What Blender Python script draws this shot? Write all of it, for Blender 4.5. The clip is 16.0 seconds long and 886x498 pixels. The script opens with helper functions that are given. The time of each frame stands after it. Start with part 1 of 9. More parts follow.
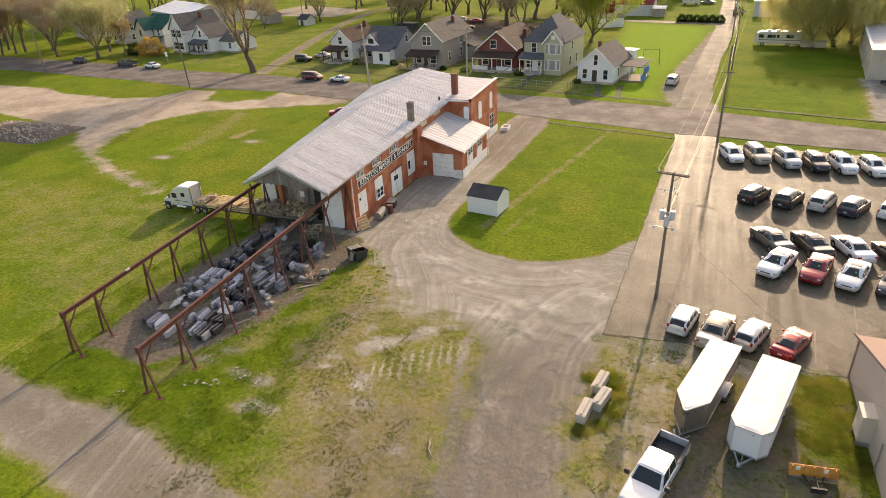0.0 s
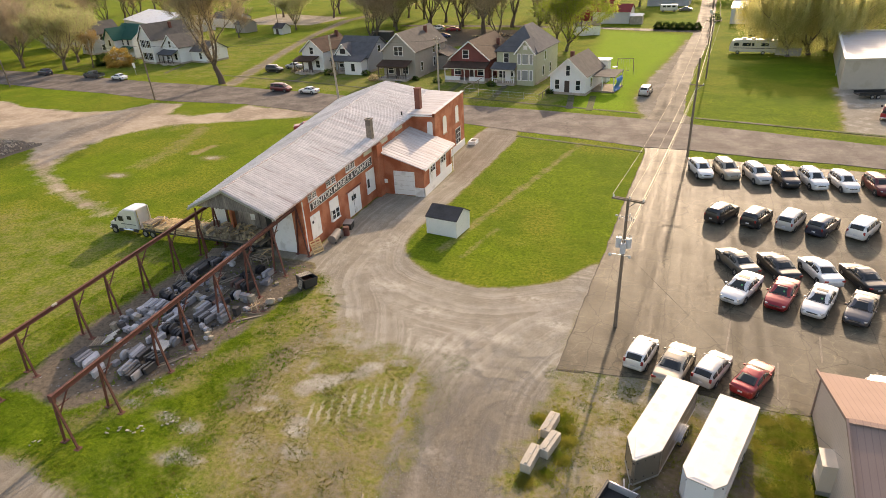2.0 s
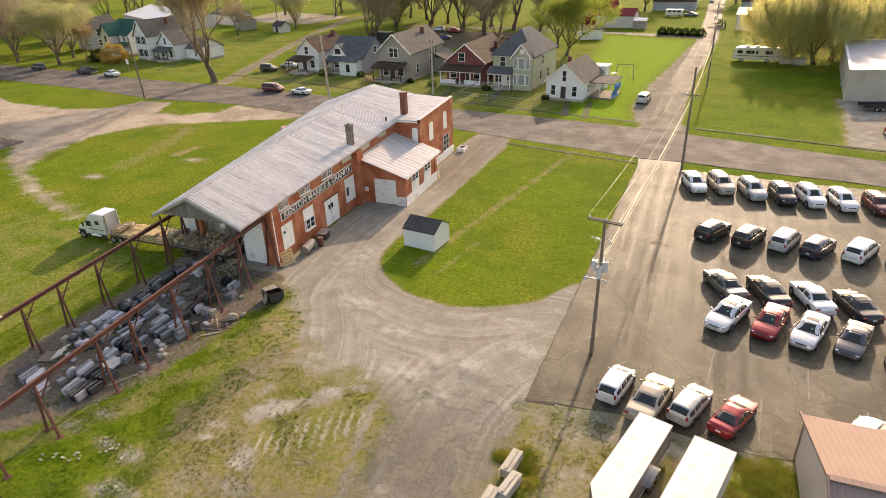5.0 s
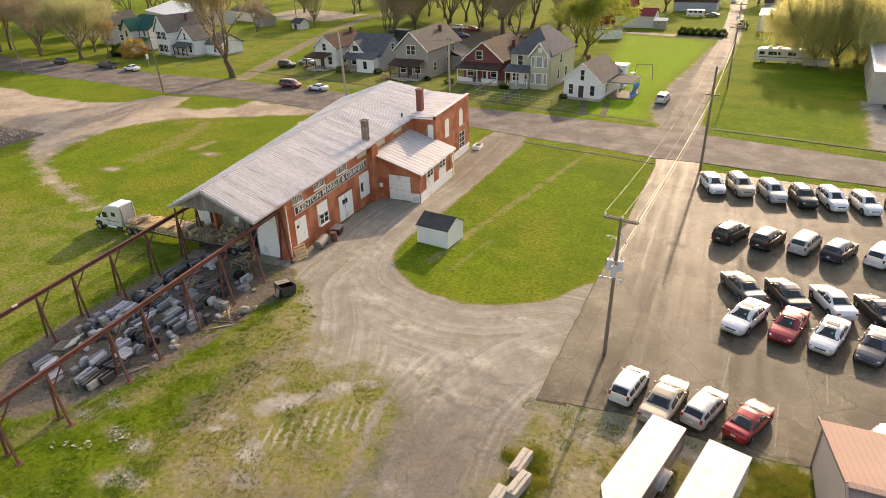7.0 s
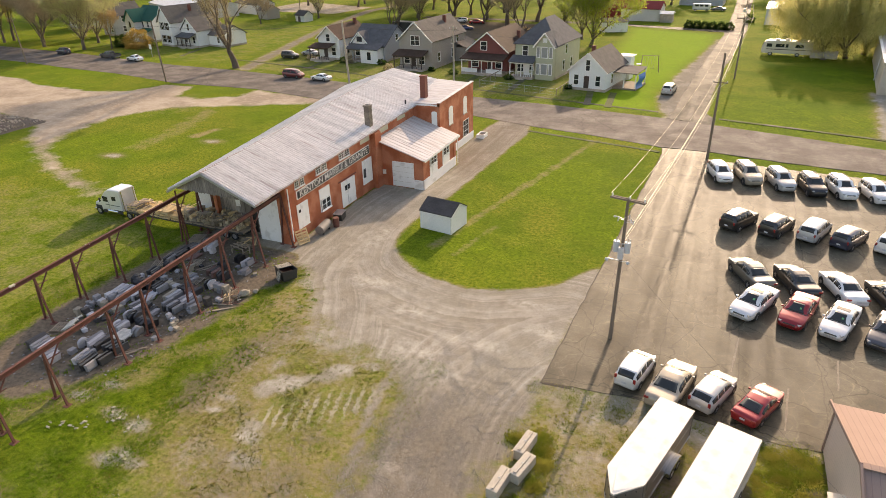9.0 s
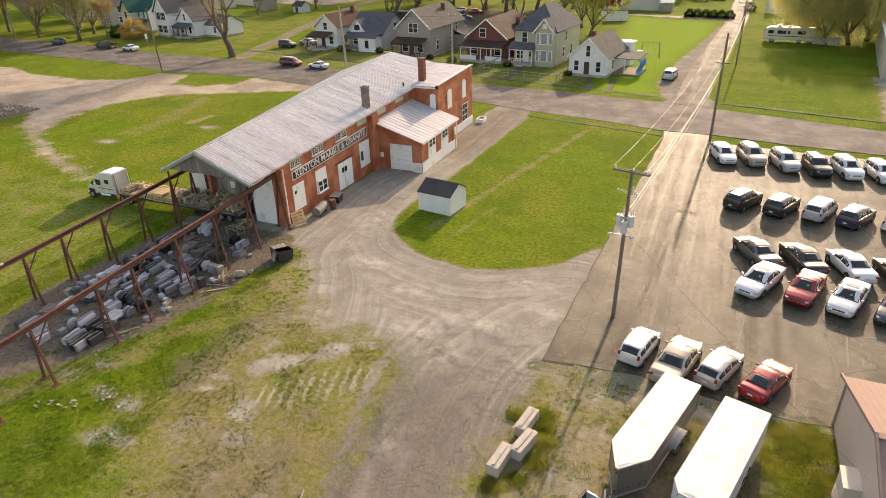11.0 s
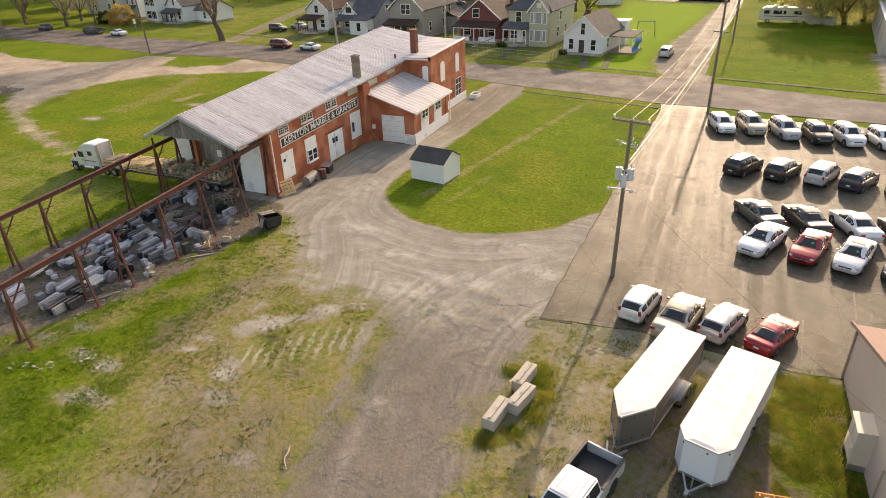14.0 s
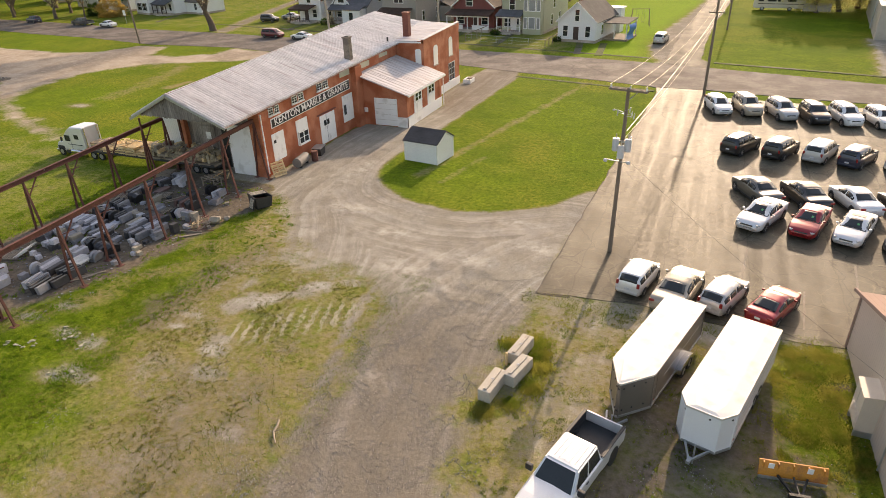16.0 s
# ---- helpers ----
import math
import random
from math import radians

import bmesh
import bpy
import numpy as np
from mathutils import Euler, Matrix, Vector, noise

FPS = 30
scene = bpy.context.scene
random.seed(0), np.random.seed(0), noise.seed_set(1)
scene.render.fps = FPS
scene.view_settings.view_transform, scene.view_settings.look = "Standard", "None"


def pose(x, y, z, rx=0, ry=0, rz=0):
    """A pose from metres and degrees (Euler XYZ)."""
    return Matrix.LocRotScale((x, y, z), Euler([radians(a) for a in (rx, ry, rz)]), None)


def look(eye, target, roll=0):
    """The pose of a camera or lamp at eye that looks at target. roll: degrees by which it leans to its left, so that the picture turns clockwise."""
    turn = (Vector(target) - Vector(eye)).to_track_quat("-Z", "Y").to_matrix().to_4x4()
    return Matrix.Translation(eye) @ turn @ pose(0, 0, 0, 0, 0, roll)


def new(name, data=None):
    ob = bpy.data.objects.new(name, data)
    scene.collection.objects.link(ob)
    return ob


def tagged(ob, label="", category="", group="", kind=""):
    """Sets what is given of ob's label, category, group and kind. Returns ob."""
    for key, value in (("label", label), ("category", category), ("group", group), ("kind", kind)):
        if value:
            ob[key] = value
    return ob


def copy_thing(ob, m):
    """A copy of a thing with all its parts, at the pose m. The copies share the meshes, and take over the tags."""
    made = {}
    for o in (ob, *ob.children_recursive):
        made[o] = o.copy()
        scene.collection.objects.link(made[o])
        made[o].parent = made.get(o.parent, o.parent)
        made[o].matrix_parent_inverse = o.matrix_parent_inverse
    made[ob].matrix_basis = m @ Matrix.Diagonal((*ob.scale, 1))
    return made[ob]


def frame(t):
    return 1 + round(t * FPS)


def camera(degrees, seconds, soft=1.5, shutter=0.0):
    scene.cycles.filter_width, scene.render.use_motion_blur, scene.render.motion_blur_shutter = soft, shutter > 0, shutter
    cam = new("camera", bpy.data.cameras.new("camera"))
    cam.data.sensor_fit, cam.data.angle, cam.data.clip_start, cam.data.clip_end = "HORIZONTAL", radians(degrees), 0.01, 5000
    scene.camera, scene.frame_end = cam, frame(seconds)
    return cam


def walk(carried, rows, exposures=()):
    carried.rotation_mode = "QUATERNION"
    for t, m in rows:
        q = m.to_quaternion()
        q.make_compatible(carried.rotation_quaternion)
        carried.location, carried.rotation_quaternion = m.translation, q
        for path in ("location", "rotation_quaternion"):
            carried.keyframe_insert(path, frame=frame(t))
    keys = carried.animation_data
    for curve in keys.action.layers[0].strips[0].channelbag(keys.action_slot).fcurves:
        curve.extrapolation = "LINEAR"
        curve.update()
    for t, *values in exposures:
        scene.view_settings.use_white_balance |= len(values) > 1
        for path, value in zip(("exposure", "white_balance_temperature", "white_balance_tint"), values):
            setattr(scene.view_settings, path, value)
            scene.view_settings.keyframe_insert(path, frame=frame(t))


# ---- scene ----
cam = camera(70.5, 16.0, soft=0.65)
PATH = [
    (0, (29.898, -48.358, 25.911), (29.198, -46.718, 25.004), -2.9),
    (0.5, (29.682, -47.731, 26.059), (28.996, -46.086, 25.152), -3.0),
    (1, (29.766, -46.67, 26.089), (29.086, -45.019, 25.187), -3.2),
    (1.5, (30.451, -45.505, 26.133), (29.776, -43.849, 25.235), -3.2),
    (2, (31.619, -44.445, 26.258), (30.95, -42.786, 25.363), -3.0),
    (2.5, (32.487, -43.465, 26.283), (31.826, -41.802, 25.389), -2.9),
    (3, (33.02, -42.387, 26.269), (32.361, -40.722, 25.377), -2.8),
    (3.2, (33.114, -41.937, 26.297), (32.456, -40.272, 25.404), -2.7),
    (5.3, (32.985, -40.817, 26.146), (32.295, -39.166, 25.252), -1.9),
    (5.5, (32.992, -40.775, 26.109), (32.294, -39.126, 25.217), -1.9),
    (6, (33.006, -40.685, 26.127), (32.293, -39.044, 25.234), -1.8),
    (6.5, (33.025, -40.633, 26.046), (32.302, -38.995, 25.154), -1.7),
    (7, (33.015, -40.618, 25.835), (32.289, -38.983, 24.94), -1.7),
    (7.5, (33.018, -40.629, 25.638), (32.289, -38.998, 24.74), -1.7),
    (8, (32.981, -40.601, 25.276), (32.249, -38.972, 24.376), -1.6),
    (8.5, (32.929, -40.58, 24.958), (32.196, -38.952, 24.057), -1.5),
    (9, (32.885, -40.487, 24.572), (32.152, -38.86, 23.67), -1.5),
    (9.2, (32.9, -40.47, 24.48), (32.166, -38.844, 23.577), -1.55),
    (11.3, (32.755, -40.16, 22.66), (32.025, -38.537, 21.746), -1.7),
    (11.5, (32.748, -40.155, 22.466), (32.018, -38.532, 21.552), -1.7),
    (12, (32.809, -40.08, 22.014), (32.083, -38.458, 21.097), -1.8),
    (12.5, (32.804, -40.069, 21.526), (32.084, -38.446, 20.606), -1.8),
    (13, (32.831, -39.993, 20.993), (32.112, -38.369, 20.074), -1.9),
    (13.5, (32.758, -39.982, 20.604), (32.044, -38.357, 19.682), -1.9),
    (14, (32.735, -39.98, 20.182), (32.021, -38.356, 19.258), -1.9),
    (14.5, (32.694, -39.928, 19.8), (31.982, -38.305, 18.874), -1.9),
    (15, (32.706, -39.911, 19.41), (32.0, -38.286, 18.482), -2.0),
    (15.5, (32.687, -39.882, 18.972), (31.986, -38.255, 18.043), -2.0),
    (16, (32.724, -39.849, 18.603), (32.025, -38.223, 17.672), -2.1),
]
walk(cam, [(t, look(eye, target, roll)) for t, eye, target, roll in PATH], [(0.0, 0.93, 7500, 20), (5.5, 0.98, 7500, 20), (9.0, 0.99, 7500, 20), (12.5, 0.93, 7500, 20), (16.0, 0.91, 7500, 20)])

# ---- world, sun, exposure ----
SUN_AZ, SUN_EL = 2.3, 21.5            # degrees clockwise from +y, and above the horizon
world = bpy.data.worlds.new("sky")
scene.world = world
world.use_nodes = True
wn = world.node_tree
sky = wn.nodes.new("ShaderNodeTexSky")
sky.sky_type = 'NISHITA'
sky.sun_disc = False
sky.sun_elevation, sky.sun_rotation = radians(SUN_EL), radians(SUN_AZ)
sky.air_density, sky.dust_density = 1.2, 2.5
wn.nodes["Background"].inputs["Strength"].default_value = 0.15
wn.links.new(sky.outputs["Color"], wn.nodes["Background"].inputs["Color"])
sun_data = bpy.data.lights.new("sun", 'SUN')
sun_data.energy, sun_data.angle, sun_data.color = 2.92, radians(0.6), (1.0, 0.86, 0.66)
sun = new("sun", sun_data)
d = Vector((math.sin(radians(SUN_AZ)) * math.cos(radians(SUN_EL)), math.cos(radians(SUN_AZ)) * math.cos(radians(SUN_EL)), math.sin(radians(SUN_EL))))
sun.matrix_world = look(d * 200, (0, 0, 0))

# ---- materials ----


def mat(name, base, rough=0.8, var=0.18, scale=1.5, metal=0.0, bump=0.15, bscale=25.0, spec=0.5, coat=0.0, other=None, mix=0.35, rand=0.0, streak=None, stretch=(1, 1, 1)):
    """Two scales of variation round a base colour, with fine relief; other: a second colour that shows in patches."""
    m = bpy.data.materials.new(name)
    m.use_nodes = True
    nt = m.node_tree
    n, l = nt.nodes, nt.links
    b = n["Principled BSDF"]
    b.inputs["Roughness"].default_value, b.inputs["Metallic"].default_value = rough, metal
    b.inputs["Specular IOR Level"].default_value, b.inputs["Coat Weight"].default_value = spec, coat
    b.inputs["Coat Roughness"].default_value = 0.13
    tc = n.new("ShaderNodeTexCoord")
    mp = n.new("ShaderNodeMapping")
    mp.inputs["Scale"].default_value = stretch
    l.new(tc.outputs["Object"], mp.inputs["Vector"])
    info = n.new("ShaderNodeObjectInfo")
    off = n.new("ShaderNodeVectorMath")
    off.operation = 'MULTIPLY_ADD'
    l.new(info.outputs["Random"], off.inputs[0])
    off.inputs[1].default_value = (37, 53, 71) if rand else (0, 0, 0)
    l.new(mp.outputs[0], off.inputs[2])
    big, fine = n.new("ShaderNodeTexNoise"), n.new("ShaderNodeTexNoise")
    for t, s, det in ((big, scale, 5), (fine, bscale, 3)):
        t.inputs["Scale"].default_value, t.inputs["Detail"].default_value = s, det
        l.new(off.outputs[0], t.inputs["Vector"])
    add = n.new("ShaderNodeMath")
    add.operation = 'ADD'
    l.new(big.outputs["Fac"], add.inputs[0])
    l.new(fine.outputs["Fac"], add.inputs[1])
    rng = n.new("ShaderNodeMapRange")
    rng.inputs["From Min"].default_value, rng.inputs["From Max"].default_value = 0.65, 1.35
    rng.inputs["To Min"].default_value, rng.inputs["To Max"].default_value = 1 - var, 1 + var
    l.new(add.outputs[0], rng.inputs["Value"])
    col = n.new("ShaderNodeMix")
    col.data_type = 'RGBA'
    col.inputs[6].default_value = (*base, 1)
    col.inputs[7].default_value = (*(other or base), 1)
    ramp = n.new("ShaderNodeMapRange")
    ramp.inputs["From Min"].default_value, ramp.inputs["From Max"].default_value = 0.62 - mix * 0.35, 0.74 - mix * 0.35
    l.new(big.outputs["Fac"], ramp.inputs["Value"])
    l.new(ramp.outputs[0], col.inputs[0])
    sc = n.new("ShaderNodeVectorMath")
    sc.operation = 'SCALE'
    l.new(col.outputs[2], sc.inputs[0])
    l.new(rng.outputs[0], sc.inputs["Scale"])
    out = sc.outputs[0]
    if rand:
        r2 = n.new("ShaderNodeMapRange")
        r2.inputs["To Min"].default_value, r2.inputs["To Max"].default_value = 1 - rand, 1 + rand
        l.new(info.outputs["Random"], r2.inputs["Value"])
        s2 = n.new("ShaderNodeVectorMath")
        s2.operation = 'SCALE'
        l.new(out, s2.inputs[0])
        l.new(r2.outputs[0], s2.inputs["Scale"])
        out = s2.outputs[0]
    l.new(out, b.inputs["Base Color"])
    if bump:
        bp = n.new("ShaderNodeBump")
        bp.inputs["Strength"].default_value, bp.inputs["Distance"].default_value = bump, 0.03
        l.new(fine.outputs["Fac"], bp.inputs["Height"])
        l.new(bp.outputs[0], b.inputs["Normal"])
    return m


def lined(m, axis, period, depth, dark=0.75):
    """Regular courses or boards across an axis of the object, as relief with a darker joint."""
    nt = m.node_tree
    n, l = nt.nodes, nt.links
    b = n["Principled BSDF"]
    tc = n.new("ShaderNodeTexCoord")
    sep = n.new("ShaderNodeSeparateXYZ")
    l.new(tc.outputs["Object"], sep.inputs[0])
    mul = n.new("ShaderNodeMath")
    mul.operation = 'MULTIPLY'
    mul.inputs[1].default_value = 1 / period
    l.new(sep.outputs["XYZ".index(axis)], mul.inputs[0])
    fr = n.new("ShaderNodeMath")
    fr.operation = 'FRACT'
    l.new(mul.outputs[0], fr.inputs[0])
    bp = n.new("ShaderNodeBump")
    bp.inputs["Distance"].default_value, bp.inputs["Strength"].default_value = depth, 1.0
    l.new(fr.outputs[0], bp.inputs["Height"])
    old = b.inputs["Normal"].links[0].from_socket if b.inputs["Normal"].links else None
    if old:
        l.new(old, bp.inputs["Normal"])
    l.new(bp.outputs[0], b.inputs["Normal"])
    edge = n.new("ShaderNodeMapRange")
    edge.inputs["From Min"].default_value, edge.inputs["From Max"].default_value = 0.0, 0.14
    edge.inputs["To Min"].default_value, edge.inputs["To Max"].default_value = dark, 1.0
    l.new(fr.outputs[0], edge.inputs["Value"])
    src = b.inputs["Base Color"].links[0].from_socket
    s = n.new("ShaderNodeVectorMath")
    s.operation = 'SCALE'
    l.new(src, s.inputs[0])
    l.new(edge.outputs[0], s.inputs["Scale"])
    l.new(s.outputs[0], b.inputs["Base Color"])
    return m


M_BRICK = mat("red_brick", (0.40, 0.115, 0.05), 0.9, 0.25, 0.6, other=(0.46, 0.17, 0.09), mix=0.5, bscale=14)
M_BRICK_DARK = mat("dark_red_brick", (0.17, 0.06, 0.042), 0.9, 0.25, 0.6, bscale=14)
M_ROOF = mat("weathered_galvanised_roof", (0.69, 0.66, 0.64), 0.75, 0.25, 0.6, metal=0.0, spec=0.12, other=(0.48, 0.43, 0.41), mix=0.2, bscale=5, bump=0.05, stretch=(0.3, 4, 1), rand=0.1)
M_ROOF_B = mat("pale_tin_roof", (0.55, 0.525, 0.515), 0.6, 0.15, 0.7, metal=0.0, spec=0.25, other=(0.44, 0.385, 0.36), mix=0.3, bscale=4, bump=0.05, stretch=(0.35, 3, 1))
M_FLASH = mat("rust_tinged_flashing", (0.42, 0.36, 0.33), 0.8, 0.3, 2.0, other=(0.30, 0.2, 0.16), mix=0.4)
M_WHITE = mat("white_paint", (0.86, 0.85, 0.82), 0.55, 0.06, 1.0, bump=0.03, other=(0.66, 0.64, 0.6), mix=0.2)
M_CREAM = mat("cream_panel", (0.52, 0.50, 0.38), 0.7, 0.1, 1.0)
M_BOARD = lined(mat("weathered_grey_boards", (0.23, 0.20, 0.175), 0.9, 0.35, 1.2, other=(0.33, 0.29, 0.25), stretch=(1, 1, 0.25), bscale=10), "X", 0.19, 0.02, 0.45)
M_CORR = lined(mat("white_corrugated_sheet", (0.74, 0.74, 0.73), 0.45, 0.12, 0.8, metal=0.2), "X", 0.2, 0.03, 0.8)
M_GLASS = mat("dark_window_glass", (0.025, 0.03, 0.035), 0.07, 0.3, 0.8, bump=0.0, spec=0.8)
M_BLACK = mat("black_paint", (0.018, 0.018, 0.018), 0.55, 0.3, 3)
M_CONC = mat("pale_concrete", (0.50, 0.45, 0.37), 0.9, 0.18, 1.2, other=(0.40, 0.35, 0.28), bscale=30, rand=0.08)
M_CONC2 = mat("cement_block", (0.42, 0.36, 0.30), 0.9, 0.2, 0.8, other=(0.50, 0.43, 0.36))
M_RUST = mat("rusty_red_steel", (0.15, 0.055, 0.04), 0.75, 0.35, 2.0, other=(0.10, 0.04, 0.03), metal=0.1, bscale=20)
M_POLE = mat("grey_brown_pole_wood", (0.20, 0.155, 0.115), 0.9, 0.25, 2.0, stretch=(6, 6, 0.4))
# Paler than M_POLE: sunlight on the two kerb-side poles is put into the colour.
M_POLE_PALE = mat("sunlit_pale_pole_wood", (0.46, 0.40, 0.32), 0.9, 0.2, 2.0, stretch=(6, 6, 0.4))
M_STEEL = mat("galvanised_steel", (0.45, 0.46, 0.47), 0.4, 0.15, 3, metal=0.7)
M_RUBBER = mat("tyre_rubber", (0.02, 0.02, 0.02), 0.85, 0.2, 8)
M_RIM = mat("alloy_rim", (0.5, 0.5, 0.5), 0.3, 0.1, 8, metal=0.8)
M_CHROME = mat("bright_chrome", (0.75, 0.75, 0.75), 0.15, 0.05, 8, metal=1.0, bump=0)
M_LAMP = mat("clear_headlamp", (0.40, 0.40, 0.39), 0.3, 0.1, 8, bump=0)
M_TAIL = mat("red_tail_lamp", (0.30, 0.015, 0.012), 0.35, 0.1, 8, bump=0)
M_PLASTIC = mat("black_plastic", (0.03, 0.03, 0.03), 0.6, 0.2, 5)
M_WIRE = mat("cable", (0.05, 0.05, 0.05), 0.6, 0.1, 5)
M_WIRE_L = mat("sunlit_aluminium_cable", (0.52, 0.49, 0.36), 0.5, 0.1, 5, metal=0.2)
M_SHINGLE = lined(mat("dark_asphalt_shingle", (0.085, 0.076, 0.073), 0.9, 0.3, 1.0, spec=0.12, rand=0.1), "Z", 0.14, 0.01, 0.75)
M_SHINGLE_G = lined(mat("grey_asphalt_shingle", (0.125, 0.125, 0.13), 0.9, 0.25, 1.0, spec=0.12), "Z", 0.14, 0.01, 0.75)
M_SHINGLE_B = lined(mat("brown_shingle", (0.09, 0.058, 0.043), 0.9, 0.3, 1.0, spec=0.12), "Z", 0.14, 0.01, 0.75)
M_SHINGLE_T = lined(mat("taupe_shingle", (0.135, 0.123, 0.11), 0.9, 0.25, 1.0, spec=0.12), "Z", 0.14, 0.01, 0.75)
M_SIDING = lined(mat("white_siding", (0.83, 0.83, 0.82), 0.6, 0.06, 0.8), "Z", 0.13, 0.012, 0.82)
M_BARK = mat("grey_brown_bark", (0.13, 0.10, 0.075), 0.95, 0.35, 1.5, stretch=(3, 3, 0.6), bump=0.4, bscale=9)
M_WOOD_Y = mat("fresh_pallet_wood", (0.64, 0.47, 0.25), 0.85, 0.25, 3, rand=0.15)
M_WHITE_WOOD = mat("bleached_pallet_wood", (0.62, 0.59, 0.54), 0.85, 0.2, 3, rand=0.12)
M_WOOD_G = mat("greyed_timber", (0.27, 0.22, 0.165), 0.9, 0.3, 3, rand=0.15)

# ---- builders ----


def thing(name, m=None, label="", category="", group="", kind=""):
    """An Empty at the base of a thing."""
    ob = new(name)
    ob.empty_display_size = 0.2
    if m is not None:
        ob.matrix_world = m
    return tagged(ob, label, category, group, kind)


def link(name, bm, material, parent=None, smooth=False):
    me = bpy.data.meshes.new(name)
    bm.normal_update()
    bm.to_mesh(me)
    bm.free()
    for mm in (material if isinstance(material, (list, tuple)) else [material]):
        me.materials.append(mm)
    if smooth:
        me.polygons.foreach_set("use_smooth", [True] * len(me.polygons))
    ob = new(name, me)
    ob.parent = parent
    return ob


def part(name, bm, material, parent, label="", smooth=False):
    """ONE mesh object under a thing or a part."""
    ob = link(name, bm, material, parent, smooth)
    if label:
        ob["label"] = label
    return ob


def box(sx, sy, sz, x=0, y=0, z=0, rz=0, bm=None, m=None, bevel=0.0):
    """A box whose base centre is (x, y, z)."""
    bm = bm or bmesh.new()
    mm = (m or Matrix()) @ pose(x, y, z + sz / 2, 0, 0, rz) @ Matrix.Diagonal((sx, sy, sz, 1))
    r = bmesh.ops.create_cube(bm, size=1, matrix=mm)
    if bevel:
        vs = set(r["verts"])
        es = [e for e in bm.edges if e.verts[0] in vs and e.verts[1] in vs]
        bmesh.ops.bevel(bm, geom=es, offset=bevel, segments=2, affect='EDGES', profile=0.6)
    return bm


def span(lo, hi, bm=None, bevel=0.0):
    """A box between two corners."""
    return box(hi[0] - lo[0], hi[1] - lo[1], hi[2] - lo[2], (lo[0] + hi[0]) / 2, (lo[1] + hi[1]) / 2, lo[2], bm=bm, bevel=bevel)


def tube(a, b, r1, r2=None, bm=None, sides=10, caps=True):
    """A tapered round bar from a to b."""
    bm = bm or bmesh.new()
    a, b = Vector(a), Vector(b)
    r2 = r1 if r2 is None else r2
    q = (b - a).to_track_quat("Z", "Y").to_matrix()
    rings = []
    for p, r in ((a, r1), (b, r2)):
        rings.append([bm.verts.new(p + q @ Vector((r * math.cos(2 * math.pi * i / sides), r * math.sin(2 * math.pi * i / sides), 0))) for i in range(sides)])
    for i in range(sides):
        bm.faces.new((rings[0][i], rings[0][(i + 1) % sides], rings[1][(i + 1) % sides], rings[1][i]))
    if caps:
        bm.faces.new(rings[0][::-1])
        bm.faces.new(rings[1])
    return bm


def beam(a, b, w, h, bm=None, up=(0, 0, 1)):
    """A square bar from a to b, w wide and h high."""
    bm = bm or bmesh.new()
    a, b = Vector(a), Vector(b)
    y = (b - a).normalized()
    x = y.cross(Vector(up)).normalized()
    z = x.cross(y)
    vs = []
    for p in (a, b):
        for i, j in ((-1, -1), (1, -1), (1, 1), (-1, 1)):
            vs.append(bm.verts.new(p + x * (i * w / 2) + z * (j * h / 2)))
    for f in ((0, 3, 2, 1), (4, 5, 6, 7), (0, 1, 5, 4), (1, 2, 6, 5), (2, 3, 7, 6), (3, 0, 4, 7)):
        bm.faces.new([vs[i] for i in f])
    bmesh.ops.recalc_face_normals(bm, faces=bm.faces[-6:] if False else list(bm.faces))
    return bm


def slab(corners, thick, bm=None):
    """A plate with the given top corners (any polygon), thick metres deep along its normal."""
    bm = bm or bmesh.new()
    pts = [Vector(c) for c in corners]
    nn = Vector((0, 0, 0))
    for i in range(len(pts)):
        nn += (pts[i] - pts[0]).cross(pts[(i + 1) % len(pts)] - pts[0])
    nn.normalize()
    if nn.z < 0:
        nn = -nn
        pts = pts[::-1]
    top = [bm.verts.new(p) for p in pts]
    low = [bm.verts.new(p - nn * thick) for p in pts]
    bm.faces.new(top)
    bm.faces.new(low[::-1])
    k = len(pts)
    for i in range(k):
        bm.faces.new((top[(i + 1) % k], top[i], low[i], low[(i + 1) % k]))
    return bm


def prism(poly, lo, hi, axis="y", bm=None):
    """A polygon of (u, z) pairs drawn along an axis: u is x for axis y, and y for axis x."""
    bm = bm or bmesh.new()

    def at(u, z, w):
        return (u, w, z) if axis == "y" else (w, u, z)
    a = [bm.verts.new(at(u, z, lo)) for u, z in poly]
    b = [bm.verts.new(at(u, z, hi)) for u, z in poly]
    k = len(poly)
    fs = [bm.faces.new(a), bm.faces.new(b[::-1])]
    for i in range(k):
        fs.append(bm.faces.new((a[i], b[i], b[(i + 1) % k], a[(i + 1) % k])))
    bmesh.ops.recalc_face_normals(bm, faces=fs)
    return bm


def ball(r, m, bm=None, sub=1):
    bm = bm or bmesh.new()
    bmesh.ops.create_icosphere(bm, subdivisions=sub, radius=r, matrix=m)
    return bm


def inside(px, py, poly):
    """Signed distance to a polygon, positive inside, for numpy arrays."""
    d2, ins = np.full(px.shape, 1e9), np.zeros(px.shape, bool)
    for (x1, y1), (x2, y2) in zip(poly, poly[1:] + poly[:1]):
        ex, ey = x2 - x1, y2 - y1
        t = np.clip(((px - x1) * ex + (py - y1) * ey) / (ex * ex + ey * ey + 1e-9), 0, 1)
        d2 = np.minimum(d2, (px - x1 - t * ex) ** 2 + (py - y1 - t * ey) ** 2)
        c = (y1 > py) != (y2 > py)
        ins ^= c & (px < (x2 - x1) * (py - y1) / (y2 - y1 + 1e-12) + x1)
    return np.where(ins, 1, -1) * np.sqrt(d2)

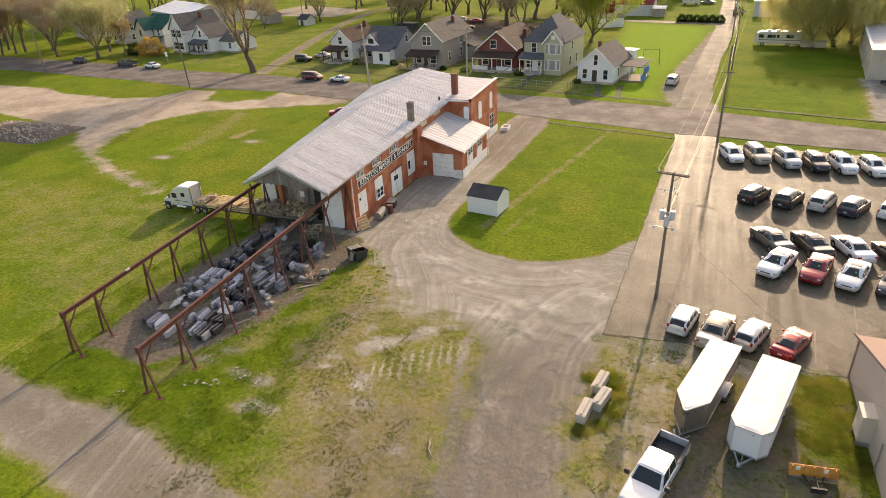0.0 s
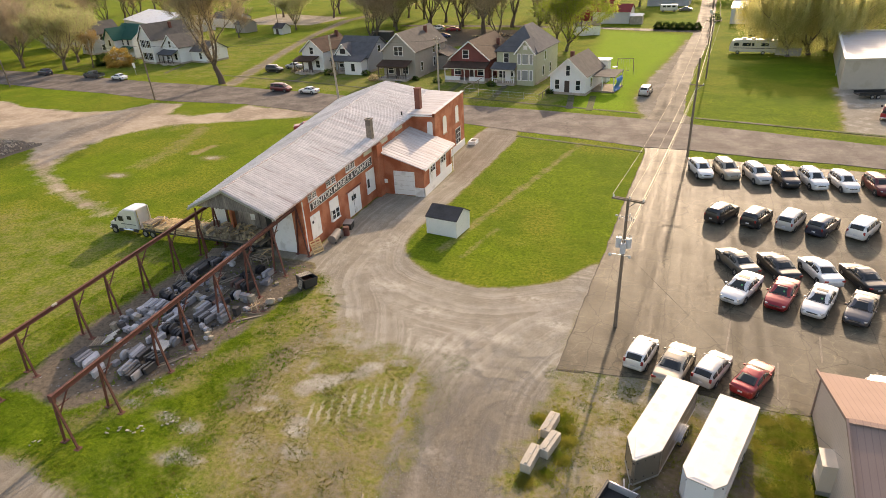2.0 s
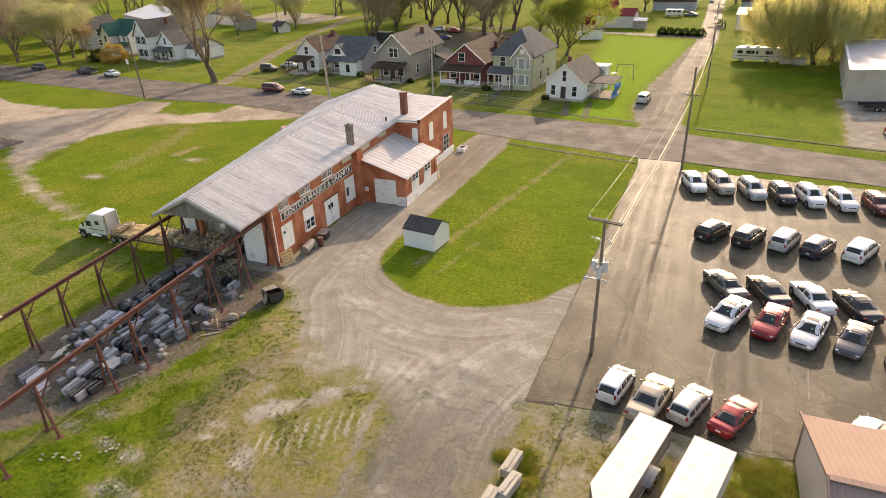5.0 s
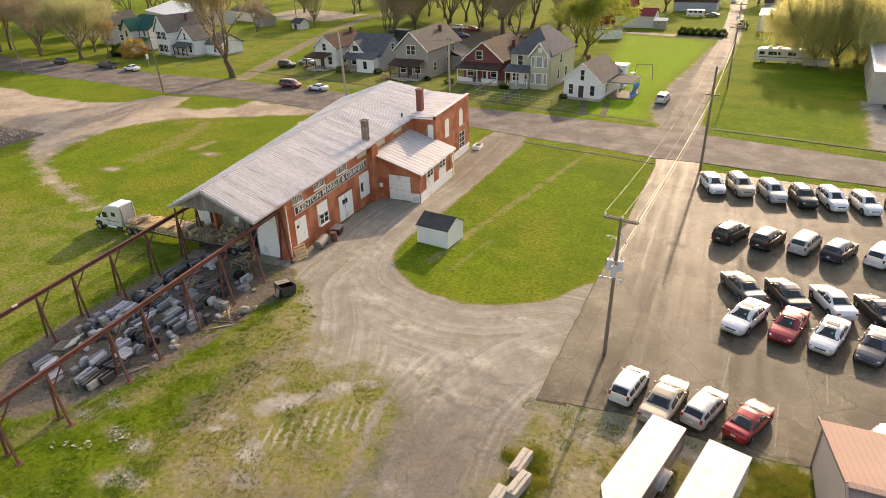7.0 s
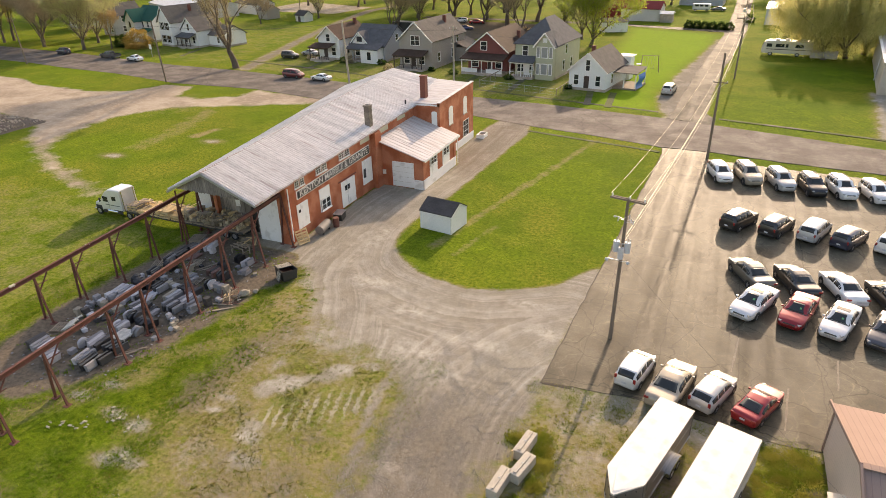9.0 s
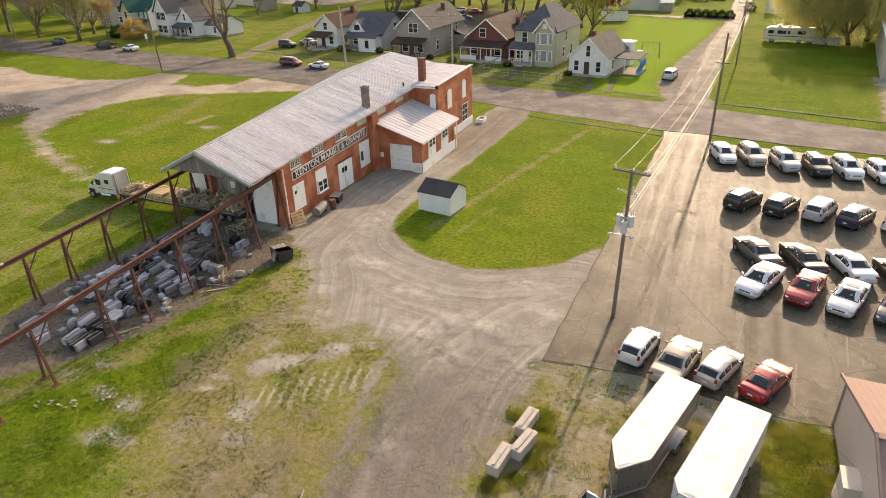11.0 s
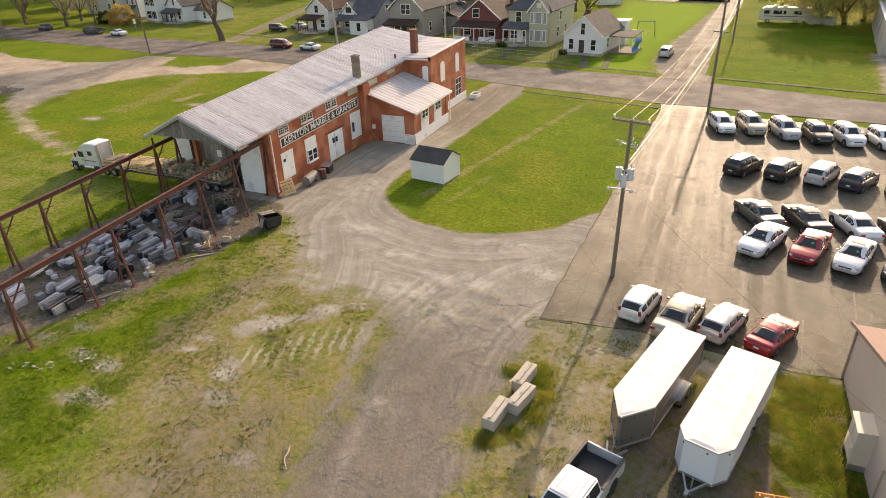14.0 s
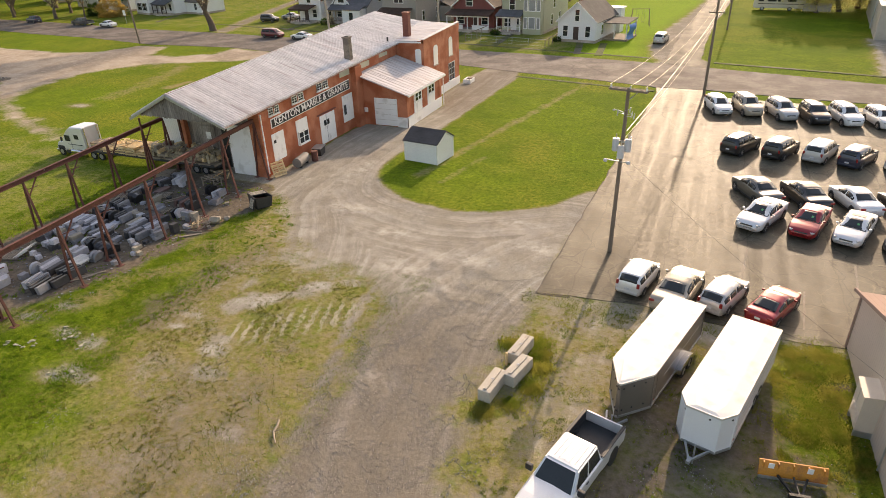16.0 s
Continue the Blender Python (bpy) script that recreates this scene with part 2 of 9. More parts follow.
# ---- ground: one sheet, with cover masks ----
YARD = [(0.2, 0.5), (0.3, 16), (5.4, 16), (5.6, 25), (3.5, 30), (3.5, 40), (4.2, 45), (8.9, 44), (9.7, 40), (9.2, 28), (8.7, 15.7), (7.7, 7), (8.2, 4), (9.6, 1.4),
        (12.6, -0.7), (17, -1.8), (20.3, -0.8), (23.6, 1.2), (26.0, 5.0), (26.4, 5), (25.9, -10.6), (25.6, -15), (24.9, -19), (25.4, -22.5), (26.5, -26), (30, -45), (20.5, -45),
        (20, -31), (19, -22), (18.2, -14.5), (13.5, -11.5), (9.5, -10.0), (7.0, -7), (4.5, -4.5), (1.5, -1.5), (-9, -1.0), (-9, 0.5)]
MIXED = [(3.5, -5), (8.5, -7), (14, -10.5), (19, -14), (20, -22), (21, -45), (12, -45), (11, -33), (10.2, -26), (7.0, -22), (6.2, -14)]
PATCH = [(9.2, -18.5), (9.4, -13.5), (13.4, -13.2), (16.0, -12.9), (17.6, -15.2), (16.6, -18.8), (13.7, -20.4)]
STONEYARD = [(-9.5, -23.5), (-3.2, -24.0), (-0.4, -20.8), (1.8, -15.7), (2.6, -8), (3.9, -5), (3.0, -2), (-3, 1), (-10, 0.5), (-9.6, -6), (-10.6, -11), (-10.2, -19)]
SOUTHROAD = [(-60, -16), (-12.6, -27.6), (-8.5, -28.2), (-2.0, -28.2), (3.4, -29.4), (9.9, -31), (22, -36), (30, -45), (10, -45), (1.5, -34), (-2.9, -33), (-7.1, -32), (-60, -23)]
WEST = [(-120, 44), (-97, 43.6), (-90, 40.5), (-72, 39.6), (-66, 42.5), (-64, 48.4), (-57.5, 48.5), (-55, 42), (-50, 41.2), (-43.5, 45), (-44, 49.8), (-28, 48), (-27, 45.5), (-33, 42.5), (-42, 38.3), (-50, 34.5),
        (-53, 26.5), (-52, 18), (-48, 12), (-41.8, 9), (-27.6, 3.2), (-26.5, 1.2), (-42, 6.5), (-55, 14), (-60, 19), (-66, 21.5), (-90, 26), (-130, 30)]
LANE = [(-61, 65), (-57.3, 64.5), (-61.6, 78), (-71.4, 108), (-79.2, 135), (-85.6, 168), (-82, 210), (-85, 210), (-89.5, 168), (-82, 135), (-74.5, 108), (-65, 78)]
ALLEYSIDE = [(26.9, 52), (24.6, 59), (23.6, 67), (25.0, 84), (27.5, 104), (30.2, 130), (31, 130), (29, 95), (28, 60), (29, 52)]
SIDEBARE = [(26.0, -11), (30.5, -11.2), (31.5, -14), (31, -22), (29, -30), (26, -30), (26.2, -22), (25.4, -17)]
TRAILERBARE = [(31, -12), (37.5, -12), (38.2, -18), (40.2, -19), (40.0, -24), (30, -34), (29.5, -22)]
DRIVE_E = [(52.2, 51), (53.2, 60), (54.4, 70), (54.6, 79), (80, 86), (80, 44)]

xs = np.unique(np.concatenate([np.linspace(-600, -140, 24), np.linspace(-140, -14, 127), np.linspace(-14, 44, 146), np.linspace(44, 90, 47), np.linspace(90, 600, 26)]))
ys = np.unique(np.concatenate([np.linspace(-300, -48, 14), np.linspace(-48, 8, 141), np.linspace(8, 60, 87), np.linspace(60, 200, 90), np.linspace(200, 1500, 30)]))
GX, GY = np.meshgrid(xs, ys)
wob = 0.5 * np.sin(GX * 1.3 + 2 * np.sin(GY * 0.7)) + 0.4 * np.sin(GY * 1.9 + 1.5 * np.sin(GX * 1.1))


def cover(poly, soft):
    return np.clip(0.5 + (inside(GX, GY, poly) + 0.35 * wob * np.minimum(soft, 1.2)) / (2 * soft), 0, 1)


def curve(pts, n=60):
    """A smooth line through points."""
    p = [Vector((*q, 0)) for q in pts]
    p = [p[0] * 2 - p[1]] + p + [p[-1] * 2 - p[-2]]
    out = []
    for k in range(1, len(p) - 2):
        for j in range(n // len(pts) + 1):
            t = j / (n // len(pts) + 1)
            q = 0.5 * ((2 * p[k]) + (p[k + 1] - p[k - 1]) * t + (2 * p[k - 1] - 5 * p[k] + 4 * p[k + 1] - p[k + 2]) * t * t + (3 * p[k] - p[k - 1] - 3 * p[k + 1] + p[k + 2]) * t ** 3)
            out.append((q.x, q.y))
    return out


A_TRACK = np.zeros(GX.shape)
near = (GX > -2) & (GX < 34) & (GY > -47) & (GY < 42)
for k, pts in enumerate(([(6.6, 40), (6.8, 26), (5.0, 14), (4.8, 6), (6.8, -1), (11.5, -4.6), (18, -5.6), (25, -2.5)], [(7.2, 40), (7.2, 25), (6.4, 13), (6.6, 6), (8.0, 0.5), (12.5, -2.8), (19, -3.6), (26, 0.5)], [(6.5, 10), (6.2, 2), (8, -5), (12, -10), (14, -16), (16, -26), (19, -45)],
                         [(26, -6), (21.5, -8.5), (19.8, -14), (21, -22), (24, -32), (28, -45)], [(26, -2), (20, -6.5), (17.5, -12), (19.5, -22), (22, -32), (25, -45)], [(4.5, 12), (3.6, 3), (5.5, -4), (9, -9), (11.5, -17)], [(25.8, -8.5), (23, -12), (22.2, -18), (23.6, -26), (28, -40)])):
    line = curve(pts)
    px, py = GX[near], GY[near]
    d2 = np.full(px.shape, 1e9)
    for (x1, y1), (x2, y2) in zip(line, line[1:]):
        ex, ey = x2 - x1, y2 - y1
        t = np.clip(((px - x1) * ex + (py - y1) * ey) / (ex * ex + ey * ey + 1e-9), 0, 1)
        d2 = np.minimum(d2, (px - x1 - t * ex) ** 2 + (py - y1 - t * ey) ** 2)
    dist = np.sqrt(d2)
    A_TRACK[near] = np.maximum(A_TRACK[near], np.exp(-((dist - 0.85) / 0.28) ** 2) * (0.75 + 0.25 * np.sin(k * 2.0)))
# distance from the line that vehicles follow round the lawn, for the ruts
A_LANE = np.full(GX.shape, 40.0)
px, py = GX[near], GY[near]
d2 = np.full(px.shape, 1e9)
sgn = np.ones(px.shape)
LANES = [curve([(6.9, 44), (7.1, 25), (5.7, 13), (5.6, 6), (7.4, -0.5), (12, -3.6), (18.5, -4.6), (26, -1.0)]), curve([(27, -1.5), (23, -5.5), (21, -10), (20.3, -16), (21.5, -24), (25, -35), (29, -47)]), curve([(5.5, 4), (6.5, -3), (9.5, -8), (11.5, -13), (13.0, -22), (15.5, -35), (18, -47)])]
for (x1, y1), (x2, y2) in (e for ln in LANES for e in zip(ln, ln[1:])):
    ex, ey = x2 - x1, y2 - y1
    t = np.clip(((px - x1) * ex + (py - y1) * ey) / (ex * ex + ey * ey + 1e-9), 0, 1)
    dd = (px - x1 - t * ex) ** 2 + (py - y1 - t * ey) ** 2
    sgn = np.where(dd < d2, np.sign(ex * (py - y1) - ey * (px - x1)), sgn)
    d2 = np.minimum(d2, dd)
A_LANE[near] = np.sqrt(d2) * sgn
A_SOIL = np.maximum.reduce([cover([(15, -16), (20, -12), (26, -14), (32, -50), (8, -50)], 4.0), 0.8 * cover(SOUTHROAD, 1.5), 0.85 * cover([(3.4, 22), (9.2, 22), (9.8, 40), (9, 45.5), (4, 45.5), (3.4, 30)], 2.5), 0.9 * cover(LANE, 0.6), 0.5 * cover(ALLEYSIDE, 0.6)])
A_BARS = cover([(11.2, -20.2), (13.7, -19.6), (16.9, -16.9), (17.0, -14.6), (15.0, -15.6), (11.8, -18.4)], 0.35)
CHALK = ((19.7, -12.1, 1.7, 1.1, 0), (13.6, -13.9, 1.2, 0.6, 1), (11.2, -16.2, 1.5, 0.8, 1), (11.9, -21.0, 1.3, 0.7, 1), (20.4, -20.2, 1.5, 0.5, 0), (20.6, -8.1, 2.4, 0.8, 0), (17.5, -10.4, 2.3, 1.2, 0),
         (24.3, -5.3, 2.0, 0.7, 0), (8.7, -20.0, 0.6, 0.3, 1), (16.4, -25.5, 1.3, 0.6, 1), (10.2, -3.6, 1.8, 0.9, 0), (6.6, 4.0, 0.9, 2.4, 0), (14.5, -6.2, 2.0, 0.8, 0), (22.3, -2.2, 1.6, 0.6, 0))
A_CHALK = np.maximum.reduce([np.exp(-((GX - u) / ru) ** 2 - ((GY - v) / rv) ** 2) for u, v, ru, rv, _ in CHALK])
SOFT = np.where(GY < -2.6, 1.9, 0.35) + 0 * GX
A_GRAVEL = np.maximum.reduce([cover(YARD, SOFT), cover(SOUTHROAD, 0.9), 0.72 * cover(LANE, 0.7), 0.95 * cover(ALLEYSIDE, 0.9), 0.9 * cover(DRIVE_E, 0.9), 0.9 * cover([(-132, 160), (-96, 157), (-92, 178), (-132, 192)], 1.5), *[0.75 * np.exp(-((GX - u) / 1.6) ** 2 - ((GY - v) / 0.9) ** 2) for u, v in ((-37.4, 13.1), (-29.2, 22.3))], 0.36 * cover(MIXED, 2.0)])
A_GRAVEL = A_GRAVEL * (1 - 0.75 * cover(PATCH, 1.2))
A_GRAVEL = np.maximum(A_GRAVEL, 0.78 * cover([(9.3, -17.6), (10.6, -18.2), (14.1, -14.7), (13.3, -13.8)], 0.45))
for u, v, ru, rv in ((15.4, -13.0, 1.0, 0.6), (8.7, -18.9, 0.7, 0.3), (11.6, -20.2, 1.0, 0.5), (17.0, -14.2, 0.8, 0.5), (9.5, -15.0, 0.5, 1.2), (13.0, -22.5, 1.6, 0.7)):
    A_GRAVEL = np.maximum(A_GRAVEL, 0.8 * np.exp(-((GX - u) / ru) ** 2 - ((GY - v) / rv) ** 2))
A_GRAVEL = np.maximum(A_GRAVEL, 0.46 * cover(SIDEBARE, 1.4))
A_GRAVEL = np.maximum(A_GRAVEL, 0.55 * cover([(25.5, -9.5), (33, -9.5), (41, -10.2), (41, -12.2), (33, -13.2), (28, -13), (25.5, -13)], 0.8))
A_GRAVEL = np.maximum(A_GRAVEL, 0.8 * A_TRACK * cover([(4, 0), (26, 0), (30, -47), (8, -47)], 1.5))
SPOTS = 0.9 * np.exp(-np.minimum.reduce([((GX - u) / 1.0) ** 2 + ((GY - v) / 0.5) ** 2 for u, v in ((3.4, -22.4), (5.5, -22.7), (6.5, -24.7), (7.6, -24.9), (6.0, -25.3), (1.2, -20.5), (0.2, -22.0), (13.2, -14.6), (10.3, -17.0))]))
A_GRAVEL = np.maximum(A_GRAVEL, SPOTS)
A_GRAVEL = np.maximum(A_GRAVEL, 0.6 * cover([(5.5, -6.0), (9, -7.0), (14, -10.2), (16.5, -12.6), (12, -12.9), (9.5, -12.9), (7.8, -10.5)], 1.0))
A_GRAVEL = np.maximum(A_GRAVEL, 0.85 * np.maximum.reduce([np.exp(-((GX - u) / ru) ** 2 - ((GY - v) / rv) ** 2) for u, v, ru, rv, bare_ in CHALK if bare_]))
A_SAND = np.maximum(0, cover(WEST, np.where(GX > -62, 2.0, 1.0)) * np.where((GX > -56) & (GY < 32), 0.8, 1.0))
HOUSEYARDS = [(-62, 65), (-40, 63), (-4, 58.5), (12, 57), (14, 70), (8, 90), (4, 112), (-48, 116), (-60, 90)]
BACKYARD = [(-46, 117), (-28, 114), (-10, 128), (-10, 146), (-50, 150)]
A_BROWN = np.maximum.reduce([0.75 * cover(BACKYARD, 2.0), 0.22 * cover(HOUSEYARDS, 2.5), 0.34 * cover(MIXED, 2.5) * (1 - 0.6 * cover(PATCH, 1.2)), 0.9 * cover(STONEYARD, 0.8), 0.66 * cover([(5.0, -21), (5.6, -14), (7.2, -9.5), (9.4, -10.5), (8.6, -15), (8.4, -21)], 0.9), 0.6 * cover([(10.5, -22.5), (17, -20.5), (19.5, -26), (20, -34), (12, -31)], 1.6), 0.62 * cover(TRAILERBARE, 0.8), 0.8 * cover([(39.5, -13.6), (40.7, -13.4), (40.7, -16.2), (39.7, -15.8)], 0.5), 0.75 * cover([(37.5, -18.2), (39, -18.4), (39.2, -20), (37.5, -20)], 0.5)])
FIELD = 0.55 * cover([(-40, 36), (-36, 21), (-36, 16), (-38, 16), (-39, 22), (-43, 36)], 1.2) + 0.45 * cover([(-60, 40), (-52, 44), (-44, 36), (-50, 30)], 2.5)
A_DRY = np.clip(FIELD + 0.42 * cover(HOUSEYARDS, 2.5) + 0.3 * cover([(-130, 74), (-66, 66), (-74, 110), (-80, 130), (-130, 130)], 4.0) + 0.75 * cover([(-3.5, -24.5), (0.8, -19.5), (3.0, -14.5), (3.6, -8.5), (5.6, -7.5), (4.6, -14.0), (2.6, -20), (-2, -25.6)], 0.8) + cover(PATCH, 1.8) * 0.12 + cover(MIXED, 3.0) * (0.65 - 0.25 * cover(PATCH, 1.5)) + cover([(-4, -27), (3, -25), (7, -14), (9, -16), (12, -32), (4, -31)], 2.5) * 0.2 + cover([(18.6, 40), (11.3, 4), (12.2, 3.4), (19.6, 40)], 0.3) * 0.55 + cover([(15.2, 10), (13.9, 3.0), (14.5, 3.0), (15.9, 10)], 0.3) * 0.5
                + cover([(-34.2, 23.2), (-33.4, 27.6), (-32.2, 27.2), (-32.8, 23.0)], 0.4) * 1.4 + 0.6 * cover([(26, -10.5), (41, -10.5), (40, -24), (28, -34), (25, -22)], 1.5) * (1 - cover([(37.6, -11), (41, -11), (41, -20), (37.6, -20)], 0.6)) + 0.35 * cover([(-60, 2), (-12, -26), (-9, -24), (-10, -2), (-26, 2)], 3.0), 0, 1)
A_LUSH = (cover([(14, 57), (24, 57), (23, 68), (26, 100), (29, 120), (29, 138), (8, 145), (10, 100), (18, 76)], 2.0))
GZ = 0.025 * wob * (1 - A_GRAVEL) * (np.abs(GX) < 130) - 0.02
GZ = np.where((GX > 26.5) & (GY > -9.6) & (GY < 62), GZ - 0.04, GZ)
GZ = np.where((GY > 36) & (GY < 76), np.minimum(GZ, -0.03), GZ)
nx, ny = len(xs), len(ys)
verts = np.stack([GX.ravel(), GY.ravel(), GZ.ravel()], 1)
i = np.arange((ny - 1) * (nx - 1))
r0 = (i // (nx - 1)) * nx + i % (nx - 1)
quads = np.stack([r0, r0 + 1, r0 + nx + 1, r0 + nx], 1)
me = bpy.data.meshes.new("ground")
me.from_pydata(verts.tolist(), [], quads.tolist())
for key, arr in (("gravel", A_GRAVEL), ("sand", A_SAND), ("brown", A_BROWN), ("dry", A_DRY), ("track", A_TRACK), ("lane", A_LANE), ("bars", A_BARS), ("soil", A_SOIL), ("chalk", A_CHALK), ("lush", A_LUSH)):
    me.attributes.new(key, 'FLOAT', 'POINT').data.foreach_set("value", arr.ravel().astype(np.float32))
me.polygons.foreach_set("use_smooth", [True] * len(me.polygons))


def ground_material():
    m = bpy.data.materials.new("grass_gravel_and_bare_soil")
    m.use_nodes = True
    n, l = m.node_tree.nodes, m.node_tree.links
    b = n["Principled BSDF"]
    b.inputs["Roughness"].default_value, b.inputs["Specular IOR Level"].default_value = 1.0, 0.03
    tc = n.new("ShaderNodeTexCoord")

    def noise_tex(scale, detail=5, rough=0.6, stretch=None, turn=0.0):
        t = n.new("ShaderNodeTexNoise")
        t.inputs["Scale"].default_value, t.inputs["Detail"].default_value, t.inputs["Roughness"].default_value = scale, detail, rough
        src = tc.outputs["Object"]
        if stretch:
            mp = n.new("ShaderNodeMapping")
            mp.inputs["Scale"].default_value = stretch
            mp.inputs["Rotation"].default_value = (0, 0, turn)
            l.new(src, mp.inputs["Vector"])
            src = mp.outputs[0]
        l.new(src, t.inputs["Vector"])
        return t.outputs["Fac"]

    def rng(v, a, c, lo=0.0, hi=1.0):
        r = n.new("ShaderNodeMapRange")
        r.inputs["From Min"].default_value, r.inputs["From Max"].default_value = a, c
        r.inputs["To Min"].default_value, r.inputs["To Max"].default_value = lo, hi
        l.new(v, r.inputs["Value"])
        return r.outputs[0]

    def math_(op, a, c):
        x = n.new("ShaderNodeMath")
        x.operation = op
        for k, v in enumerate((a, c)):
            if isinstance(v, (int, float)):
                x.inputs[k].default_value = v
            else:
                l.new(v, x.inputs[k])
        return x.outputs[0]

    def mix(f, a, c):
        x = n.new("ShaderNodeMix")
        x.data_type = 'RGBA'
        for k, v in ((0, f), (6, a), (7, c)):
            if isinstance(v, tuple):
                x.inputs[k].default_value = (*v, 1)
            else:
                l.new(v, x.inputs[k])
        return x.outputs[2]

    def attr(name):
        a = n.new("ShaderNodeAttribute")
        a.attribute_name = name
        return a.outputs["Fac"]

    big, mid, fine, tiny = noise_tex(0.06, 4), noise_tex(0.45, 7, 0.65), noise_tex(3.2, 6, 0.7), noise_tex(16, 5, 0.75)
    wide = noise_tex(0.14, 5, 0.6)
    speck = noise_tex(55, 2, 0.6)
    clump = noise_tex(1.4, 6, 0.72)
    ruts = n.new("ShaderNodeTexNoise")
    ruts.noise_dimensions = '1D'
    ruts.inputs["Scale"].default_value, ruts.inputs["Detail"].default_value, ruts.inputs["Roughness"].default_value = 1.6, 4, 0.66
    l.new(math_('ADD', attr("lane"), math_('ADD', math_('MULTIPLY', mid, 0.6), math_('ADD', math_('MULTIPLY', wide, 0.9), math_('MULTIPLY', clump, 0.28)))), ruts.inputs["W"])
    grit, pebble = noise_tex(8.5, 4, 0.8), noise_tex(27, 3, 0.75)
    rut = math_('ADD', math_('MULTIPLY', ruts.outputs["Fac"], 0.46), math_('ADD', math_('MULTIPLY', wide, 0.18), math_('ADD', math_('MULTIPLY', mid, 0.18), math_('MULTIPLY', clump, 0.18))))
    both0 = math_('ADD', math_('MULTIPLY', mid, 0.5), math_('MULTIPLY', fine, 0.5))
    grass = mix(rng(mid, 0.35, 0.65), (0.125, 0.192, 0.009), (0.205, 0.277, 0.013))
    grass = mix(rng(big, 0.42, 0.58, 0, 0.95), grass, (0.24, 0.238, 0.027))
    grass = mix(rng(wide, 0.46, 0.60, 0, 0.85), grass, (0.10, 0.164, 0.009))
    grass = mix(rng(clump, 0.55, 0.63, 0, 0.6), grass, (0.06, 0.10, 0.006))
    grass = mix(rng(clump, 0.44, 0.36, 0, 0.6), grass, (0.23, 0.31, 0.02))
    grass = mix(rng(fine, 0.37, 0.57), (0.072, 0.12, 0.008), grass)
    grass = mix(rng(tiny, 0.52, 0.7, 0, 0.7), grass, (0.27, 0.31, 0.042))
    grass = mix(rng(speck, 0.5, 0.66, 0, 0.55), grass, (0.045, 0.075, 0.006))
    grass = mix(math_('MULTIPLY', attr("lush"), rng(clump, 0.36, 0.6, 0.45, 0.9)), grass, (0.20, 0.335, 0.014))
    dry = mix(rng(fine, 0.36, 0.62), (0.222, 0.186, 0.056), (0.335, 0.268, 0.135))
    dry = mix(rng(tiny, 0.5, 0.7, 0, 0.6), dry, (0.12, 0.12, 0.03))
    dry = mix(rng(grit, 0.54, 0.66, 0, 0.85), dry, (0.15, 0.11, 0.06))
    dry = mix(rng(grit, 0.42, 0.32, 0, 0.7), dry, (0.245, 0.225, 0.085))
    dry = mix(rng(clump, 0.52, 0.60, 0, 0.75), dry, (0.265, 0.212, 0.135))
    dry = mix(rng(clump, 0.45, 0.38, 0, 0.6), dry, (0.155, 0.195, 0.026))
    grass = mix(rng(grit, 0.53, 0.68, 0, 0.75), grass, (0.055, 0.085, 0.008))
    grass = mix(rng(grit, 0.44, 0.30, 0, 0.6), grass, (0.24, 0.29, 0.03))
    gravel = mix(rng(mid, 0.3, 0.7), (0.285, 0.262, 0.208), (0.39, 0.362, 0.295))
    gravel = mix(rng(wide, 0.42, 0.6, 0, 0.75), gravel, (0.262, 0.23, 0.176))
    gravel = mix(rng(fine, 0.42, 0.68, 0, 0.7), gravel, (0.25, 0.217, 0.17))
    gravel = mix(math_('MULTIPLY', attr("soil"), rng(both0, 0.34, 0.56, 0.6, 1.0)), gravel, (0.158, 0.13, 0.096))
    gravel = mix(math_('MULTIPLY', rng(rut, 0.48, 0.61, 0, 0.72), rng(attr("soil"), 0.1, 0.9, 1.0, 0.25)), gravel, (0.50, 0.462, 0.395))
    gravel = mix(rng(rut, 0.46, 0.36, 0, 0.55), gravel, (0.24, 0.207, 0.16))
    gravel = mix(math_('MULTIPLY', attr("track"), rng(both0, 0.44, 0.62, 0.0, 0.55)), gravel, (0.43, 0.39, 0.335))
    gravel = mix(math_('MULTIPLY', math_('MULTIPLY', rng(attr("chalk"), 0.05, 0.9), rng(attr("soil"), 0.1, 0.9, 0.8, 0.4)), rng(clump, 0.40, 0.6, 0.0, 1.0)), gravel, (0.54, 0.50, 0.43))
    gravel = mix(rng(grit, 0.54, 0.74, 0, 0.5), gravel, (0.20, 0.17, 0.13))
    gravel = mix(rng(grit, 0.44, 0.28, 0, 0.4), gravel, (0.50, 0.46, 0.385))
    gravel = mix(rng(pebble, 0.56, 0.72, 0, 0.4), gravel, (0.52, 0.475, 0.40))
    gravel = mix(rng(speck, 0.5, 0.66, 0, 0.5), gravel, (0.19, 0.16, 0.125))
    gravel = mix(rng(tiny, 0.6, 0.8, 0, 0.7), gravel, (0.50, 0.46, 0.40))
    sand = mix(rng(mid, 0.3, 0.7), (0.37, 0.295, 0.215), (0.49, 0.41, 0.32))
    sand = mix(rng(wide, 0.44, 0.58, 0, 0.75), sand, (0.27, 0.215, 0.16))
    sand = mix(rng(clump, 0.5, 0.62, 0, 0.5), sand, (0.52, 0.45, 0.36))
    sand = mix(rng(fine, 0.5, 0.75, 0, 0.5), sand, (0.33, 0.26, 0.19))
    brown = mix(rng(fine, 0.35, 0.65), (0.105, 0.086, 0.064), (0.205, 0.168, 0.126))
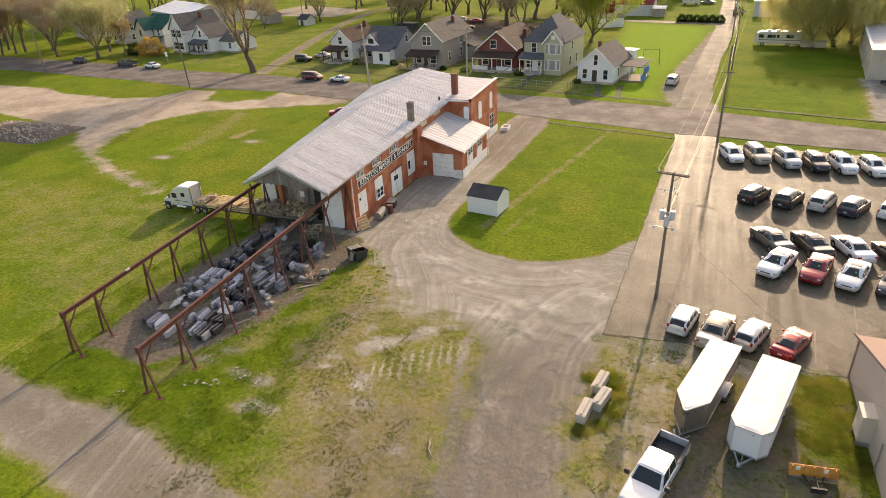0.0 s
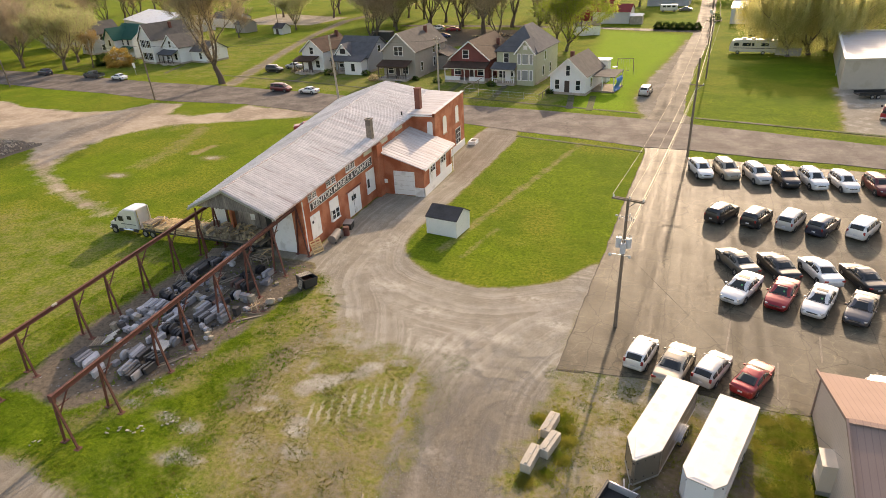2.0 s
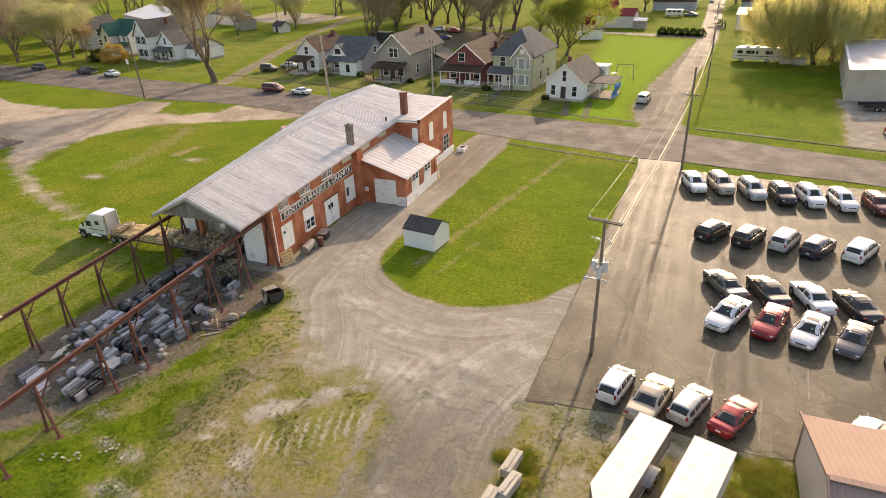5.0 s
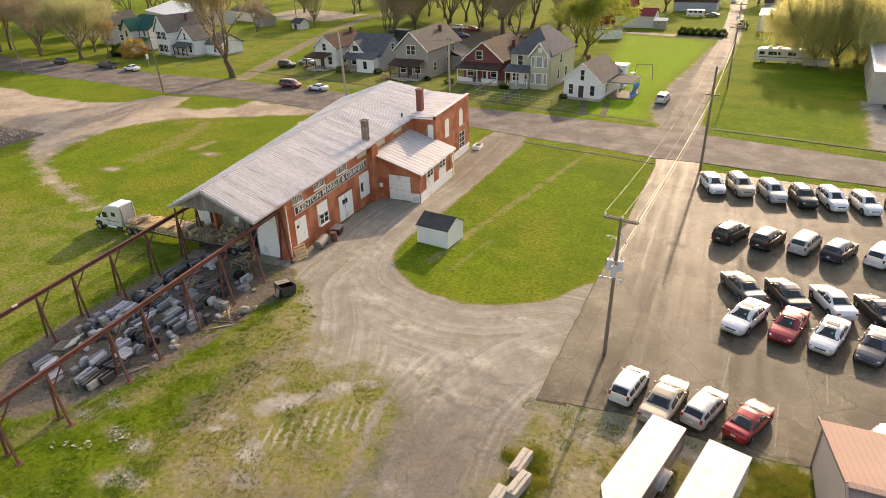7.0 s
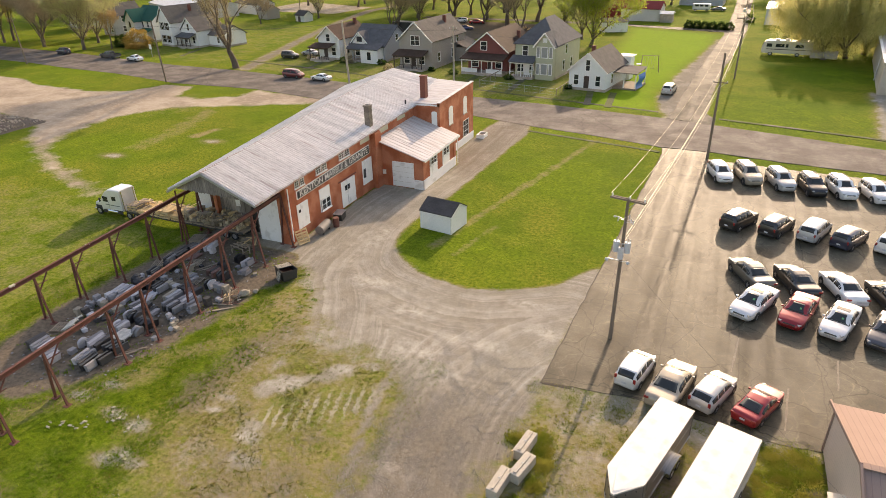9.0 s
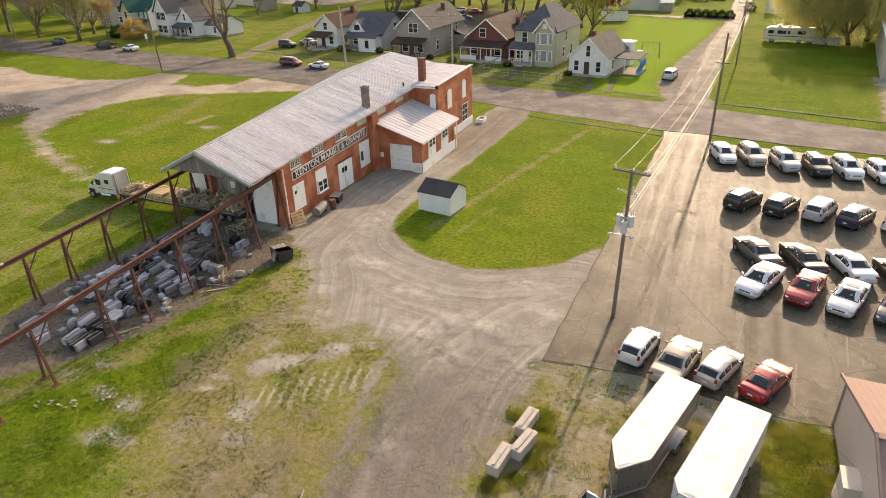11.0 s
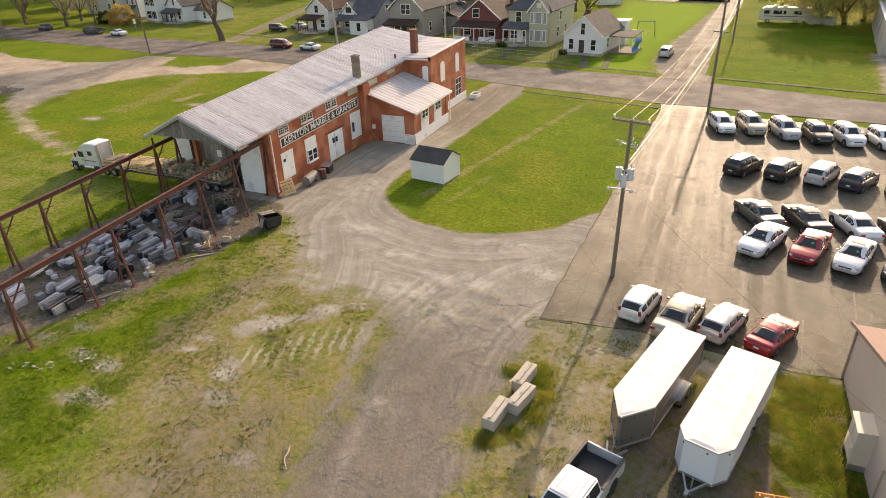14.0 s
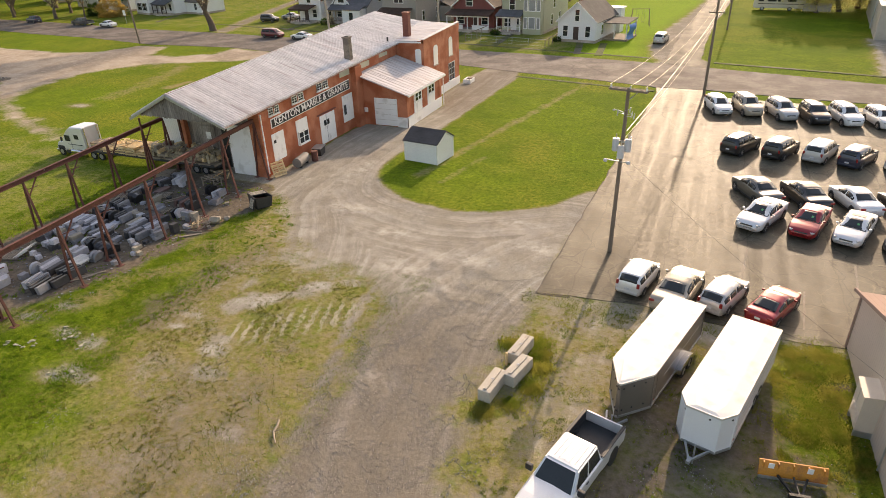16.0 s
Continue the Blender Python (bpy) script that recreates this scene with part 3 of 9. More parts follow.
    brown = mix(rng(tiny, 0.55, 0.75, 0, 0.5), brown, (0.27, 0.235, 0.195))

    both = math_('ADD', math_('MULTIPLY', mid, 0.5), math_('ADD', math_('MULTIPLY', fine, 0.32), math_('MULTIPLY', tiny, 0.18)))

    def edge(a, amp=2.6, width=0.3):
        v = math_('ADD', attr(a), math_('MULTIPLY', math_('SUBTRACT', both, 0.5), amp))
        return rng(v, 0.5 - width / 2, 0.5 + width / 2)

    col = mix(edge("dry", 2.4, 0.6), grass, dry)
    col = mix(edge("brown", 2.0, 0.4), col, brown)
    rim = math_('MULTIPLY', rng(attr("gravel"), 0.04, 0.42), rng(clump, 0.38, 0.55, 0.35, 1.0))
    col = mix(rng(rim, 0, 1, 0, 0.8), col, dry)
    col = mix(edge("gravel", 2.0, 0.35), col, gravel)
    sp2 = n.new("ShaderNodeSeparateXYZ")
    l.new(tc.outputs["Object"], sp2.inputs[0])
    along = math_('ADD', math_('ADD', math_('MULTIPLY', sp2.outputs[0], 1.02 * 9.4), math_('MULTIPLY', sp2.outputs[1], 0.30 * 9.4)), math_('MULTIPLY', clump, 9.0))
    lug = math_('MULTIPLY', rng(math_('SINE', along, 0.0), 0.1, 0.7), math_('MULTIPLY', attr("bars"), rng(both, 0.42, 0.52)))
    col = mix(rng(lug, 0, 1, 0, 0.8), col, (0.42, 0.38, 0.30))
    col = mix(edge("sand", 1.5, 0.3), col, sand)
    l.new(col, b.inputs["Base Color"])
    bp = n.new("ShaderNodeBump")
    bp.inputs["Strength"].default_value, bp.inputs["Distance"].default_value = 0.5, 0.08
    l.new(math_('ADD', fine, math_('ADD', math_('MULTIPLY', grit, 0.6), math_('MULTIPLY', tiny, 0.7))), bp.inputs["Height"])
    l.new(bp.outputs[0], b.inputs["Normal"])
    return m


me.materials.append(ground_material())
tagged(new("ground", me), "green lawns, gravel yard and bare soil in one level sheet", "ground", kind="structure")


def paved(name, base, other, worn, rough=0.6, cracks=0.25, spec=0.5, seam=None, grit=0.45, run=(1.5, 0.09, 1), smear=(0.9, 1.08), shine=0.0, stain=(0.78, 1.18), veins=0.0, crack=0.5):
    """Old paving with stains, wheel tracks and cracks."""
    m = mat(name, base, rough, 0.2, 0.25, other=other, mix=worn, bscale=9, bump=grit, spec=spec)
    n, l = m.node_tree.nodes, m.node_tree.links
    b = n["Principled BSDF"]
    tc = n.new("ShaderNodeTexCoord")
    v = n.new("ShaderNodeTexVoronoi")
    v.feature = 'DISTANCE_TO_EDGE'
    v.inputs["Scale"].default_value = cracks
    w = n.new("ShaderNodeTexNoise")
    w.inputs["Scale"].default_value = 0.7
    ad = n.new("ShaderNodeVectorMath")
    ad.operation = 'MULTIPLY_ADD'
    l.new(w.outputs["Color"], ad.inputs[0])
    ad.inputs[1].default_value = (1.8, 1.8, 0)
    l.new(tc.outputs["Object"], ad.inputs[2])
    l.new(tc.outputs["Object"], w.inputs["Vector"])
    l.new(ad.outputs[0], v.inputs["Vector"])
    r = n.new("ShaderNodeMapRange")
    r.inputs["From Min"].default_value, r.inputs["From Max"].default_value = 0.003, 0.013
    r.inputs["To Min"].default_value = crack
    l.new(v.outputs["Distance"], r.inputs["Value"])
    if veins:
        # pale filled seams beside the open dark cracks
        v2 = n.new("ShaderNodeTexVoronoi")
        v2.feature = 'DISTANCE_TO_EDGE'
        v2.inputs["Scale"].default_value = cracks * 1.9
        l.new(ad.outputs[0], v2.inputs["Vector"])
        r2 = n.new("ShaderNodeMapRange")
        r2.inputs["From Min"].default_value, r2.inputs["From Max"].default_value = 0.004, 0.016
        r2.inputs["To Min"].default_value, r2.inputs["To Max"].default_value = veins, 1.0
        l.new(v2.outputs["Distance"], r2.inputs["Value"])
        m2 = n.new("ShaderNodeMath")
        m2.operation = 'MULTIPLY'
        l.new(r.outputs[0], m2.inputs[0])
        l.new(r2.outputs[0], m2.inputs[1])
        r = m2
    st = n.new("ShaderNodeTexNoise")
    st.inputs["Scale"].default_value, st.inputs["Detail"].default_value, st.inputs["Roughness"].default_value = 2.2, 8, 0.7
    l.new(tc.outputs["Object"], st.inputs["Vector"])
    sr = n.new("ShaderNodeMapRange")
    sr.inputs["From Min"].default_value, sr.inputs["From Max"].default_value = 0.3, 0.7
    sr.inputs["To Min"].default_value, sr.inputs["To Max"].default_value = stain
    l.new(st.outputs["Fac"], sr.inputs["Value"])
    mu = n.new("ShaderNodeMath")
    mu.operation = 'MULTIPLY'
    l.new(r.outputs[0], mu.inputs[0])
    l.new(sr.outputs[0], mu.inputs[1])
    s = n.new("ShaderNodeVectorMath")
    s.operation = 'SCALE'
    l.new(b.inputs["Base Color"].links[0].from_socket, s.inputs[0])
    l.new(mu.outputs[0], s.inputs["Scale"])
    l.new(s.outputs[0], b.inputs["Base Color"])
    # long smears of tyres and water along the travel direction, and a fine grit
    worn_run = None
    for scl, det, lo, hi in ((run, 7, *smear), ((0.45, 0.28, 1), 6, 1.7 * smear[0] - 0.7, 1.1 * smear[1] - 0.1), ((14, 14, 14), 5, 0.88, 1.1)):
        mp = n.new("ShaderNodeMapping")
        mp.inputs["Scale"].default_value = scl
        l.new(tc.outputs["Object"], mp.inputs["Vector"])
        sn = n.new("ShaderNodeTexNoise")
        sn.inputs["Scale"].default_value, sn.inputs["Detail"].default_value, sn.inputs["Roughness"].default_value = 1.0, det, 0.7
        l.new(mp.outputs[0], sn.inputs["Vector"])
        s4 = n.new("ShaderNodeMapRange")
        s4.inputs["From Min"].default_value, s4.inputs["From Max"].default_value = 0.34, 0.66
        s4.inputs["To Min"].default_value, s4.inputs["To Max"].default_value = lo, hi
        l.new(sn.outputs["Fac"], s4.inputs["Value"])
        s5 = n.new("ShaderNodeVectorMath")
        s5.operation = 'SCALE'
        l.new(b.inputs["Base Color"].links[0].from_socket, s5.inputs[0])
        l.new(s4.outputs[0], s5.inputs["Scale"])
        l.new(s5.outputs[0], b.inputs["Base Color"])
        worn_run = worn_run or sn
    if seam:
        for axis, period in seam:
            sp_ = n.new("ShaderNodeSeparateXYZ")
            wv = n.new("ShaderNodeVectorMath")
            wv.operation = 'MULTIPLY_ADD'
            l.new(w.outputs["Color"], wv.inputs[0])
            wv.inputs[1].default_value = (0.5, 0.5, 0)
            l.new(tc.outputs["Object"], wv.inputs[2])
            l.new(wv.outputs[0], sp_.inputs[0])
            mu2 = n.new("ShaderNodeMath")
            mu2.operation = 'MULTIPLY'
            mu2.inputs[1].default_value = 1 / period
            l.new(sp_.outputs[axis], mu2.inputs[0])
            fr = n.new("ShaderNodeMath")
            fr.operation = 'FRACT'
            l.new(mu2.outputs[0], fr.inputs[0])
            e2 = n.new("ShaderNodeMapRange")
            e2.inputs["From Min"].default_value, e2.inputs["From Max"].default_value = 0.03 / period, 0.10 / period
            e2.inputs["To Min"].default_value, e2.inputs["To Max"].default_value = 0.62, 1.0
            l.new(fr.outputs[0], e2.inputs["Value"])
            s3 = n.new("ShaderNodeVectorMath")
            s3.operation = 'SCALE'
            l.new(b.inputs["Base Color"].links[0].from_socket, s3.inputs[0])
            l.new(e2.outputs[0], s3.inputs["Scale"])
            l.new(s3.outputs[0], b.inputs["Base Color"])
    rr = n.new("ShaderNodeMapRange")
    rr.inputs["From Min"].default_value, rr.inputs["From Max"].default_value = 0.3, 0.7
    rr.inputs["To Min"].default_value, rr.inputs["To Max"].default_value = rough - 0.1, rough + 0.12
    half = n.new("ShaderNodeMix")
    half.inputs[0].default_value = 0.5
    l.new(st.outputs["Fac"], half.inputs[2])
    l.new(worn_run.outputs["Fac"], half.inputs[3])
    l.new(half.outputs[0], rr.inputs["Value"])
    l.new(rr.outputs[0], b.inputs["Roughness"])
    if shine:
        gl = n.new("ShaderNodeMapRange")
        gl.inputs["From Min"].default_value, gl.inputs["From Max"].default_value = 0.38, 0.6
        gl.inputs["To Min"].default_value, gl.inputs["To Max"].default_value = spec + shine, max(0.0, spec - shine)
        l.new(half.outputs[0], gl.inputs["Value"])
        l.new(gl.outputs[0], b.inputs["Specular IOR Level"])
    return m


M_LOT = paved("worn_parking_asphalt", (0.102, 0.087, 0.059), (0.156, 0.135, 0.094), 0.55, 0.64, 0.24, spec=0.145, grit=0.08, stain=(0.68, 1.2), smear=(0.82, 1.12), shine=0.06, run=(1.5, 0.04, 1), veins=1.4, seam=((0, 4.6), (1, 9.3)))
M_ROAD = paved("grey_road_asphalt", (0.15, 0.128, 0.11), (0.19, 0.165, 0.143), 0.5, 0.85, 0.12, spec=0.12, grit=0.1, run=(0.05, 1.4, 1), smear=(0.84, 1.1), crack=0.8)
M_ALLEY = paved("pale_worn_alley", (0.05, 0.046, 0.037), (0.11, 0.10, 0.082), 0.6, 0.74, 0.3, spec=0.08, smear=(0.6, 1.3), shine=0.05, run=(0.9, 0.05, 1))
M_WALKWAY = paved("old_concrete_walk", (0.19, 0.168, 0.125), (0.11, 0.12, 0.045), 0.7, 0.9, 0.5, spec=0.1)


def ragged(pts, step, amp, seed):
    """A polygon with its edges broken into small uneven steps."""
    rnd = random.Random(seed)
    out = []
    for (x1, y1), (x2, y2) in zip(pts, pts[1:] + pts[:1]):
        k = max(1, int(math.hypot(x2 - x1, y2 - y1) / step))
        for j in range(k):
            t = j / k
            a = amp if j else 0
            out.append((x1 + (x2 - x1) * t + rnd.uniform(-a, a), y1 + (y2 - y1) * t + rnd.uniform(-a, a)))
    return out


def sheet(name, pts, z, material, label, category, thick=0.12, step=0.9, amp=0.12, seed=1):
    bm = slab([(x, y, z) for x, y in (ragged(pts, step, amp, seed) if amp else pts)], thick)
    bmesh.ops.triangulate(bm, faces=[f for f in bm.faces if len(f.verts) > 4])
    return tagged(link(name, bm, material), label, category, kind="structure")


N_KERB = [(-260, 82), (-132, 71), (-110.6, 69.2), (-78, 64.6), (-60.1, 63.8), (-38.7, 61.6), (-27.7, 59.8), (-4.1, 57.1), (11, 55.6), (26.7, 53.2), (32.4, 51.8), (42, 49.5), (52.1, 46.8), (80, 41), (200, 20)]
S_EDGE = [(200, 8), (80, 32), (50.6, 37.2), (41.5, 38.0), (32.4, 39.4), (27.1, 39.4), (18.2, 41.6), (9.1, 43.3), (-1.5, 46.2), (-28.8, 47.6), (-44.7, 50.6), (-63.2, 50.0), (-82, 53.5), (-100.6, 55.0), (-113.8, 57), (-132, 58), (-260, 68)]
sheet("road", N_KERB + S_EDGE, 0.0, M_ROAD, "grey worn two-lane asphalt street", "road", amp=0.06)
sheet("parking_lot", [(25.7, -10.5), (26.0, -2), (26.3, 5), (26.8, 20), (27.5, 36.6), (27.2, 39.2), (32.4, 39.2), (32.6, 36.4), (41.4, 35.6), (54, 35.0), (80, 34), (80, -10.8), (41.1, -10.6), (37.2, -10.9), (31.3, -9.9)],
      0.004, M_LOT, "worn sunlit asphalt car park with cracks", "car park", amp=0.09)
M_TARRY = mat("dark_crumbled_asphalt", (0.10, 0.085, 0.07), 0.95, 0.3, 2.0, bscale=12, spec=0.1)
sheet("asphalt_edge", [(25.62, -10.6), (25.93, -2), (26.22, 5), (26.72, 20), (27.42, 36.6), (27.6, 36.6), (26.9, 20), (26.4, 5), (26.1, -2), (25.8, -10.4), (27.5, -10.25), (27.5, -10.45)], -0.006, M_TARRY, "dark crumbled edge of the car park asphalt", "asphalt edge", amp=0.06)
M_LINE = mat("worn_pale_line_paint", (0.33, 0.29, 0.235), 0.85, 0.4, 3.0, other=(0.2, 0.165, 0.125), mix=0.7)
for (x1, y1), (x2, y2) in (((39.35, -5.6), (39.0, -9.6)), ((45.1, -4.9), (44.7, -8.6)), ((36.6, -1.2), (36.2, -5.2)), ((49.5, -4.2), (49.1, -8.0)), ((42.3, -1.6), (42.0, -4.8))):
    sheet("parking_line", [(x1 - 0.05, y1), (x1 + 0.05, y1), (x2 + 0.05, y2), (x2 - 0.05, y2)], 0.008, M_LINE, "worn pale parking line on the asphalt", "parking line", thick=0.006, step=0.5, amp=0.03)
sheet("alley", [(26.2, 53.4), (27.0, 58), (27.2, 70), (28.4, 95), (30.0, 118), (31.2, 140), (32.4, 190), (33, 260), (39, 260), (37.5, 208), (36.4, 146), (34.6, 118), (32.4, 90), (31.6, 70), (31.5, 57.5), (32.8, 55), (32.4, 51.6)],
      0.006, M_ALLEY, "worn narrow alley between the lawns", "alley", amp=0.16)
sheet("cross_alley", [(31.6, 142), (18, 145), (6, 148.5), (-20, 152), (-60, 154), (-60, 157.5), (-20, 156), (6, 152.5), (18, 149.5), (32, 147)], 0.002, M_ALLEY, "narrow grey lane behind the houses", "lane", amp=0.1)
WALKS = [[(-70, 74.5), (-45.9, 70.8), (-25, 66.5), (-5.4, 62.6), (10.1, 59.6), (24.8, 57.0), (24.8, 56.3), (10, 58.9), (-5.5, 61.9), (-25, 65.8), (-46, 70.1), (-70, 73.8)],
         [(33.2, 55.6), (42.3, 53.9), (52.8, 51.6), (80, 46), (80, 45.3), (52.6, 50.95), (42.1, 53.25), (33.2, 54.95)],
         [(9.5, 41.3), (27.2, 37.7), (27.1, 37.1), (9.4, 40.7)]]
for k, w in enumerate(WALKS):
    sheet("sidewalk", w, 0.008, M_WALKWAY, "old concrete sidewalk along the street", "sidewalk", amp=0.05, seed=k)
for (a, bx) in (((13.9, 57.6), (12.6, 67)), ((17.2, 57.0), (16.4, 67.0)), ((-9.8, 62), (-10.3, 75)), ((-0.5, 61), (-1.0, 74)), ((-46.5, 70), (-47.5, 77)), ((-22.8, 66), (-23.5, 74)), ((-85, 74), (-88, 84))):
    dx = 0.55
    sheet("garden_path", [(a[0] - dx, a[1]), (a[0] + dx, a[1]), (bx[0] + dx, bx[1]), (bx[0] - dx, bx[1])], 0.012, M_WALKWAY, "short concrete path to a house", "path", amp=0.03)

# ---- the brick works building ----
works = thing("brick_workshop", pose(0, 0, 0), "long red-brick workshop with ribbed metal roofs and white doors", "building")
RF, RB, YB = (-4.65, 7.62), (-8.0, 8.35), 35.6          # ridge at front and back (x, z); the back


def eave_z(y):
    return 5.54 + (y + 4.5) * 0.036


def wall_block(pts_low, top, name="wall", material=M_BRICK):
    """A solid wall mass: footprint corners, with a top height each."""
    bm = bmesh.new()
    lo = [bm.verts.new((x, y, -0.2)) for x, y in pts_low]
    hi = [bm.verts.new((x, y, z)) for (x, y), z in zip(pts_low, top)]
    k = len(lo)
    bm.faces.new(lo[::-1])
    bm.faces.new(hi)
    for j in range(k):
        bm.faces.new((lo[j], lo[(j + 1) % k], hi[(j + 1) % k], hi[j]))
    bmesh.ops.recalc_face_normals(bm, faces=list(bm.faces))
    return part(name, bm, material, works)


# east wall in one thick slab, west and gable walls
wall_block([(-0.35, 0), (0, 0), (0, 25.2), (-0.35, 25.2)], [5.35, 5.35, 6.35, 6.35])
wall_block([(-8.4, 0), (-8.05, 0), (-15.0, 35.5), (-15.4, 35.5)], [5.4, 5.4, 5.6, 5.6])
wall_block([(-15.4, 35.2), (0.0, 35.2), (0.0, 35.55), (-15.4, 35.55)], [5.6, 6.6, 6.6, 5.6])
part("front_pier", span((-0.95, -0.25, -0.2), (0.12, 0.12, 5.4)), M_BRICK, works)
part("chimney_pier", span((-0.05, 14.75, -0.2), (0.55, 16.0, 6.0)), M_BRICK, works)


def ribbed(name, a, b, c, d, pitch, material, rib=0.105, label="", sheets=14):
    """A metal roof plane a-b along the eave, d-c along the ridge, laid as sheets with standing ribs running from eave to ridge."""
    a, b, c, d = (Vector(v) for v in (a, b, c, d))
    nn = (b - a).cross(d - a).normalized()
    if nn.z < 0:
        nn = -nn
    bm = bmesh.new()
    grid = [[bm.verts.new(p.lerp(q, s / sheets) - nn * h) for s in range(sheets + 1)] for p, q, h in ((a, b, 0.04), (d, c, 0.04), (d, c, 0.1), (a, b, 0.1))]
    for s in range(sheets):
        for g0, g1 in zip(grid, grid[1:] + grid[:1]):
            bm.faces.new((g0[s], g0[s + 1], g1[s + 1], g1[s]))
    bm.faces.new([g0[0] for g0 in grid])
    bm.faces.new([g0[-1] for g0 in grid][::-1])
    bmesh.ops.recalc_face_normals(bm, faces=list(bm.faces))
    base = part(name, bm, material, works, label)
    rr = random.Random(len(name))
    per = max(1, round((b - a).length / sheets / pitch))
    for s in range(sheets):
        t0, t1 = s / sheets, (s + 1) / sheets
        lift = nn * rr.uniform(-0.006, 0.012)
        jag = (a - d).normalized() * rr.uniform(-0.03, 0.04)
        bm = bmesh.new()
        half = 0.035 / (b - a).length
        prof = [(t0, -0.02), (t0, 0.02)]
        for j in range(per):
            t = t0 + (t1 - t0) * (j + 0.5) / per
            prof += [(t - half * 2.7, 0.02), (t - half * 1.0, 0.02 + rib), (t + half * 1.0, 0.02 + rib), (t + half * 2.7, 0.02)]
        prof += [(t1 - 0.02 * half, 0.02), (t1 - 0.02 * half, -0.02)]
        low = [bm.verts.new(a.lerp(b, t) + nn * h + lift + jag) for t, h in prof]
        high = [bm.verts.new(d.lerp(c, t) + nn * h + lift) for t, h in prof]
        kk = len(prof)
        for j in range(kk):
            bm.faces.new((low[j], low[(j + 1) % kk], high[(j + 1) % kk], high[j]))
        bm.faces.new(low[::-1])
        bm.faces.new(high)
        bmesh.ops.recalc_face_normals(bm, faces=list(bm.faces))
        part("roof_sheet", bm, material, base)
    return base


main_roof = ribbed("main_roof", (0.38, -4.55, eave_z(-4.5)), (0.38, 25.3, eave_z(25.3)), (-7.3, 26.0, 8.17), (RF[0], -4.55, RF[1]), 0.29, M_ROOF, sheets=34, label="long weathered ribbed metal roof slope")
ribbed("back_roof", (0.2, 25.3, eave_z(25.3)), (0.2, YB, 7.0), (RB[0], YB, RB[1]), (-7.3, 26.0, 8.17), 0.29, M_ROOF)
ribbed("west_roof", (-15.9, YB, 5.5), (-8.75, -4.55, 5.62), (RF[0], -4.55, RF[1] - 0.005), (RB[0], YB, RB[1] - 0.005), 0.42, M_ROOF, label="far slope of the metal roof")
part("ridge_cap", beam((RF[0], -4.6, RF[1] + 0.055), (RB[0], YB, RB[1] + 0.055), 0.2, 0.04), M_FLASH, works, "dull rust-tinged ridge flashing")
part("eave_gutter", beam((0.42, -4.5, eave_z(-4.5) - 0.05), (0.42, 25.2, eave_z(25.2) - 0.05), 0.09, 0.08), M_FLASH, works, "dull metal eave gutter")
part("verge_board", beam((0.5, -4.6, eave_z(-4.5) - 0.1), (RF[0], -4.6, RF[1] - 0.1), 0.06, 0.2), M_STEEL, works)
part("verge_board", beam((-8.8, -4.6, 5.5), (RF[0], -4.6, RF[1] - 0.1), 0.06, 0.2), M_STEEL, works)
# boarded gable of the loading bay
gable = part("gable_rail", beam((-7.9, -4.26, 5.9), (-1.5, -4.26, 5.82), 0.08, 0.14), M_BOARD, works, "weathered grey gable boards")
k = 46
rnd = random.Random(4)
for j in range(k):
    x0 = -8.3 + 8.1 * j / k
    x1 = x0 + 8.1 / k - 0.012
    ztop = min(RF[1] - 0.18 - abs((x0 + x1) / 2 - RF[0]) * (0.475 if x0 > RF[0] else 0.50), 7.4)
    zlow = 5.86 + (x0 + 8.3) * -0.01 + rnd.uniform(-0.1, 0.04)
    if ztop > zlow + 0.05:
        yy = -4.35 + rnd.uniform(0, 0.025)
        part("board", span((x0, yy, zlow), (x1, yy + 0.03, ztop)), M_BOARD, gable)
bw = part("board_wall", prism([(-8.95, -0.2), (-0.35, -0.2), (-0.35, 5.2), (-5.0, 7.3), (-8.95, 5.5)], 0.62, 0.8), M_BOARD, works, "weathered grey board wall of the loading bay")
for j in range(30):
    x0 = -8.9 + 5.5 * j / 30
    yy = 0.55 + rnd.uniform(0, 0.04)
    part("board", span((x0, yy, 0.2 + rnd.uniform(0, 0.15)), (x0 + 0.17, yy + 0.03, 7.3 - abs(x0 + 5.0) * 0.45 - 0.1)), M_BOARD, bw)
part("corrugated_wall", span((-10.85, 0.45, 0.2), (-9.05, 0.55, 5.0)), M_CORR, works, "white corrugated metal sheet wall")
part("rusty_door_post", box(0.16, 0.16, 5.2, -8.98, 0.4, 0), M_RUST, works)
part("bay_door_leaf", span((-6.9, 0.47, 0.9), (-5.3, 0.53, 3.7)), M_BOARD, works)
part("dark_doorway", span((-4.6, 0.5, 0.2), (-3.5, 0.56, 3.6)), M_BLACK, works)
part("bay_door", span((-3.4, -0.12, -0.1), (-0.98, -0.02, 4.2), bevel=0.02), M_WHITE, works, "tall white loading bay door")
part("door_return", span((-3.5, -0.1, -0.2), (-3.38, 0.62, 4.4)), M_BOARD, works)
part("bay_post", box(0.1, 0.1, 5.5, -8.3, -4.2, 0), M_RUST, works)
part("notice", box(0.5, 0.02, 0.6, -6.0, 0.44, 2.6), M_WHITE, works, "small white notice")
part("down_pipe", tube((0.22, -0.12, 0.3), (0.22, -0.12, 5.3), 0.055), M_WHITE, works, "white rain pipe")


def panel(name, y0, y1, z0, z1, x, material, label="", proud=0.05, parent=works):
    return part(name, span((x - 0.02, y0, z0), (x + proud, y1, z1), bevel=0.012), material, parent, label)


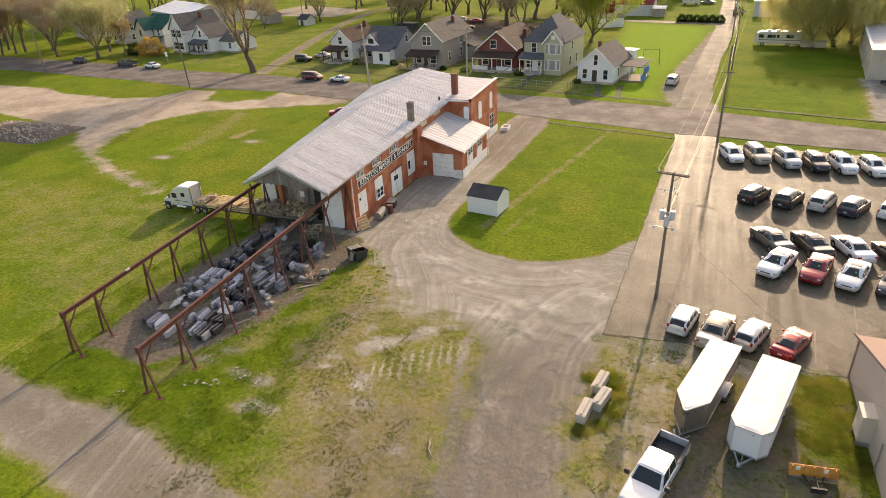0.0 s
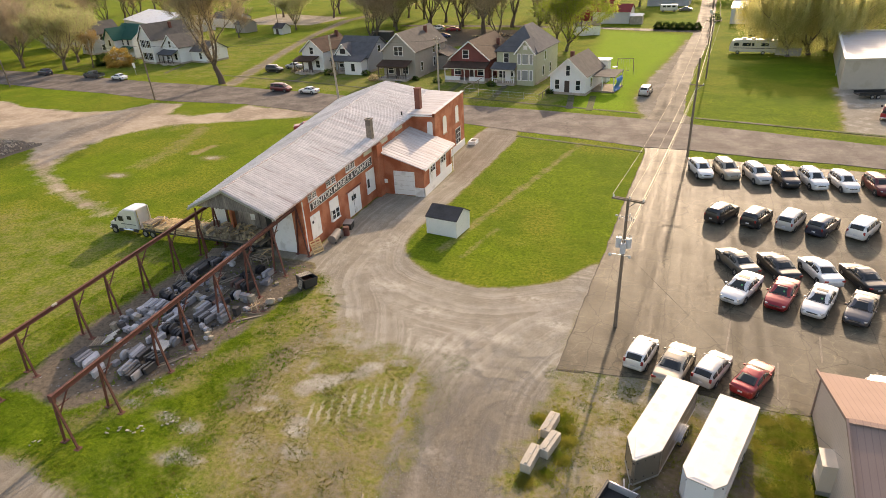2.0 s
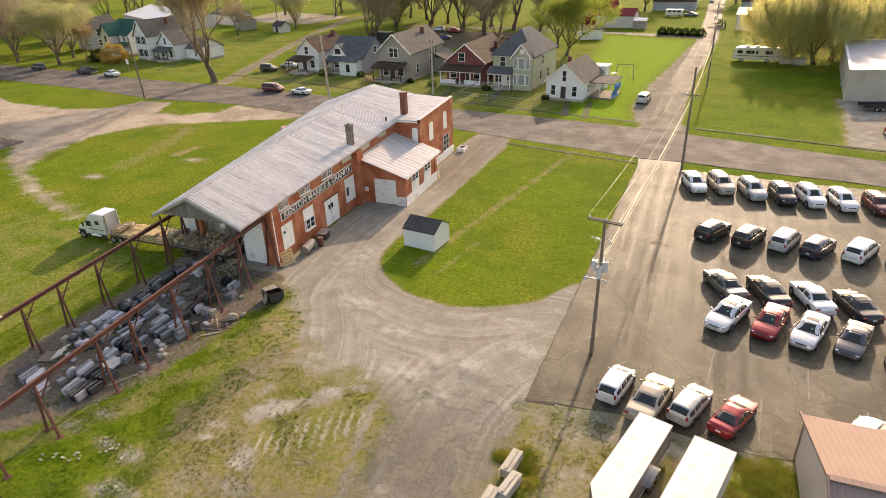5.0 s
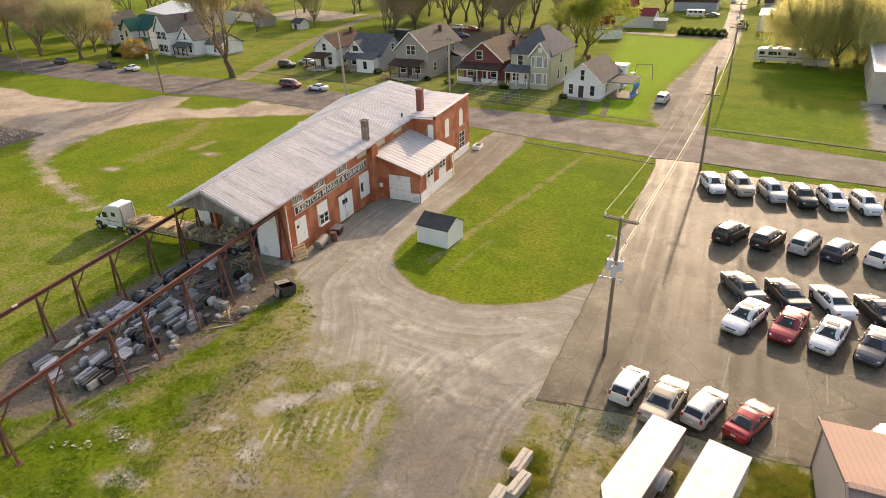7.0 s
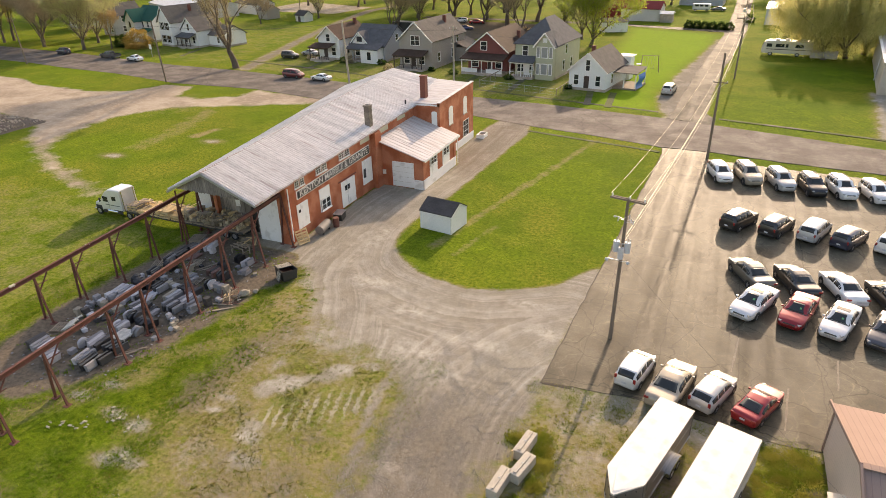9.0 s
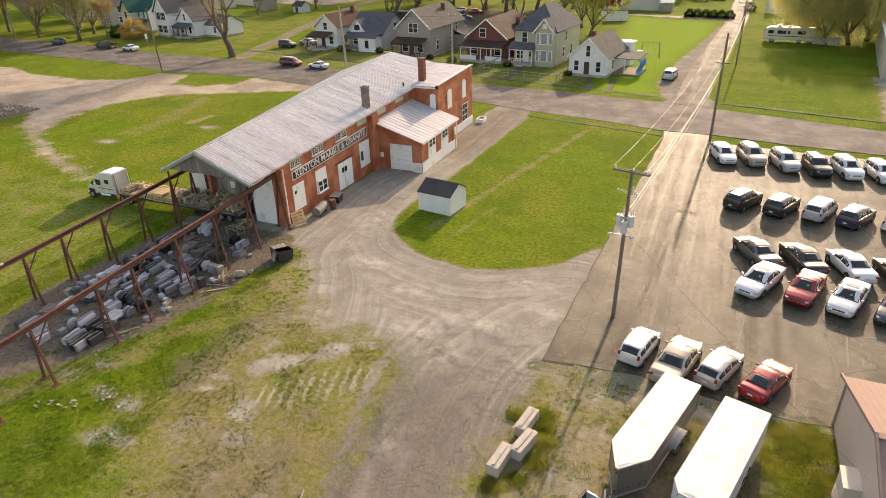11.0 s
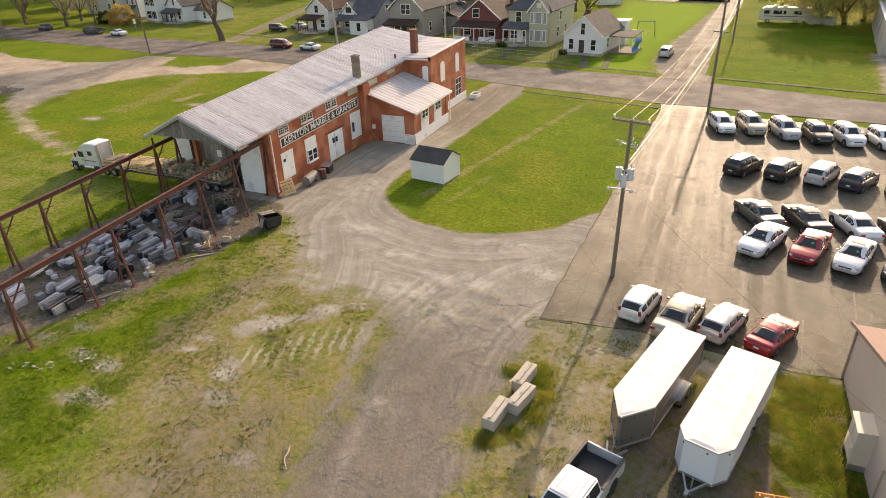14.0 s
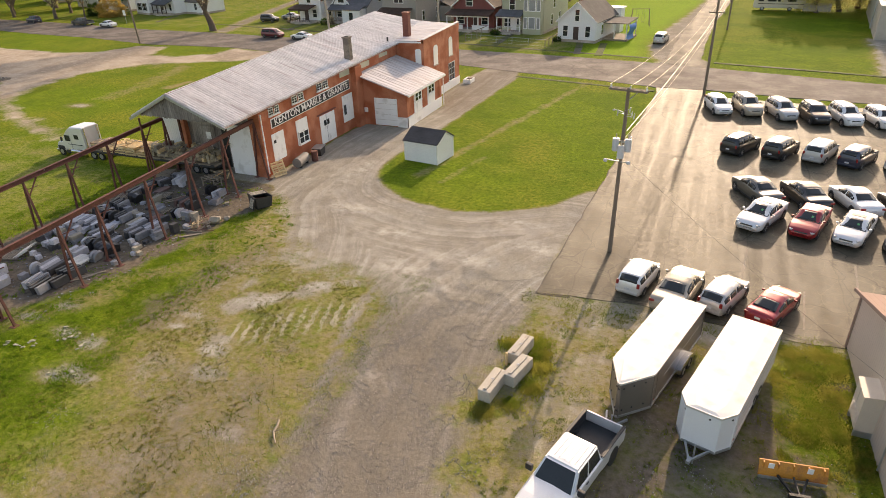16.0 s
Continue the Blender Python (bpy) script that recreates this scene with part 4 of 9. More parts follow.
def sash(y0, y1, z0, z1, x, cols=2, rows=2, parent=works, frame_mat=M_WHITE):
    """A window in an east wall: dark pane, white frame and bars."""
    w = part("window", span((x - 0.03, y0, z0), (x + 0.03, y1, z1)), M_GLASS, parent)
    fb = bmesh.new()
    f = 0.07 if rows == 2 else 0.045
    for lo, hi in (((y0, z0), (y1, z0 + f)), ((y0, z1 - f), (y1, z1)), ((y0, z0), (y0 + f, z1)), ((y1 - f, z0), (y1, z1))):
        span((x, lo[0], lo[1]), (x + 0.07, hi[0], hi[1]), fb)
    for c in range(1, cols):
        yy = y0 + (y1 - y0) * c / cols
        span((x, yy - (0.05 if cols == 2 and rows == 2 else 0.018), z0 + 0.01), (x + 0.06, yy + (0.05 if cols == 2 and rows == 2 else 0.018), z1 - 0.01), fb)
    for r in range(1, rows):
        zz = z0 + (z1 - z0) * r / rows
        span((x, y0 + 0.01, zz - 0.02), (x + 0.055, y1 - 0.01, zz + 0.02), fb)
    part("frame", fb, frame_mat, w)
    part("sill", span((x, y0 - 0.06, z0 - 0.09), (x + 0.13, y1 + 0.06, z0)), M_WHITE, w)
    return w


d1 = panel("side_door", 1.1, 2.78, 0.9, 3.25, 0.0, M_WHITE, "white side door with a dark porthole")
part("vent_hole", box(0.02, 0.3, 0.26, 0.06, 1.45, 2.45), M_BLACK, d1)
pw = panel("window_panel", 4.65, 6.4, 1.15, 3.4, 0.0, M_WHITE, "white panel with a window let in")
sash(4.8, 6.3, 1.25, 2.35, 0.06, 2, 2, pw)
dd = panel("double_door", 8.4, 10.97, 0.1, 2.78, 0.0, M_WHITE, "white double door with two small panes")
for yy in (9.2, 9.72):
    part("pane", box(0.03, 0.36, 0.5, 0.065, yy, 1.75), M_GLASS, dd)
part("door_seam", box(0.015, 0.025, 2.6, 0.055, 9.46, 0.15), M_PLASTIC, dd)
d3 = panel("white_panel_door", 12.6, 14.57, 1.0, 3.62, 0.0, M_WHITE, "white boarded opening with a broken pane")
part("pane", box(0.03, 0.42, 0.95, 0.065, 12.98, 1.75), M_GLASS, d3)
for y0, y1, z0, z1 in ((1.2, 2.62, 4.95, 5.46), (4.52, 6.3, 5.1, 5.62), (8.5, 10.4, 5.25, 5.78)):
    mid_y = (y0 + y1) / 2
    sash(y0, mid_y - 0.09, z0 - 0.16, z1 - 0.02, 0.0, 2, 3)
    sash(mid_y + 0.09, y1, z0 - 0.16, z1 - 0.02, 0.0, 2, 3)
for y0, y1, z0, z1 in ((12.6, 14.45, 5.4, 5.9), (16.7, 18.6, 5.45, 5.98), (20.85, 22.75, 5.75, 6.12)):
    panel("window_board", y0, y1, z0, z1, 0.0, M_CREAM, "cream board over a window")
part("lintel", span((-0.02, 8.0, 2.86), (0.06, 11.3, 2.98)), M_BRICK_DARK, works)

# painted sign along the wall
sign = part("wall_sign", prism([(1.3, 3.72), (14.2, 4.04), (14.2, 4.98), (1.3, 4.5)], 0.0, 0.06, "x"), M_WHITE, works, "long black sign with white capital letters")
part("sign_face", prism([(1.38, 3.79), (14.12, 4.105), (14.12, 4.905), (1.38, 4.43)], 0.05, 0.075, "x"), M_BLACK, sign)


def letters(text, size, m, material, parent, stretch=1.0, depth=0.01):
    cu = bpy.data.curves.new("lettering", 'FONT')
    cu.body, cu.size, cu.align_x, cu.align_y, cu.extrude = text, size, 'CENTER', 'CENTER', depth
    cu.offset = 0.006
    tmp = bpy.data.objects.new("tmp", cu)
    me3 = bpy.data.meshes.new_from_object(tmp)
    bpy.data.objects.remove(tmp)
    me3.transform(m @ Matrix.Diagonal((stretch, 1, 1, 1)))
    # one part for each character
    bm = bmesh.new()
    bm.from_mesh(me3)
    left = dict.fromkeys(bm.verts)
    while left:
        todo, found = [left.popitem()[0]], []
        while todo:
            v = todo.pop()
            found.append(v)
            for e in v.link_edges:
                o = e.other_vert(v)
                if o in left:
                    del left[o]
                    todo.append(o)
        index = {v: j for j, v in enumerate(found)}
        faces = list(dict.fromkeys(f for v in found for f in v.link_faces))
        me4 = bpy.data.meshes.new("letter")
        me4.from_pydata([v.co[:] for v in found], [], [[index[v] for v in f.verts] for f in faces])
        me4.materials.append(material)
        ob = new("letter", me4)
        ob.parent = parent
    bm.free()
    bpy.data.meshes.remove(me3)


slope = math.degrees(math.atan2(0.39, 12.8))
letters("KENTON MARBLE & GRANITE", 0.80, pose(0.085, 7.78, 4.32, 90 + 0, 0, 90) @ pose(0, 0, 0, 0, 0, slope), M_WHITE, sign, 1.14)

# low garage wing
G0, G1, GE = 16.0, 24.8, 5.4
bm = prism([(0.0, -0.2), (GE, -0.2), (GE, 3.25), (0.0, 4.95)], G0, G1)
part("wing_wall", bm, M_BRICK, works)
ribbed("wing_roof", (5.75, 15.65, 3.32), (5.75, 25.3, 3.42), (0.02, 25.2, 5.3), (0.02, 15.6, 5.1), 0.6, M_ROOF_B, rib=0.035, label="pale ribbed tin lean-to roof")
part("wing_fascia", beam((5.78, 15.65, 3.22), (5.78, 25.3, 3.32), 0.05, 0.16), M_WHITE, works)
gd = part("garage_door", span((1.72, G0 - 0.06, 0.05), (4.28, G0 + 0.02, 2.82), bevel=0.015), M_WHITE, works, "white garage door with flush panels")
for zz in (0.62, 1.17, 1.72, 2.27):
    part("panel_line", box(2.5, 0.012, 0.018, 3.0, G0 - 0.062, zz), M_CONC, gd)
part("plinth", span((4.3, G0 - 0.09, -0.1), (GE + 0.09, G0 + 0.0, 1.0)), M_WHITE, works)
part("plinth", span((GE - 0.0, G0 - 0.09, -0.1), (GE + 0.09, G1, 1.05)), M_WHITE, works)
for y0, y1 in ((17.6, 19.55), (21.0, 22.95)):
    pp = panel("white_panel", y0, y1, 1.05, 3.12, GE, M_WHITE)
    sash(y0 + 0.15, y1 - 0.25, 2.15, 3.05, GE + 0.05, 2, 2, pp)
panel("white_corner", 24.2, 24.8, 1.05, 3.2, GE, M_BRICK)
part("rain_pipe", tube((5.62, 24.95, 0.1), (5.62, 24.95, 3.3), 0.05), M_WHITE, works)
part("meter_box", box(0.35, 0.15, 0.45, 0.75, G0 - 0.08, 1.3), M_WHITE, works)
part("wall_stain", box(0.5, 0.01, 0.9, 0.25, G0 - 0.012, 1.0), M_CREAM, works)

# two-storey office at the street end
OX, OY0, OY1 = 3.4, 25.0, 35.7
part("office_wall", prism([(-0.3, -0.2), (OX, -0.2), (OX, 6.9), (-0.3, 6.5)], OY0 + 0.0, OY1), M_BRICK, works)
part("parapet", prism([(25.0, 6.6), (35.7, 6.6), (35.7, 7.35), (34.0, 7.3), (26.2, 7.0), (25.0, 7.0)], OX - 0.3, OX + 0.03, "x"), M_BRICK, works)
part("parapet_cap", beam((OX - 0.13, 24.95, 7.04), (OX - 0.13, 35.8, 7.38), 0.42, 0.07), M_ROOF, works)
ribbed("office_roof", (3.1, 25.05, 6.86), (3.1, 35.6, 7.2), (-3.0, 35.6, 7.45), (-1.6, 25.0, 6.78), 0.6, M_ROOF_B, rib=0.022, label="pale flat-seamed metal office roof")
part("roof_edge", beam((-1.3, 24.93, 6.66), (3.1, 24.93, 6.72), 0.08, 0.14), M_WHITE, works)
part("office_pipe", tube((-0.1, 24.9, 5.2), (-0.1, 24.9, 6.6), 0.05), M_WHITE, works)


def arched(y0, y1, z0, z1, x):
    """A tall white boarded opening with a round head."""
    pts = [(y0, z0), (y1, z0)]
    r = (y1 - y0) / 2
    for j in range(9):
        a = math.pi * j / 8
        pts.append(((y0 + y1) / 2 + r * math.cos(a), z1 - r * 0.6 + 0.6 * r * math.sin(a)))
    w = part("arched_window", prism(pts, x - 0.02, x + 0.04, "x"), M_WHITE, works, "white boarded arched window")
    part("sill", span((x, y0 - 0.08, z0 - 0.1), (x + 0.1, y1 + 0.08, z0)), M_CONC2, w)


arched(27.65, 28.9, 3.75, 5.95, OX)
arched(32.3, 33.45, 3.95, 6.12, OX)
pts = [(2.38, 4.35), (3.08, 4.35)] + [(2.73 + 0.35 * math.cos(math.pi * j / 6), 5.85 + 0.18 * math.sin(math.pi * j / 6)) for j in range(7)]
part("white_hatch", prism(pts, OY0 - 0.04, OY0 + 0.02), M_WHITE, works, "white boarded upper doorway")
sash(32.1, 34.0, 0.95, 3.1, OX, 2, 3)
part("office_plinth", span((OX - 0.01, 25.0, -0.15), (OX + 0.08, OY1, 0.92)), M_WHITE, works)
pl = thing("planter_box", pose(4.5, 36.2, 0, 0, 0, 0), "white concrete planter box with soil beside the office", "planter")
pb = bmesh.new()
for lo, hi in (((-0.5, -0.8, 0), (0.5, -0.68, 0.5)), ((-0.5, 0.68, 0), (0.5, 0.8, 0.5)), ((-0.5, -0.68, 0), (-0.4, 0.68, 0.5)), ((0.4, -0.68, 0), (0.5, 0.68, 0.5))):
    span(lo, hi, pb)
part("trough", pb, M_WHITE, pl)
part("soil", span((-0.4, -0.68, 0.0), (0.4, 0.68, 0.36)), M_BARK, pl)
# chimneys
M_CHIM = mat("sooty_cement", (0.20, 0.175, 0.145), 0.9, 0.3, 1.5, other=(0.12, 0.10, 0.085), mix=0.5)
c1 = part("chimney", box(0.62, 0.62, 2.9, -0.55, 15.6, 5.8, bevel=0.02), M_CHIM, works, "tall grey cement chimney stack")
part("cap", box(0.74, 0.74, 0.12, -0.55, 15.6, 8.62), M_CHIM, c1)
part("flue", box(0.3, 0.3, 0.08, -0.55, 15.6, 8.72), M_BLACK, c1)
c2 = part("chimney", box(0.7, 0.7, 2.9, 0.35, 27.4, 6.6, bevel=0.02), M_BRICK_DARK, works, "red-brick chimney stack")
part("cap", box(0.8, 0.8, 0.14, 0.35, 27.4, 9.4), M_BRICK_DARK, c2)
v = part("roof_vent", tube((-0.6, 24.3, 6.4), (-0.6, 24.3, 7.3), 0.1), M_PLASTIC, works)

# small white garden shed
shed = thing("garden_shed", pose(11.05, 8.3, 0, 0, 0, -8), "small white garden shed with a dark shingle roof on the lawn", "shed")
SW, SD, SH = 3.25, 2.75, 1.85
sb = prism([(-SD / 2, 0), (SD / 2, 0), (SD / 2, SH), (0.1, SH + 0.72), (-SD / 2, SH)], -SW / 2, SW / 2, "x")
part("wall", sb, M_SIDING, shed)
part("roof", slab([(-SW / 2 - 0.12, -SD / 2 - 0.15, SH - 0.04), (SW / 2 + 0.12, -SD / 2 - 0.15, SH - 0.04), (SW / 2 + 0.12, 0.1, SH + 0.8), (-SW / 2 - 0.12, 0.1, SH + 0.8)], 0.06), M_SHINGLE, shed, "dark shingle roof slope")
part("roof", slab([(-SW / 2 - 0.12, 0.1, SH + 0.8), (SW / 2 + 0.12, 0.1, SH + 0.8), (SW / 2 + 0.12, SD / 2 + 0.15, SH - 0.04), (-SW / 2 - 0.12, SD / 2 + 0.15, SH - 0.04)], 0.06), M_SHINGLE, shed, "dark shingle roof slope")
for sx in (-1, 1):
    for sy in (-1, 1):
        part("corner_trim", box(0.09, 0.09, SH - 0.05, sx * SW / 2, sy * SD / 2, 0), M_WHITE, shed)

# ---- vehicles ----


def paint(name, c, metal=0.25, rough=0.32):
    return mat(name, c, rough, 0.06, 2.0, metal=metal, bump=0.0, coat=0.7)


P = {k: paint(k + "_car_paint", c) for k, c in {
    "white": (0.76, 0.75, 0.73), "silver": (0.46, 0.45, 0.44), "grey": (0.16, 0.155, 0.145), "black": (0.02, 0.02, 0.022), "champagne": (0.40, 0.34, 0.26),
    "red": (0.30, 0.012, 0.016), "maroon": (0.14, 0.02, 0.022), "navy": (0.03, 0.035, 0.06), "darkgrey": (0.08, 0.08, 0.09), "blue": (0.05, 0.06, 0.16), "olive": (0.13, 0.12, 0.10)}.items()}
# roof lines as (share of length from the middle, height), nose last; then width, belt height, wheelbase, wheel radius, ends of windscreen and rear window, boxy or not
KINDS = {
    "sedan": (4.75, [(-.5, .62), (-.488, .88), (-.45, .99), (-.30, 1.03), (-.15, 1.38), (-.03, 1.45), (.06, 1.42), (.235, .99), (.36, .90), (.44, .80), (.482, .69), (.5, .55)], 1.80, .95, 2.72, .32, (.225, .075), (-.285, -.165), False),
    "coupe": (4.55, [(-.5, .62), (-.488, .86), (-.45, .97), (-.36, 1.0), (-.17, 1.31), (-.04, 1.38), (.03, 1.36), (.21, .95), (.36, .86), (.44, .77), (.482, .67), (.5, .54)], 1.78, .91, 2.62, .32, (.20, .045), (-.345, -.185), False),
    "hatch": (4.0, [(-.5, .70), (-.492, .98), (-.455, 1.28), (-.38, 1.46), (-.10, 1.53), (.10, 1.47), (.295, 1.02), (.40, .90), (.46, .78), (.488, .68), (.5, .54)], 1.70, .96, 2.48, .30, (.285, .115), (-.478, -.40), True),
    "wagon": (4.4, [(-.5, .68), (-.492, .95), (-.46, 1.14), (-.37, 1.42), (-.10, 1.49), (.06, 1.44), (.24, 1.0), (.37, .89), (.45, .77), (.485, .67), (.5, .54)], 1.74, .95, 2.6, .315, (.23, .075), (-.465, -.385), True),
    "suv": (4.5, [(-.5, .74), (-.493, 1.08), (-.465, 1.45), (-.42, 1.63), (-.10, 1.71), (.075, 1.65), (.225, 1.15), (.38, 1.05), (.45, .95), (.485, .82), (.5, .6)], 1.82, 1.08, 2.65, .355, (.215, .09), (-.478, -.435), True),
    "minivan": (4.75, [(-.5, .70), (-.493, 1.0), (-.468, 1.40), (-.425, 1.62), (-.05, 1.72), (.15, 1.62), (.335, 1.07), (.42, .92), (.465, .80), (.488, .68), (.5, .54)], 1.90, 1.03, 2.9, .325, (.325, .165), (-.48, -.435), True),
}
CACHE = {}


def wheel_meshes(r):
    if r in CACHE:
        return CACHE[r]
    bm = bmesh.new()
    prof = [(-0.11, r * 0.62), (-0.11, r * 0.9), (-0.08, r), (0.08, r), (0.11, r * 0.9), (0.11, r * 0.62)]
    seg = 20
    rings = [[bm.verts.new((rad * math.cos(2 * math.pi * j / seg), y, rad * math.sin(2 * math.pi * j / seg))) for j in range(seg)] for y, rad in prof]
    for a, b in zip(rings, rings[1:] + rings[:1]):
        for j in range(seg):
            bm.faces.new((a[j], a[(j + 1) % seg], b[(j + 1) % seg], b[j]))
    tyre = bpy.data.meshes.new("wheel")
    bmesh.ops.recalc_face_normals(bm, faces=list(bm.faces))
    bm.to_mesh(tyre)
    bm.free()
    tyre.materials.append(M_RUBBER)
    bm = tube((0, -0.085, 0), (0, 0.085, 0), r * 0.63, sides=20)
    for s in (-1, 1):
        for j in range(5):
            a = 2 * math.pi * j / 5
            beam((0, s * 0.092, 0), (r * 0.6 * math.cos(a), s * 0.092, r * 0.6 * math.sin(a)), 0.07, 0.03, bm, up=(0, 1, 0))
    rim = bpy.data.meshes.new("rim")
    bm.to_mesh(rim)
    bm.free()
    rim.materials.append(M_RIM)
    CACHE[r] = tyre, rim
    return CACHE[r]


def add_wheels(parent, spots, r, y, scale=1.0):
    tyre, rim = wheel_meshes(r)
    for x in spots:
        for s in (-1, 1):
            w = new("wheel", tyre)
            w.parent, w.location = parent, (x, s * y, r)
            w["label"] = "black tyre with alloy rim"
            q = new("rim", rim)
            q.parent = w


def loft(sections, bm=None):
    """Rings of (y, z) at each x, mirrored in y."""
    bm = bm or bmesh.new()
    rings = []
    for x, half in sections:
        ring = [(y, z) for y, z in half] + [(-y, z) for y, z in half[::-1] if abs(y) > 1e-6]
        rings.append([bm.verts.new((x, y, z)) for y, z in ring])
    for a, b in zip(rings, rings[1:]):
        k = len(a)
        for j in range(k):
            bm.faces.new((a[j], a[(j + 1) % k], b[(j + 1) % k], b[j]))
    bm.faces.new(rings[0])
    bm.faces.new(rings[-1][::-1])
    bmesh.ops.recalc_face_normals(bm, faces=list(bm.faces))
    return bm


def quad_on(name, pts, inset, material, parent, lift=0.008, label=""):
    """A pane lying on a four-cornered face, inset by shares along both ways."""
    a, b, c, d = (Vector(p) for p in pts)
    (u0, u1), (v0, v1) = inset

    def at(u, v):
        return a.lerp(b, u).lerp(d.lerp(c, u), v)
    q = [at(u0, v0), at(u1, v0), at(u1, v1), at(u0, v1)]
    nn = (q[1] - q[0]).cross(q[3] - q[0]).normalized()
    bm = bmesh.new()
    top = [bm.verts.new(p + nn * lift) for p in q]
    low = [bm.verts.new(p - nn * 0.01) for p in q]
    bm.faces.new(top)
    for j in range(4):
        bm.faces.new((top[(j + 1) % 4], top[j], low[j], low[(j + 1) % 4]))
    return part(name, bm, material, parent, label)


M_CARGLASS = mat("tinted_car_glass", (0.03, 0.033, 0.033), 0.1, 0.2, 1.0, bump=0.0, spec=0.5)
M_STICKER = mat("green_sticker_paper", (0.12, 0.42, 0.16), 0.7, 0.1, 5)
M_TAG = mat("pale_plate", (0.6, 0.6, 0.62), 0.5, 0.1, 5)


def at_x(line, x):
    for (x1, z1), (x2, z2) in zip(line, line[1:]):
        if x <= x2:
            return z1 + (z2 - z1) * (x - x1) / (x2 - x1)
    return line[-1][1]


HULLS = {}


def hull(kind):
    """Section function, body mesh and glass meshes of a kind of car, made once."""
    if kind in HULLS:
        return HULLS[kind]
    L, roof, W, belt, wb, wr, ws, rw, boxy = KINDS[kind]
    w = W / 2

    def line_z(x):
        return (at_x(roof, max(-.5, x - .006)) + 2 * at_x(roof, x) + at_x(roof, min(.5, x + .006))) / 4

    def section(x):
        wide = w * at_x([(-.5, .68), (-.488, .82), (-.46, .91), (-.40, .965), (-.28, 1.0), (.22, 1.0), (.34, .975), (.41, .93), (.455, .86), (.485, .74), (.5, .54)], x)
        zb = at_x([(-.5, .40), (-.48, .27), (-.42, .21), (.42, .20), (.48, .25), (.5, .36)], x)
        zr = line_z(x)
        bl = min(belt + .03 * (-x), zr - .03)
        k = min(1.0, max(0.0, (zr - bl - .03) / .3))
        yr = wide * (.90 - (.12 if boxy else .16) * k)
        return [(0, zb), (wide * .84, zb), (wide * .975, zb + .12), (wide, zb + .5 * (bl - zb)), (wide * .985, bl - .07), (wide * .94, bl), (yr, zr - .02 - .06 * k), (yr * .86, zr - .004), (yr * .45, zr + .016), (0, zr + .022)]

    xs_ = sorted({round(-.5 + j / 40, 4) for j in range(41)} | {x for x, z in roof} | {-.495, .495, -.47, .47})
    body = bpy.data.meshes.new("body")
    bm = loft([(x * L, section(x)) for x in xs_])
    for f in bm.faces:
        f.smooth = True
    bm.to_mesh(body)
    bm.free()

    def patch(x0, x1, fn, nu=7, nv=5, material=M_CARGLASS):
        """A thin pane that follows the hull; fn(x, v) gives the place across it."""
        bm = bmesh.new()
        rows_ = []
        for i_ in range(nu):
            x = x0 + (x1 - x0) * i_ / (nu - 1)
            rows_.append([bm.verts.new(fn(x, v / (nv - 1))) for v in range(nv)])
        for ra, rb_ in zip(rows_, rows_[1:]):
            for v in range(nv - 1):
                bm.faces.new((ra[v], ra[v + 1], rb_[v + 1], rb_[v]))
        bmesh.ops.recalc_face_normals(bm, faces=list(bm.faces))
        cz = Vector((0, 0, .8))
        if sum((f.calc_center_median() - cz).dot(f.normal) for f in bm.faces) < 0:
            bmesh.ops.reverse_faces(bm, faces=list(bm.faces))
        bm.normal_update()
        for v in bm.verts:
            v.co += v.normal * .007
        rim_ = bmesh.ops.extrude_edge_only(bm, edges=[e for e in bm.edges if e.is_boundary])["geom"]
        for v in rim_:
            if isinstance(v, bmesh.types.BMVert):
                v.co += (cz - v.co).normalized() * .03
        me_ = bpy.data.meshes.new("glass")
        for f in bm.faces:
            f.smooth = True
        bm.to_mesh(me_)
        bm.free()
        me_.materials.append(material)
        return me_

    def over(x, v, share):
        sct = section(x)
        y = (v * 2 - 1) * share * sct[6][0]
        (ya, za), (yb, zb_), (yc, zc), (yd, zd) = sct[6:10]
        h = at_x([(0, zd), (yc, zc), (yb, zb_), (ya, za)], abs(y))
        return (x * L, y, h)

    def side(s):
        def fn(x, v):
            sct = section(x)
            (ya, za), (yb, zb_) = sct[5], sct[6]
            t = .12 + .80 * v
            return (x * L, s * (ya + (yb - ya) * t), za + (zb_ - za) * t)
        return fn
    panes = [("windscreen", patch(ws[0], ws[1], lambda x, v: over(x, v, .97))), ("rear_window", patch(rw[0], rw[1], lambda x, v: over(x, v, .84)))]
    front, back = ws[0] - .045, rw[0] + (.055 if not boxy else .05)
    cuts = [(front, front - (front - back) * .47), (front - (front - back) * .52, back)] if not boxy else [(front, front - (front - back) * .38), (front - (front - back) * .42, front - (front - back) * .72), (front - (front - back) * .76, back)]
    panes.append(("cowl", patch(ws[0] + .018, ws[0] + .003, lambda x, v: over(x, v, .95), 3, 7, M_PLASTIC)))
    for s in (1, -1):
        for x0, x1 in cuts:
            panes.append(("side_window", patch(x0, x1, side(s), 6, 3)))
    HULLS[kind] = body, panes, section
    return HULLS[kind]


